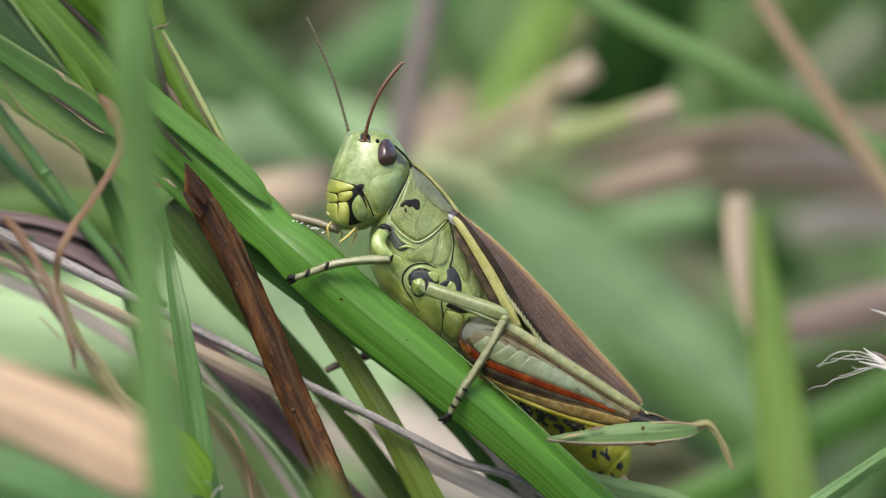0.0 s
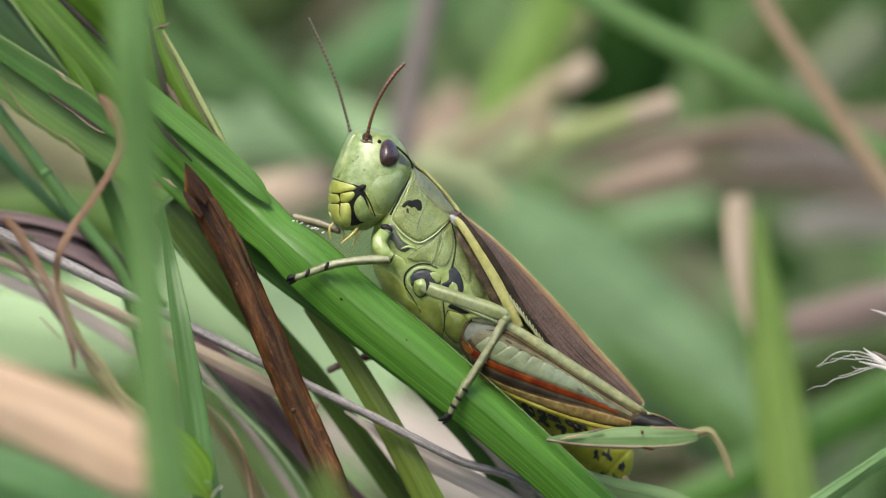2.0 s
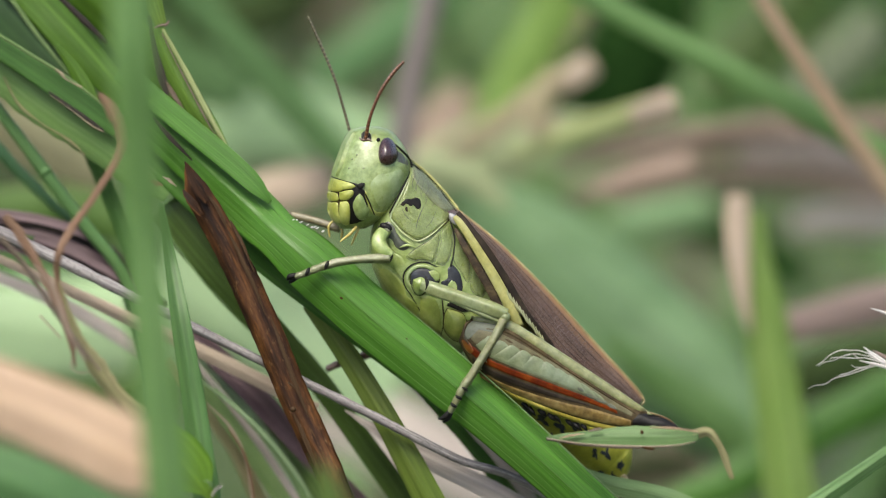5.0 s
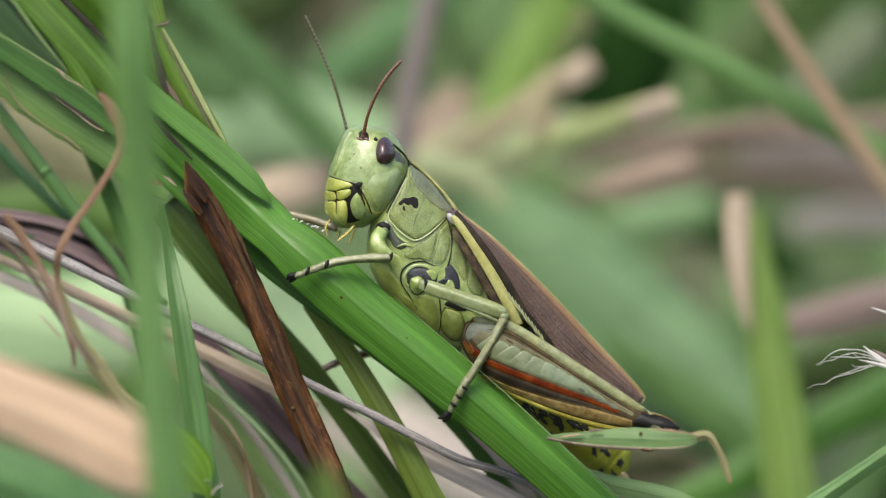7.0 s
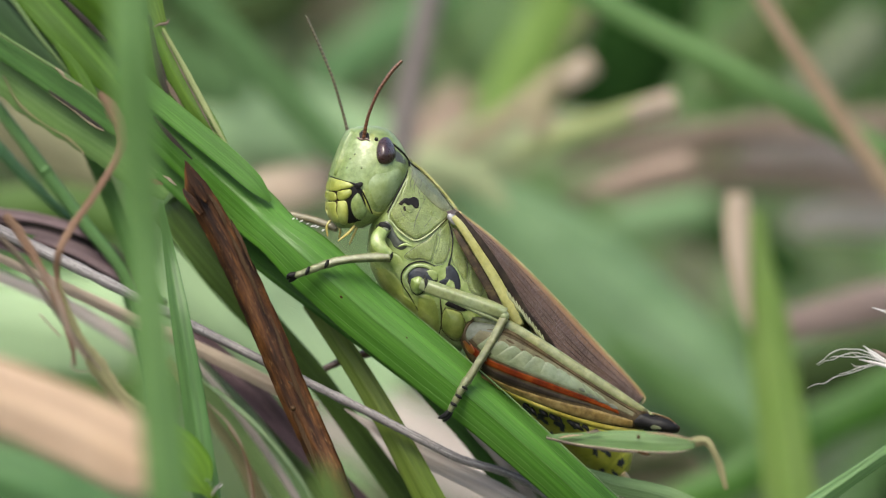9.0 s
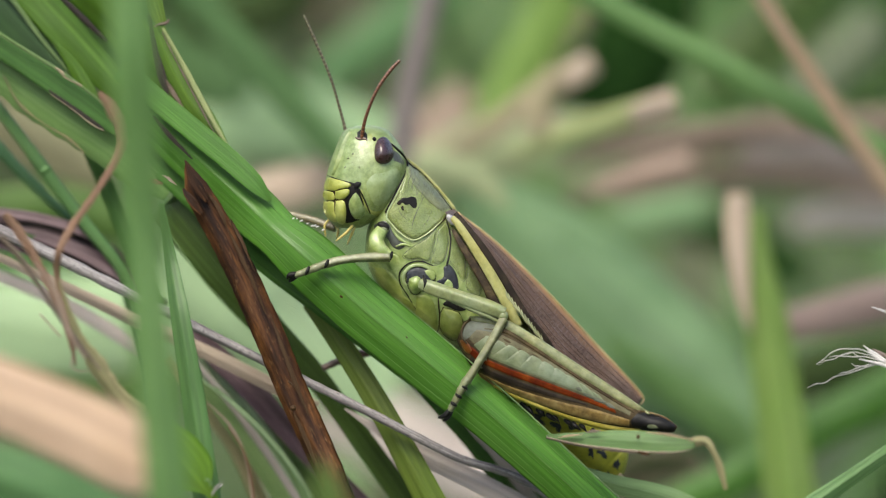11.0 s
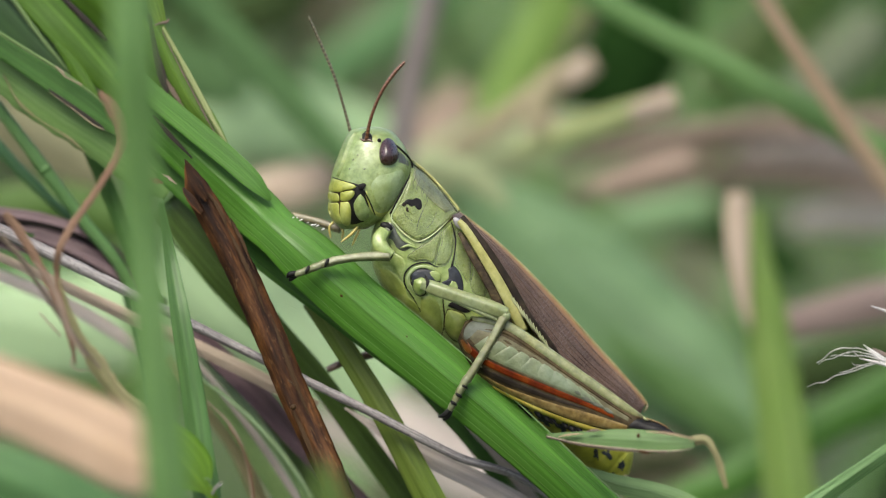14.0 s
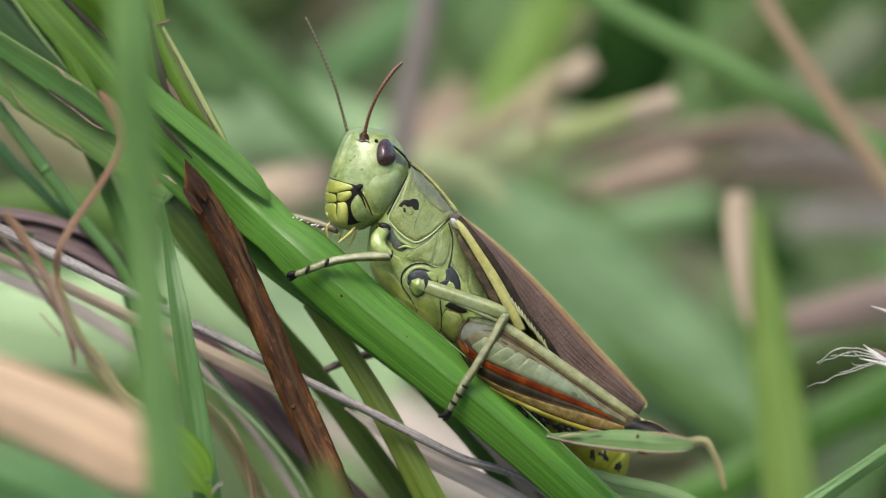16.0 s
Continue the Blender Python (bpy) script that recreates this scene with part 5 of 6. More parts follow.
part("slit_end", tube([(88, 170, 2.5), (130, 200, 2.5), (164, 226, 2.4), (184, 236, 2.4)], [0.5, 0.8, 1.6, 1.2], 6, 24, 0.5), BEIGE, torn, "pale fibres of the slit")
# added dark blade paints the shaded upper half of the torn blade's fold
ridge = grass_blade("dark green strip for the shaded half of a folded blade, with a pale midrib", [(-60, 46, 3.6), (0, 84, 3.6), (80, 138, 3.6), (160, 196, 3.6), (230, 250, 3.6)], [42, 44, 44, 40, 20], GREEN_DARK, fold=0.0, arch=0.1, roll=-14, seed=3.4, across=12, n=50, ribs=0.0)
part("midrib", tube([(-60, 26, 3.0), (0, 65, 3.0), (60, 102, 3.0), (108, 132, 3.0), (150, 162, 3.0), (200, 202, 3.0)], [2.5, 3, 3, 3, 2.4, 1.5], 8, 50, 0.6), GREEN_LEAF, ridge, "pale green midrib")
part("torn_edge", tube([(98, 124, 2.4), (110, 134, 2.3), (116, 142, 2.3), (145, 157, 2.3)], [1.5, 4.0, 2.0, 2.2], 6, 40, 0.5, lump=0.9), BEIGE, ridge, "bleached torn edge")
# this blade's dark colour carries the shade within the sheaf
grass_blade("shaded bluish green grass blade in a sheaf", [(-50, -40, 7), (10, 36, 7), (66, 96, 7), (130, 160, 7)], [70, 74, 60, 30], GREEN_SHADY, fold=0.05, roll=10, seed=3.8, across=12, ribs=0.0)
lit = grass_blade("vivid green grass blade in a sheaf", [(-10, -76, 6), (62, 0, 6), (126, 70, 6), (192, 142, 6.2), (270, 226, 6.6)], [66, 66, 64, 58, 40], GREEN_VIVID, fold=0.05, arch=0.06, roll=-8, ragged=0.02, seed=3.9, across=16, ribs=0.0, veins=1)
part("edge", tube([(-30, -46, 5.6), (20, 2, 5.6), (60, 56, 5.6), (98, 104, 5.6), (138, 152, 5.8)], [3, 4, 4, 3, 1.5], 8, 40, 0.5), GREEN_LEAF, lit, "paler edge")
grass_blade("narrow green grass strip in a sheaf", [(100, 84, 5.2), (126, 118, 5.2), (150, 160, 5.2), (176, 200, 5.2)], [8, 22, 30, 16], GREEN_VIVID, fold=0.1, roll=14, seed=3.5, across=8, n=30, ribs=0.0)
grass_blade("green grass blade in shade", [(120, -40, 11), (200, 40, 11), (280, 130, 11), (350, 220, 11)], [84, 84, 70, 40], GREEN_VIVID, fold=0.1, roll=25, seed=3.6)
tagged(part("dry_stalk", tube([(70, -36, 4.6), (110, 2, 4.6), (150, 40, 4.6), (190, 78, 4.8)], [4, 4.5, 5.5, 3], 8, 30, 0.6, lump=0.2), DARK_STALK, None, origin=at(130, 24, 4.6)), "thin dark purple dry grass stalk", "dry stalk")
sheath = grass_blade("green grass sheath with a withered node", [(276, 46, 2.9), (300, 110, 2.8), (338, 180, 2.6), (374, 232, 2.4), (406, 272, 2.2)], [22, 36, 38, 30, 6], GREEN_LIVE, fold=0.25, roll=10, seed=4.1, veins=4)
part("dry_edge", tube([(288, 54, 2.2), (318, 108, 2.1), (352, 172, 2.0), (384, 232, 1.9), (409, 274, 1.9)], [2.0, 4.0, 5.0, 4.6, 1.4], 10, 60, 0.5, lump=0.2), DRY_LIME, sheath, "straw-coloured dry edge")
part("edge_line", tube([(286, 60, 2.1), (312, 112, 2.0), (345, 176, 1.9), (376, 234, 1.8), (402, 274, 1.8)], [0.8, 1.4, 1.4, 1.2, 0.6], 6, 50, 0.6, lump=0.4), BROWN, sheath, "thin brown line")
part("dry_flap", blade_mesh([(294, 146, 2.5), (306, 168, 2.5), (326, 198, 2.5)], [2, 9, 2], fold=0.1, n=16, seed=4.9), BROWN, sheath, "tan withered flap")
part("node", tube([(272, 52, 2.6), (284, 47, 2.4), (294, 46, 2.3), (300, 38, 2.3)], [1.5, 2.6, 3.2, 0.8], 8, 14, lump=0.6), BROWN, sheath, "withered brown node")
part("leaf_base", blade_mesh([(262, -30, 2.8), (272, 10, 2.8), (284, 46, 2.7)], [22, 30, 20], fold=0.3, n=16, seed=4.8), GREEN_YELLOW, sheath, "olive leaf base")
grass_blade("dark withered grass leaf edge", [(262, 30, 3.2), (273, 90, 3.0), (286, 140, 2.8), (298, 176, 2.6)], [6, 10, 16, 4], DARK_STALK, seed=4.5, name="dry_sedge", category="dry sedge")
# dark strip added to paint the shade of a crease
grass_blade("narrow dark strip standing in for a crease", [(270, 210, 1.2), (300, 245, 1.0), (340, 286, 0.8)], [4, 8, 3], DARK_STALK, seed=4.6, name="dry_sedge", category="dry sedge")
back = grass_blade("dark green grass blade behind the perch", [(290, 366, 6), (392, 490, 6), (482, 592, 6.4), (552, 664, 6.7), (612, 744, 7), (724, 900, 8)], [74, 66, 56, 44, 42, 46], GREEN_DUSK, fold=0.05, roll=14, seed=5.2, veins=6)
part("edge", tube([(300, 420, 5.3), (366, 508, 5.3), (434, 580, 5.5), (500, 642, 5.8)], [1.2, 1.6, 1.4, 1], 6, 50), GREEN_PALE, back, "bright thin edge")
grass_blade("olive green grass stem turning yellow", [(550, 536, 4), (625, 650, 2.6), (690, 760, 2.0), (775, 920, 2.0)], [40, 41, 46, 56], OLIVE_STEM, fold=0.2, roll=8, seed=5.9, veins=4)
grass_blade("pinkish dry straw lying behind the perch", [(806, 728, 6), (840, 768, 6), (880, 808, 7), (950, 900, 8)], [6, 16, 22, 22], PALE_PINK, name="dry_straw", category="straw", fold=0.2, seed=6.1)
grass_blade("pale green grass blade behind the perch", [(846, 778, 9), (890, 822, 9), (960, 910, 9)], [20, 44, 50], GREEN_LEAF, fold=0.15, seed=6.7)
grass_blade("dark green grass blade in shade", [(724, 666, 7), (780, 728, 7), (844, 800, 7), (904, 890, 7)], [26, 26, 26, 26], GREEN_DARK, fold=0.2, seed=6.3, veins=3)

def dead_reed():
    pts = [(329, 290, -0.6), (338, 316, -0.7), (354, 352, -0.8), (408, 450, -1.0), (468, 580, -1.4), (518, 700, -1.8), (560, 790, -2.2), (620, 930, -3.0), (760, 1300, -2), (860, 2040, 2)]
    reed = tagged(part("dead_reed", blade_mesh(pts, [3, 26, 46, 52, 54, 54, 52, 46, 44, 40], fold=-0.1, arch=0.3, thick=1.2, n=150, across=18, ragged=0.05, seed=7.1, ribs=0.02, wobble=0.04, grit=1.6), REED_BARK, None, origin=at(470, 580, -1.4)), "dark brown dead reed stem with a splintered top", "dead reed")
    part("splinter", blade_mesh([(327, 288, -1.3), (336, 312, -1.4), (350, 336, -1.5), (366, 362, -1.5)], [2, 10, 20, 8], fold=-0.1, arch=0.1, thick=0.3, n=24, across=8, ragged=0.1, seed=7.6), REED_BARK, reed, "dark splinter of the top")
    part("splinter", blade_mesh([(358, 384, -1.3), (342, 364, -1.3), (330, 348, -1.2), (324, 338, -1.1)], [8, 15, 10, 3], fold=-0.1, arch=0.1, thick=0.3, n=24, across=8, ragged=0.12, seed=7.8, grit=3.0), REED_BARK, reed, "dark frayed edge of the top")
    for q, w, m in (([(366, 346, -1.4), (384, 368, -1.6), (396, 392, -1.7), (402, 410, -1.7)], [2, 9, 7, 2], REED_PALE), ([(408, 392, -1.3), (418, 412, -1.4), (432, 440, -1.6), (450, 484, -1.7)], [2, 7, 7, 2], REED_PALE),
                    ([(404, 412, -1.7), (424, 452, -1.9), (446, 500, -2.1), (470, 560, -2.2)], [3, 9, 8, 3], REED_PALE), ([(478, 560, -2.3), (500, 620, -2.6), (522, 680, -2.8), (546, 740, -2.9)], [3, 8, 9, 4], REED_PALE),
                    ([(520, 735, -3.0), (540, 780, -3.2), (562, 835, -3.4)], [4, 10, 5], REED_PALE)):
        part("fibre", blade_mesh([(a, b, c + 0.30) for a, b, c in q], [0.8 * x for x in w], fold=-0.05, arch=0.1, thick=0.14, n=60, across=6, ragged=0.45, seed=q[0][0] * 0.01, ribs=0.02, wobble=0.05, grit=3.0), m, reed)
    part("scar", ball(519, 727, -2.8, 5.5, 5, 0.2, 20, 12), REED_PALE, reed, "pale bud scar")
    part("splinter", tube([(510, 680, -2.9), (516, 684, -3.2), (520, 690, -3.3)], [1.5, 2, 0.6], 5, 8), REED_PALE, reed)
    return reed


dead_reed()
tagged(part("grey_stalk", tube([(-40, 396, 2.0), (120, 470, 2.2), (300, 560, 1.8), (470, 645, 1.0), (640, 728, 0.6), (800, 810, 1.2), (1000, 905, 3), (1400, 1300, 6), (1600, 2010, 10)], [12, 10.5, 8.5, 8, 8, 7.5, 7, 7, 7], 14, 240, lump=0.16), GREY_STALK, None, origin=at(470, 645, 2.6)), "thin weathered grey grass stalk", "stalk")
for label, pts, w, mat, sd in (
        ("pale cream dry straw", [(-20, 452, 5), (120, 516, 5), (240, 572, 5.5), (400, 646, 6), (560, 728, 6)], [14, 20, 24, 26, 26], CREAM, 8.1),
        ("pale pinkish dry straw", [(-20, 486, 14), (100, 536, 14), (180, 580, 14), (260, 632, 14)], [20, 24, 26, 22], PALE_PINK, 8.4),
        ("pale tan dry straw", [(610, 728, 4.4), (720, 796, 3.6), (860, 866, 3.6), (940, 910, 4)], [3, 30, 36, 36], PALE_PINK, 8.8)):
    grass_blade(label, pts, w, mat, name="dry_straw", category="straw", fold=0.25, seed=sd, veins=2)
for label, pts, w, sd in (
        ("curled purple-brown dead leaf", [(-30, 392, 11), (80, 408, 11), (180, 446, 11.4), (260, 504, 12)], [40, 36, 36, 24], 9.0),
        ("curled purple-brown dead leaf", [(-30, 424, 12), (90, 452, 12), (200, 500, 12), (290, 548, 12.4)], [34, 30, 32, 26], 9.3),
        # two dark strips paint the shaded gaps between the dead leaves
        ("thin dark strip standing in for a shaded gap", [(-20, 402, 10.4), (70, 404, 10.4), (150, 430, 10.6), (230, 476, 11)], [8, 10, 10, 8], 9.4),
        ("thin dark strip standing in for a shaded gap", [(40, 440, 10.4), (120, 464, 10.4), (190, 496, 10.8), (250, 532, 11)], [8, 11, 12, 9], 9.5),
        ("purple-brown dead leaf strip", [(310, 566, 9), (390, 640, 9), (462, 712, 9), (526, 784, 9.5), (640, 900, 10)], [30, 42, 44, 40, 40], 9.6)):
    grass_blade(label, pts, w, DARK_STALK if label.startswith("thin dark") else PURPLE, name="dry_sedge", category="dry sedge", fold=-0.3, seed=sd, veins=3)

for pts, w, sd in (([(-30, 376, 9.4), (60, 388, 9.4), (130, 408, 9.6), (200, 444, 10)], [14, 17, 16, 10], 9.8), ([(60, 424, 9.4), (130, 448, 9.4), (190, 480, 9.8), (240, 512, 10)], [8, 14, 15, 10], 9.9), ([(-20, 408, 9.6), (60, 414, 9.6), (140, 440, 9.8), (196, 468, 10)], [7, 9, 9, 5], 9.7)):
    grass_blade("curled mauve dead leaf strip", pts, w, MAUVE, name="dry_sedge", category="dry sedge", fold=-0.2, seed=sd, veins=2)

# nearer than the perch
grass_blade("upright soft green grass blade standing alone", [(232, -60, -52), (232, 100, -52), (244, 260, -51), (254, 420, -50), (268, 600, -50), (288, 780, -50), (304, 940, -50)], [62, 62, 56, 54, 58, 64, 64], GREEN_SOFT, fold=0.2, seed=10.2, veins=3)
grass_blade("deep bluish green folded grass blade", [(284, 360, -4), (300, 460, -4), (316, 560, -6), (338, 700, -7), (366, 900, -8)], [8, 22, 34, 42, 50], GREEN_FOLD, fold=0.22, roll=14, seed=10.6, veins=1)
grass_blade("broad tan dead leaf", [(-130, 652, -44), (30, 716, -44), (150, 770, -44), (240, 814, -44), (300, 846, -44)], [100, 106, 112, 112, 70], PEACH, name="dry_sedge", category="dry sedge", fold=0.1, seed=11.0, veins=1)
grass_blade("short olive green grass stub", [(562, 822, -50), (580, 872, -50), (606, 980, -50)], [12, 44, 60], GREEN_OLIVE, fold=0.2, seed=11.7)
tip = grass_blade("bright green curled grass tip", [(262, 736, -11), (310, 796, -11), (344, 840, -11), (368, 876, -10.8)], [34, 78, 80, 16], GREEN_TIP, fold=0.2, roll=-15, seed=11.4, ragged=0.06)
part("withered_curl", tube([(374, 888, -10.6), (377, 877, -11.0), (384, 867, -11.2), (393, 859, -11.2)], [0.8, 2.4, 2.0, 0.7], 8, 30, lump=0.3), GREY_PALE, tip, "whitish withered curl at the end")
for pts, w, mat, tw in (([(176, 168, -13), (196, 196, -13), (212, 240, -13), (206, 282, -13), (172, 340, -13), (130, 400, -13), (104, 448, -13), (100, 492, -12), (108, 540, -12), (124, 596, -12)], [8, 22, 20, 13, 12, 14, 14, 12, 10, 4], DRY_CURL, (0, 35)),
                        ([(104, 500, -12), (118, 550, -12), (142, 606, -12), (170, 650, -12), (204, 700, -12), (244, 742, -12)], [5, 12, 16, 30, 28, 34], STRAW_GREEN, (-15, 20)),
                        ([(8, 384, -12), (36, 420, -12), (72, 480, -12), (104, 546, -12), (126, 610, -12), (134, 652, -12)], [14, 17, 14, 13, 9, 3], DRY_CURL, (20, -30)),
                        ([(0, 424, -14), (40, 470, -14), (84, 536, -14), (132, 606, -14), (176, 660, -14)], [11, 12, 11, 9, 3], BROWN, (30, 60)),
                        ([(60, 470, -15), (96, 520, -15), (120, 590, -15), (150, 640, -15)], [4, 8, 8, 3], STRAW_PINK, (10, 40))):
    grass_blade("twisted withered grass tip", pts, w, mat, name="dry_sedge", category="dry sedge", fold=0.2, roll=tw, n=80, across=6, ragged=0.25, seed=pts[0][0] * 0.013, wobble=0.06, grit=1.8)
for pts in ([(132, 596, -11), (130, 630, -11), (126, 652, -11), (140, 662, -11), (166, 660, -11)], [(70, 560, -11), (92, 584, -11), (108, 602, -11)]):
    tagged(part("dry_fibre", tube(pts, [1.4, 1.6, 1.4, 1.2, 0.6][:len(pts)], 6, 30), CREAM, None, origin=at(*pts[1])), "thin pale dry fibre hanging from a withered tip", "dry fibre")
tagged(part("curled_tip", tube([(346, 862, -10.4), (358, 854, -10.6), (371, 856, -10.6), (372, 866, -10.4), (362, 872, -10.2)], [2.5, 2.2, 2.0, 1.8, 1.0], 8, 30), GREEN_PALE, None, origin=at(358, 854, -10.6)), "pale curled edge of a broken grass tip", "sedge")
tagged(part("dry_hair", tube([(376, 884, -2.4), (384, 872, -2.5), (394, 862, -2.5)], [1.2, 1.8, 0.8], 5, 12), FLUFF, None, origin=at(384, 872, -2.5)), "short white dry fibre", "dry fibre")
for pts, w, mat, knot in (([(-30, 160, 8), (60, 280, 8.4), (140, 388, 9), (222, 494, 9.5), (262, 620, 11), (286, 800, 13), (330, 1300, 14), (360, 2010, 16)], [10, 12, 11.5, 10, 9, 9, 9], GREEN_STEM, (80, 306, 8.4)),
                          ([(-30, 236, 12), (40, 312, 12), (110, 380, 12), (190, 450, 12.5), (250, 620, 14), (276, 800, 15), (320, 1300, 16), (350, 2000, 18)], [12, 10, 7, 6, 6, 6, 6], GREEN_TEAL, None)):
    slim = tagged(part("sedge", tube(pts, w, 14, 120, lump=0.04), mat, None, origin=at(*pts[2])), "slim round green grass stem with a node" if knot else "slim round dark green grass stem", "sedge")
    if knot:
        part("node", ball(*knot, 13, 9, 0.56, 36, 14), GREEN_STEM, slim, "swollen node")
grass_blade("slim green grass blade with a node", [(150, 250, 9), (190, 340, 9), (230, 440, 9), (280, 560, 9)], [26, 30, 30, 26], GREEN_DARK, fold=0.3, seed=12.5)
for k, (a0, a1, mat) in enumerate(((345, 500, GREEN_LEAF), (372, 528, PALE_PINK), (392, 545, GREEN_MINT), (425, 585, GREEN_LEAF), (320, 450, STRAW_GREEN), (408, 566, GREEN_MINT))):
    grass_blade("pale striped green grass blade", [(a0 - 30, 640, 8 + k), (a0 + 40, 724, 8 + k), (a0 + 100, 806, 8 + k), (a1 + 20, 920, 8 + k)], [(14, 26, 28, 28), (8, 13, 13, 12), (12, 18, 20, 22), (22, 34, 36, 36), (18, 26, 28, 30), (6, 8, 10, 10)][k], mat, fold=0.25, seed=13 + 0.37 * k, veins=3)
for label, pts, w, mat in (("thin pale green grass strip", [(350, 672, 6), (420, 726, 6), (480, 786, 6), (540, 866, 6), (570, 920, 6)], [3, 6, 6, 5, 5], GREEN_MINT),
                           ("thin pale dry grass strip", [(366, 716, 6), (408, 760, 6), (436, 820, 6), (448, 900, 6)], [2, 5, 5, 4], CREAM),
                           ("thin reddish dry grass strip", [(404, 760, 5.5), (432, 806, 5.5), (446, 860, 5.5), (452, 920, 5.5)], [2, 4, 4, 3], DRY_RED),
                           ("pale green grass blade", [(380, 690, 7), (450, 756, 7), (510, 830, 7), (550, 910, 7)], [5, 12, 14, 14], GREEN_PALE)):
    grass_blade(label + " among others", pts, w, mat, fold=0.25, seed=pts[0][0] * 0.017, across=6)
bent = tagged(part("bent_sedge", blade_mesh([(966, 778, -5.20), (1030, 774, -5.40), (1110, 768, -5.60), (1180, 764, -5.60), (1236, 758, -5.40)], [8, 24, 38, 36, 16], fold=0.12, roll=-12, thick=0.15, seed=14.2, ragged=0.10), GREEN_BENT, None, origin=at(968, 778, -5.20)), "small green grass leaf with brown flecks and a withered bent tip", "sedge")
part("withered_tip", blade_mesh([(1226, 758, -5.40), (1252, 752, -5.30), (1272, 772, -5.20), (1286, 802, -5.10), (1298, 832, -5.00)], [18, 18, 12, 13, 7], fold=0.4, thick=0.15, n=30, seed=14.6, ragged=0.2), STRAW_GREEN, bent, "dry straw-coloured bent tip")
part("brown_edge", tube([(968, 780, -5.30), (1030, 786, -5.60), (1110, 787, -5.80), (1190, 781, -5.70)], [1, 1.8, 2, 1], 6, 40, 0.6, lump=0.5), BROWN, bent, "thin brown edge")
part("pale_edge", tube([(968, 778, -5.40), (1030, 784, -5.72), (1110, 784, -5.92), (1190, 779, -5.82), (1232, 770, -5.6)], [0.6, 1.1, 1.2, 1.0, 0.6], 6, 40, 0.6, lump=0.4), CREAM, bent, "thin pale edge")
part("withered_edge", tube([(1150, 749, -5.9), (1190, 748, -5.9), (1236, 752, -5.7)], [0.6, 2.0, 1.6], 6, 30, 0.6, lump=0.5), STRAW, bent, "withered upper edge")
part("fleck", plate_line([(992, 777, -5.70), (1012, 771, -5.80), (1036, 766, -5.80)], [1, 3.5, 1]), STRAW, bent, "withered fleck")
part("fleck", plate_line([(1042, 762, -5.85), (1056, 758, -5.90), (1068, 756, -5.90)], [2, 5, 2]), BROWN, bent, "brown fleck")
part("fleck", ball(1138, 758, -6.00, 3, 4, 0.1, 0, 8), STEM_BROWN, bent, "dark fleck")
part("fleck", ball(1150, 786, -5.90, 12, 3, 0.1, -8, 8), STEM_BROWN, bent, "dark fleck")
grass_blade("pale green grass blade under the abdomen", [(1000, 830, 2), (1080, 860, 2), (1180, 884, 2), (1260, 920, 2)], [18, 32, 36, 36], GREEN_PALE, fold=0.2, seed=15, veins=3)
grass_blade("slender green grass blade leaning over", [(1425, 908, 1.5), (1490, 862, 1.5), (1563, 811, 1.5), (1640, 757, 1.5)], [36, 30, 26, 24], GREEN_STEM, fold=0.3, seed=15.4, veins=3)
cut = grass_blade("green grass blade cut short with a bleached tip", [(1328, 380, 48), (1340, 480, 48), (1356, 560, 48), (1380, 720, 48), (1410, 960, 48)], [50, 70, 86, 98, 108], GREEN_WARM, fold=0.25, seed=16, veins=1, vein_mat=BROWN)
part("bleached_tip", blade_mesh([(1306, 346, 47), (1305, 400, 47), (1308, 460, 47), (1316, 530, 47), (1328, 590, 47)], [44, 52, 42, 26, 6], fold=0.2, n=30, seed=16.3), CREAM, cut, "bleached pinkish tip")


def fluff():
    o = at(1540, 640, 1)
    f = thing("seed_fluff", o, "white feathery grass seed tuft", "seed tuft")
    rng = random.Random(5)
    for ea, eb, sag, r in ((1446, 648, -26, 1.0), (1450, 652, -20, 0.8), (1466, 640, -10, 0.9), (1486, 668, 2, 0.9), (1506, 650, 3, 0.8), (1430, 690, 6, 0.8), (1494, 630, -6, 0.7)):
        pts = [(1566 + (ea - 1566) * q + rng.uniform(-2.5, 2.5) * (q > 0.2), 646 + (eb - 646) * q ** 1.6 + sag * math.sin(math.pi * q) + rng.uniform(-2.5, 2.5) * (q > 0.2), 1 + rng.uniform(-0.6, 0.6) * q) for q in (0, 0.2, 0.35, 0.5, 0.65, 0.8, 0.9, 1)]
        part("hair", tube(pts, [r * 1.8, r * 1.3, r, r, r, 0.9 * r, 0.8 * r, 0.4], 6, 40), FLUFF, f)
    part("husk", tube([(1600, 662, 1), (1560, 650, 1), (1520, 640, 1)], [5, 3.5, 0.8], 8, 20, lump=0.3), FLUFF, f)
    part("husk", tube([(1596, 664, 1.2), (1556, 638, 1.2), (1528, 616, 1.2)], [4.5, 4.5, 0.8], 8, 20, 0.5, lump=0.3), FLUFF, f)
    part("husk", tube([(1598, 650, 1.4), (1566, 634, 1.4), (1544, 622, 1.4)], [3, 3.6, 0.8], 8, 20, 0.5, lump=0.3), DUSTY, f, "pinkish husk")
    part("husk", tube([(1600, 568, 2), (1566, 556, 2), (1542, 548, 2)], [3.5, 2.6, 0.7], 8, 14), FLUFF, f)


fluff()

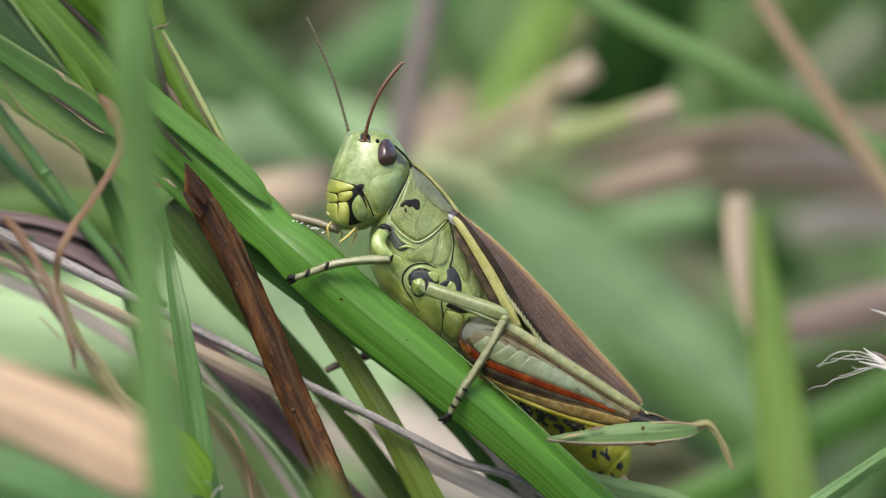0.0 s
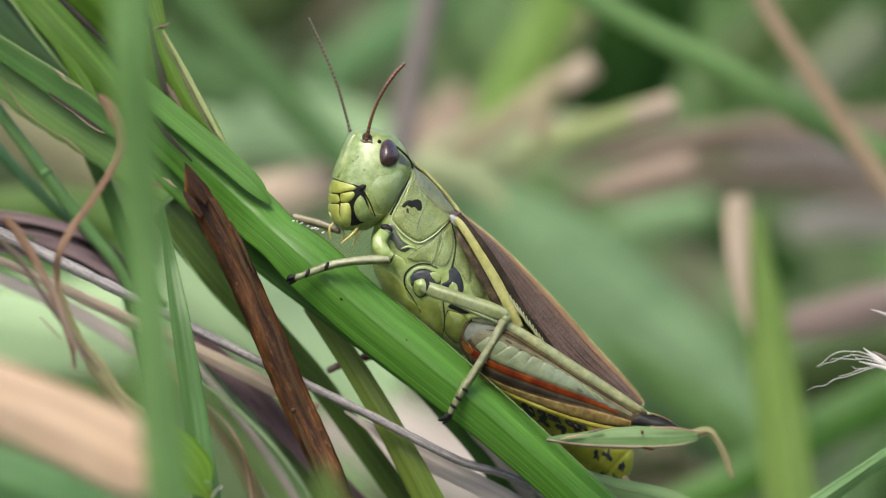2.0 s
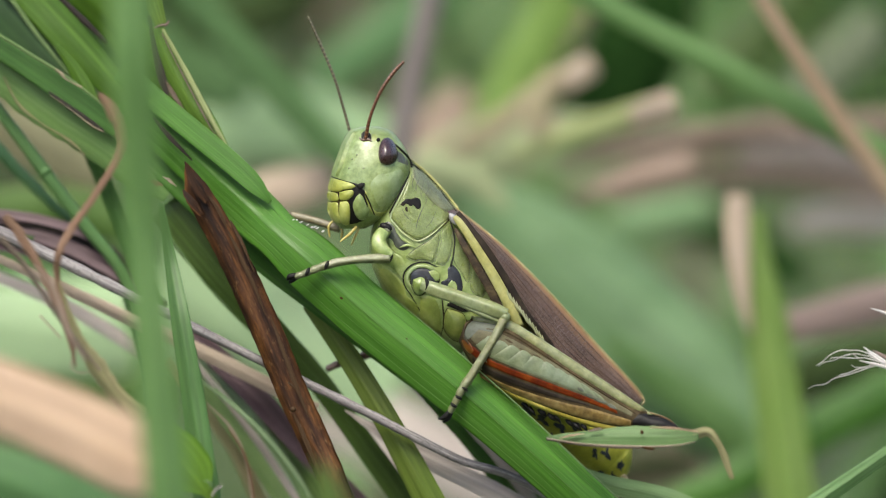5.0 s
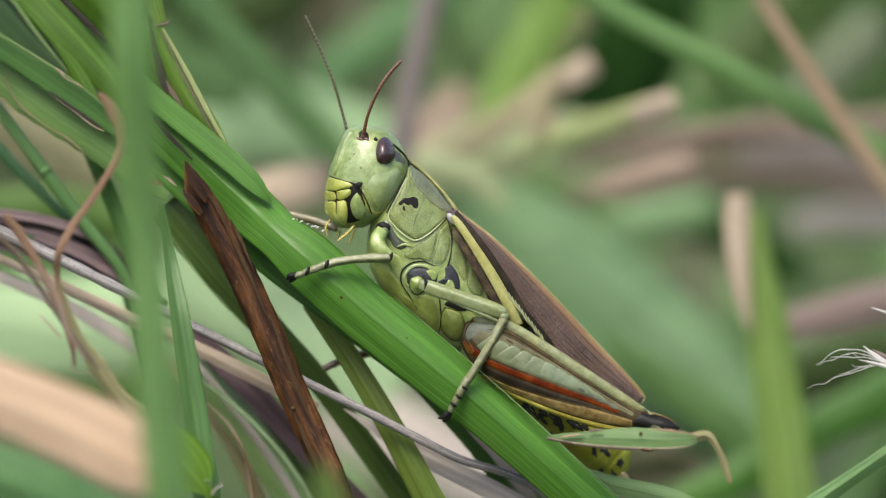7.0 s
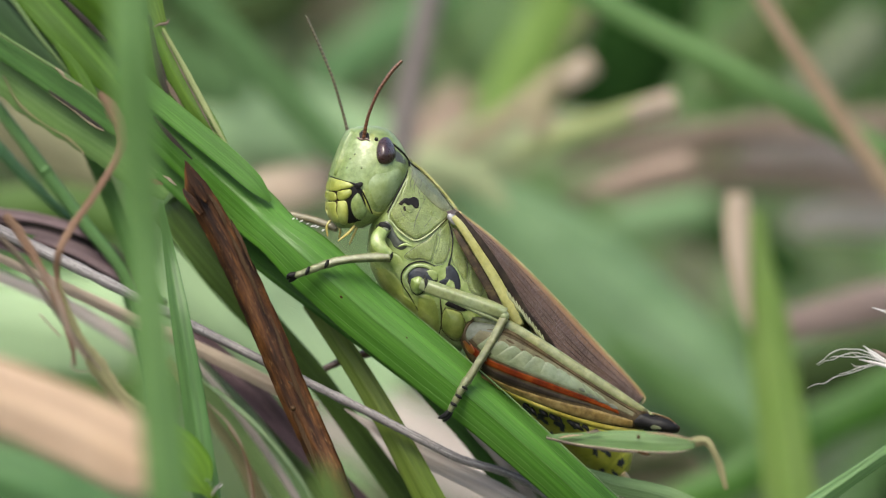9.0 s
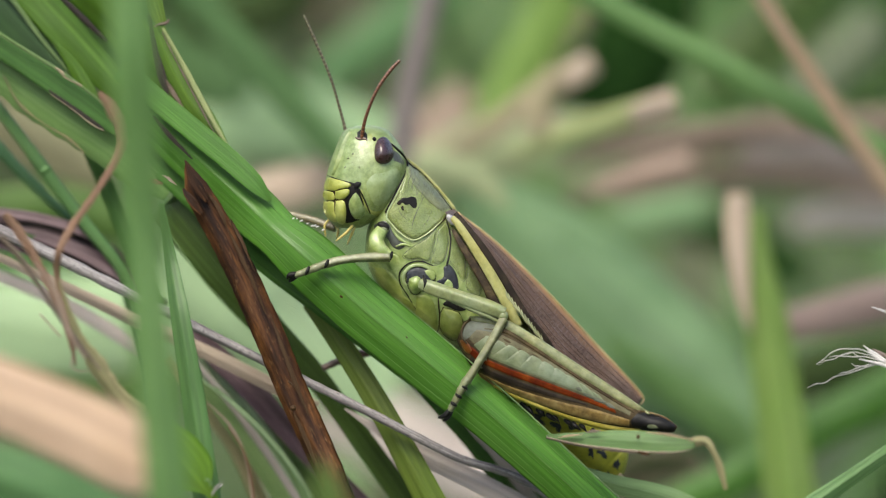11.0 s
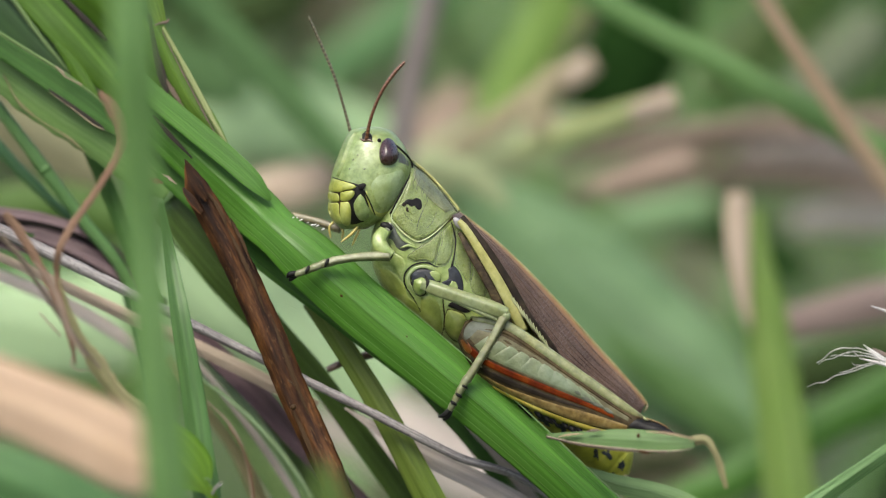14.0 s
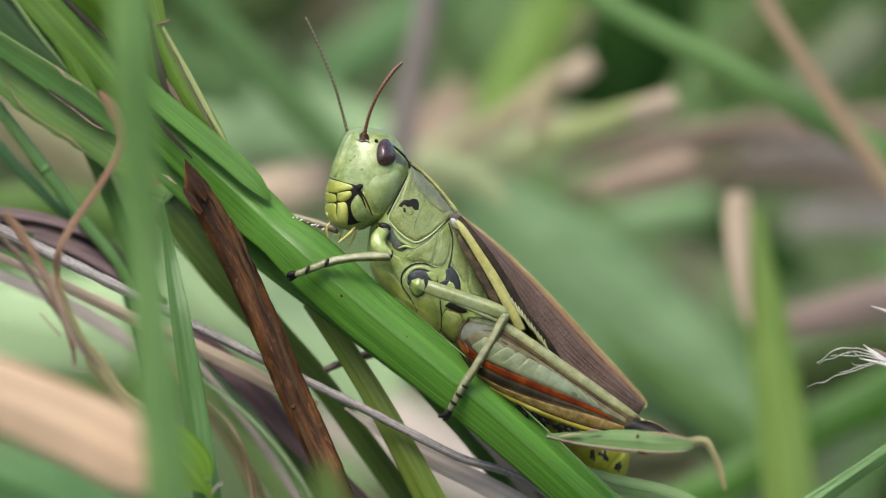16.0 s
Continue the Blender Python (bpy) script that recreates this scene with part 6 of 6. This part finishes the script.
# ---------------------------------------------------------------- the meadow behind
for label, pts, w, mat, sd in (
        ("long green grass stem", [(940, -70, 45), (1080, 16, 45), (1300, 132, 45), (1520, 252, 45), (1640, 318, 45)], [44, 50, 58, 60, 60], GREEN_CANE, 20.0),
        ("tan dry grass stalk", [(1310, -60, 40), (1400, 80, 40), (1500, 230, 40), (1620, 400, 40)], [32, 34, 36, 38], DRY_TAN, 20.4),
        ("dull purple dry grass stalk", [(775, -60, 65), (748, 60, 65), (722, 180, 65), (700, 330, 65)], [54, 56, 60, 60], GREY_DRY, 20.8),
        ("broken tan straw", [(780, 285, 72), (880, 225, 72), (960, 165, 72), (1045, 118, 72)], [50, 52, 52, 52], BEIGE, 21.2),
        ("broken tan straw", [(900, 276, 62), (980, 250, 60), (1080, 218, 58), (1190, 185, 56)], [10, 46, 56, 54], DRY_LIME, 21.6),
        ("broken straw end", [(950, 240, 60), (955, 190, 60), (985, 130, 60)], [50, 56, 50], BEIGE, 21.8),
        ("brown dead grass", [(1010, 352, 90), (1150, 300, 90), (1320, 236, 90), (1620, 220, 90)], [40, 60, 66, 60], BROWN, 22.2),
        ("brown dead grass", [(1080, 350, 95), (1250, 316, 95), (1420, 320, 95), (1620, 350, 95)], [50, 54, 60, 60], BROWN, 22.4),
        ("pinkish dry grass", [(1050, 342, 70), (1140, 314, 70), (1225, 290, 70)], [34, 48, 40], STRAW_PINK, 22.5),
        ("greyish dry grass", [(1300, 270, 105), (1420, 268, 105), (1620, 300, 105)], [60, 70, 70], GREY_DRY, 22.6),
        ("greyish dry grass", [(1400, 400, 110), (1500, 390, 110), (1620, 400, 110)], [60, 80, 80], GREY_PALE, 22.7),
        ("pinkish brown dead grass", [(1340, 600, 60), (1440, 570, 60), (1560, 540, 60), (1660, 520, 60)], [70, 80, 90, 90], DUSTY, 22.8),
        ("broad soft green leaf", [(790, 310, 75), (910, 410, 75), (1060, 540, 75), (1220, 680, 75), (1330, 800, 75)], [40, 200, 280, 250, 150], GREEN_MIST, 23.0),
        ("green grass blade", [(1180, 900, 62), (1320, 840, 62), (1470, 750, 62), (1640, 660, 62)], [70, 86, 92, 92], GREEN, 23.4),
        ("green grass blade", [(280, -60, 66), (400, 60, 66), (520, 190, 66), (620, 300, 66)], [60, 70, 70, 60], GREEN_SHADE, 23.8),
        ("bright green grass blade", [(1030, -80, 110), (972, 40, 110), (910, 160, 110), (850, 280, 110)], [120, 130, 130, 110], GREEN_GLOW, 24.0),
        ("tan dry leaf", [(380, 370, 70), (500, 340, 70), (640, 300, 70)], [84, 94, 70], CREAM, 24.4),
        ("pale green leaf", [(-80, 570, 90), (100, 590, 90), (300, 560, 90), (480, 510, 90)], [190, 230, 230, 180], GREEN_MINT, 24.8),
        ("pale green leaf", [(300, 420, 80), (420, 520, 80), (560, 620, 80), (680, 720, 80)], [180, 230, 230, 170], GREEN_MINT, 25.0),
        ("dark green leaf", [(-40, 690, 130), (60, 680, 130), (180, 690, 130), (300, 700, 130)], [100, 110, 130, 110], GREEN_HEDGE, 25.3),
        ("tan dry leaf", [(560, 720, 120), (700, 780, 120), (900, 880, 120)], [170, 190, 180], PALE_PINK, 25.6),
        ("green grass blade", [(-60, 838, 40), (60, 876, 40), (180, 930, 40), (300, 990, 40)], [130, 140, 130, 100], GREEN_BLUE, 25.9),
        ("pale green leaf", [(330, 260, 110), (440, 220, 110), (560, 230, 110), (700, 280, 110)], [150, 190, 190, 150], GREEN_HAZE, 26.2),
        ("pale green leaf", [(740, 350, 102), (860, 305, 102), (960, 325, 102), (1080, 400, 102)], [130, 170, 160, 120], GREEN_PALE, 26.5),
        ("pinkish dry leaf", [(700, 350, 125), (760, 250, 125), (830, 170, 125)], [90, 110, 90], STRAW_PINK, 26.6),
        ("soft green leaf", [(560, 150, 145), (660, 80, 145), (760, 10, 145), (820, -60, 145)], [100, 130, 130, 110], GREEN_BLUE, 26.7),
        ("broad pale lime leaf", [(700, 350, 94), (830, 286, 94), (950, 250, 94), (1060, 225, 94)], [110, 160, 130, 50], LIME_PALE, 26.85),
        ("pale withered leaf", [(730, 296, 64), (800, 306, 64), (856, 332, 64), (900, 372, 64)], [50, 66, 54, 16], LIME_PALE, 26.87),
        ("brown dead grass", [(980, 312, 76), (1090, 268, 76), (1240, 238, 76), (1380, 225, 76)], [20, 40, 46, 30], BROWN, 26.95),
        ("vivid green grass blade", [(1070, 600, 72), (1170, 676, 72), (1280, 752, 72), (1350, 830, 72)], [30, 76, 90, 60], GREEN_CANE, 26.97),
        ("bright yellow-green leaf", [(760, 320, 112), (860, 280, 112), (950, 250, 112), (1040, 220, 112)], [60, 76, 66, 24], DRY_LEAFY, 26.9),
        # the darkest leaves stand in for shaded gaps, by colour alone
        ("deep green or shade-coloured leaf", [(980, 230, 118), (1060, 160, 118), (1110, 90, 118), (1130, -20, 118)], [120, 190, 190, 160], GREEN_GAP_SHADE, 26.8),
        ("deep green or shade-coloured leaf", [(330, 60, 100), (410, 40, 100), (480, 20, 100), (560, -40, 100)], [60, 110, 110, 90], GREEN_DIM_SHADE, 27.1),
        ("green leaf", [(1240, 170, 140), (1300, 110, 140), (1370, 40, 140), (1440, -40, 140)], [70, 120, 150, 150], GREEN_DUSK, 27.4),
        ("deep green or shade-coloured leaf", [(1090, 220, 124), (1150, 140, 124), (1180, 50, 124), (1190, -40, 124)], [70, 130, 140, 120], GREEN_GAP_SHADE, 27.5),
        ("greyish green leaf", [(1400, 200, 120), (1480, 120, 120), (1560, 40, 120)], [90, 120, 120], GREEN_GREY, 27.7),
        # another leaf whose dark colour paints a shaded gap
        ("deep green or shade-coloured leaf", [(1180, 400, 130), (1270, 420, 130), (1350, 450, 130), (1430, 500, 130)], [60, 90, 110, 70], GREEN_GAP_SHADE, 28.0),
        ("olive leaf", [(1040, 420, 120), (1140, 390, 120), (1260, 370, 120)], [90, 110, 90], GREEN_MIST, 28.3),
        ("dusky green leaf", [(1390, 690, 84), (1480, 655, 84), (1600, 640, 84)], [90, 120, 130], GREEN_DIM_SHADE, 28.6),
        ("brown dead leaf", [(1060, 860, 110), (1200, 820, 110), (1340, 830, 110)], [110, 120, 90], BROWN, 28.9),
        # dark colour painted in for shade behind the tail
        ("dark leaf coloured as shade", [(1080, 836, 104), (1160, 822, 104), (1240, 815, 104)], [50, 66, 46], GREEN_DIM_SHADE, 29.0),
        ("pale yellow-green leaf", [(760, 300, 125), (860, 270, 125), (960, 260, 125)], [130, 150, 130], DRY_LEAFY, 29.5),
        ("tan dry leaf", [(-60, 200, 60), (40, 246, 60), (130, 292, 60), (190, 322, 60)], [110, 120, 96, 60], DRY_OLIVE, 29.8),
        ("deep green or shade-coloured leaf", [(-60, 384, 50), (60, 372, 50), (150, 380, 50), (230, 410, 50)], [96, 104, 100, 70], GREEN_HEDGE, 30.1),
        ("pale green leaf", [(250, 60, 110), (340, 130, 110), (430, 190, 110)], [110, 130, 120], GREEN_SHADE, 29.2)):
    dry = mat in (STRAW, DRY_OLIVE, DRY_LIME, PALE_PINK, DRY_TAN, CREAM, BEIGE, GREY_DRY, STRAW_PINK, GREY_PALE, BROWN, PEACH, DUSTY)
    grass_blade(label + " in the meadow behind", pts, w, mat, name="dry_sedge" if dry else "sedge", category="dry sedge" if dry else "sedge", fold=0.12, seed=sd, n=30, across=8, ribs=0.0, veins=1, group="grass in the meadow behind")


for a, b, c, da, db, w in ((1050, 113, 70, -70, 48, 50), (1198, 182, 54, -84, 28, 52), (968, 200, 70, -14, 60, 50)):
    end = tagged(part("straw_end", blade_mesh([(a, b, c), (a + da * 0.5, b + db * 0.5, c), (a + da, b + db, c)], [w, w, w * 0.6], fold=0.12, n=16, across=8, ribs=0.0, seed=a * 0.01), CREAM, None, origin=at(a, b, c)), "pale bleached end of a broken straw in the meadow", "dry straw")


def meadow():
    """The meadow behind: countless blades, all one stuff for each colour."""
    rng = random.Random(11)
    for name, mat, count, label in (("meadow_grass", GREEN_SOFT, 9000, "dense green meadow grass"), ("meadow_grass", GREEN_DARK, 7000, "dense dark green meadow grass"),
                                    ("meadow_grass", GREEN_PALE, 4000, "pale green meadow grass"), ("meadow_straw", BROWN, 3000, "dead brown grass in the meadow")):
        verts, faces, uvs = [], [], []
        for _ in range(count):
            r, g0 = 1.9 * math.sqrt(rng.random()), rng.uniform(0, 2 * math.pi)
            x, y = r * math.cos(g0), 0.35 + r * math.sin(g0)
            near = abs(x) < 0.14 and -0.45 < y < 0.36
            h = rng.uniform(0.02, 0.035) if near else rng.uniform(0.05, 0.14)
            w = rng.uniform(0.003, 0.008)
            g = rng.uniform(0, 2 * math.pi)
            lean = rng.uniform(0.2, 1.1) * h
            side = Vector((math.cos(g), math.sin(g), 0))
            to = Vector((-math.sin(g), math.cos(g), 0))
            base = Vector((x, y, 0))
            n = 7
            s = len(verts)
            for i in range(n):
                f = i / (n - 1)
                c = base + Vector((0, 0, h * (f - 0.35 * f * f * lean / h))) + to * lean * f * f
                ww = w * (1 - f ** 2.2) + 0.0003
                verts += [c - side * ww / 2, c + to * ww * 0.25, c + side * ww / 2, c - to * 0.0004]
                uvs += [(0, f * 40), (0.5, f * 40), (1, f * 40), (0.5, f * 40)]
            for i in range(n - 1):
                for j in range(4):
                    k = (j + 1) % 4
                    faces.append((s + 4 * i + j, s + 4 * i + k, s + 4 * i + 4 + k, s + 4 * i + 4 + j))
        me = bpy.data.meshes.new(name)
        me.from_pydata(verts, [], faces)
        layer = me.uv_layers.new(name="UVMap")
        for lp in me.loops:
            layer.data[lp.index].uv = uvs[lp.vertex_index]
        me.materials.append(mat)
        tagged(new(name, me), label, "grass", kind="stuff")


meadow()


# ---------------------------------------------------------------- what moves
SWAY = [(0, 0, 0), (0.5, 0, 0), (1, 1.5, 0.5), (1.5, 3, 1), (2, 3.3, 1), (3, 4, 0.8), (4, 4, 0.5), (6.5, -3, 0), (7, -3, 0), (8, -2, 1), (9, -2, 1),
        (11.5, -6, 1), (12, -3, 2), (13.5, -3, 2), (14, 3, 5), (14.5, -3, 2), (15, -8, 0), (15.5, -3, 5), (16, -2, 6)]
# seconds and how far the knee is drawn in, in plan units
KICK = [(0, -14), (0.5, -11), (1, -6), (1.5, -4), (2, -13), (2.5, -3), (3, -6), (3.5, -11), (4, -42), (4.2, -32), (6.3, 6), (7, 6), (8, 3), (8.5, 1), (9, 5),
        (11.5, -3), (12, -10), (12.5, -13), (13, -11), (13.5, -14), (13.7, -24), (13.85, -48), (14, -58), (14.3, -60), (14.5, -54), (14.7, -38), (15, -26), (15.2, -34), (15.5, -50), (16, -60)]
# seconds and how far the small leaf's bend sinks
NOD = [(0, 0), (0.5, 3), (1, 9), (1.5, 15), (2, 10), (2.5, 17), (3, 15.5), (3.5, 14), (4, 2.3), (4.3, 5), (6.3, 18), (7.5, 18.5), (8, 21.5), (8.5, 19), (9, 27), (11.5, 28),
       (12, 29.7), (13, 30), (13.5, 32), (14, 27), (14.5, 25), (15, 29), (16, 29)]
# seconds, degrees that the wings lift off the back, and how far they slide back
SPREAD = [(0, 0, 0), (4, 0, 0), (6.4, 1.2, 1), (9, 1.1, 2), (11.4, 1.1, 5), (12, 0.9, 6), (13.5, 0.9, 6), (14, 0.1, 9), (15, 0.6, 8), (16, 0.7, 9)]
# seconds and degrees that the tail swings back
TAIL = [(0, 0), (0.5, 0.3), (1, -0.4), (2, 0), (4, 0.2), (6.4, -0.3), (7.5, -1.0), (9, -0.9), (11.4, 0.2), (12, -4.0), (12.5, -2.8), (13, -0.4), (14, 0), (16, 0.3)]


def shift(x, y):
    return (RIGHT * x - UP * y) * UNIT * 1e-3


def motions():
    home = Vector(hopper.location)
    walk(hopper, [(t, Matrix.Translation(home + shift(x, y))) for t, x, y in SWAY])
    for ob in (LEGS["fore_shin"], LEGS["mid_shin"]):
        base = Vector(ob.location)
        walk(ob, [(t, Matrix.Translation(base - shift(x, y))) for t, x, y in SWAY])
    for ob, share in ((LEGS["fore"], 0.4), (LEGS["mid"], 0.5)):
        base = Vector(ob.location)
        walk(ob, [(t, Matrix.Translation(base - shift(x, y) * share)) for t, x, y in SWAY])
    # the hind thigh sinks at the knee as it is drawn in
    axis = (RIGHT * 376 - UP * 160).normalized()
    base = Vector(hind_leg.location)
    rows = []
    for t, k in KICK:
        slide, sink = 0.5 * max(k, -14), 4 + 0.3 * max(0, -14 - k)
        rows.append((t, Matrix.Translation(base + axis * slide * UNIT * 1e-3) @ Matrix.Rotation(math.atan2(sink, 370), 4, AWAY)))
    walk(hind_leg, rows)
    base = Vector(bent.location)
    walk(bent, [(t, Matrix.Translation(base) @ Matrix.Rotation(math.atan2(d, 250), 4, AWAY) @ Matrix.Rotation(radians(-0.6 * d), 4, UP)) for t, d in NOD])
    along = (RIGHT * 0.7 - UP * 0.714).normalized()
    for ob in WINGS:
        base = Vector(ob.location)
        walk(ob, [(t, Matrix.Translation(base + along * d * UNIT * 1e-3) @ Matrix.Rotation(radians(-g), 4, AWAY)) for t, g, d in SPREAD])
    base = Vector(abdomen.location)
    walk(abdomen, [(t, Matrix.Translation(base) @ Matrix.Rotation(radians(g), 4, AWAY)) for t, g in TAIL])


motions()
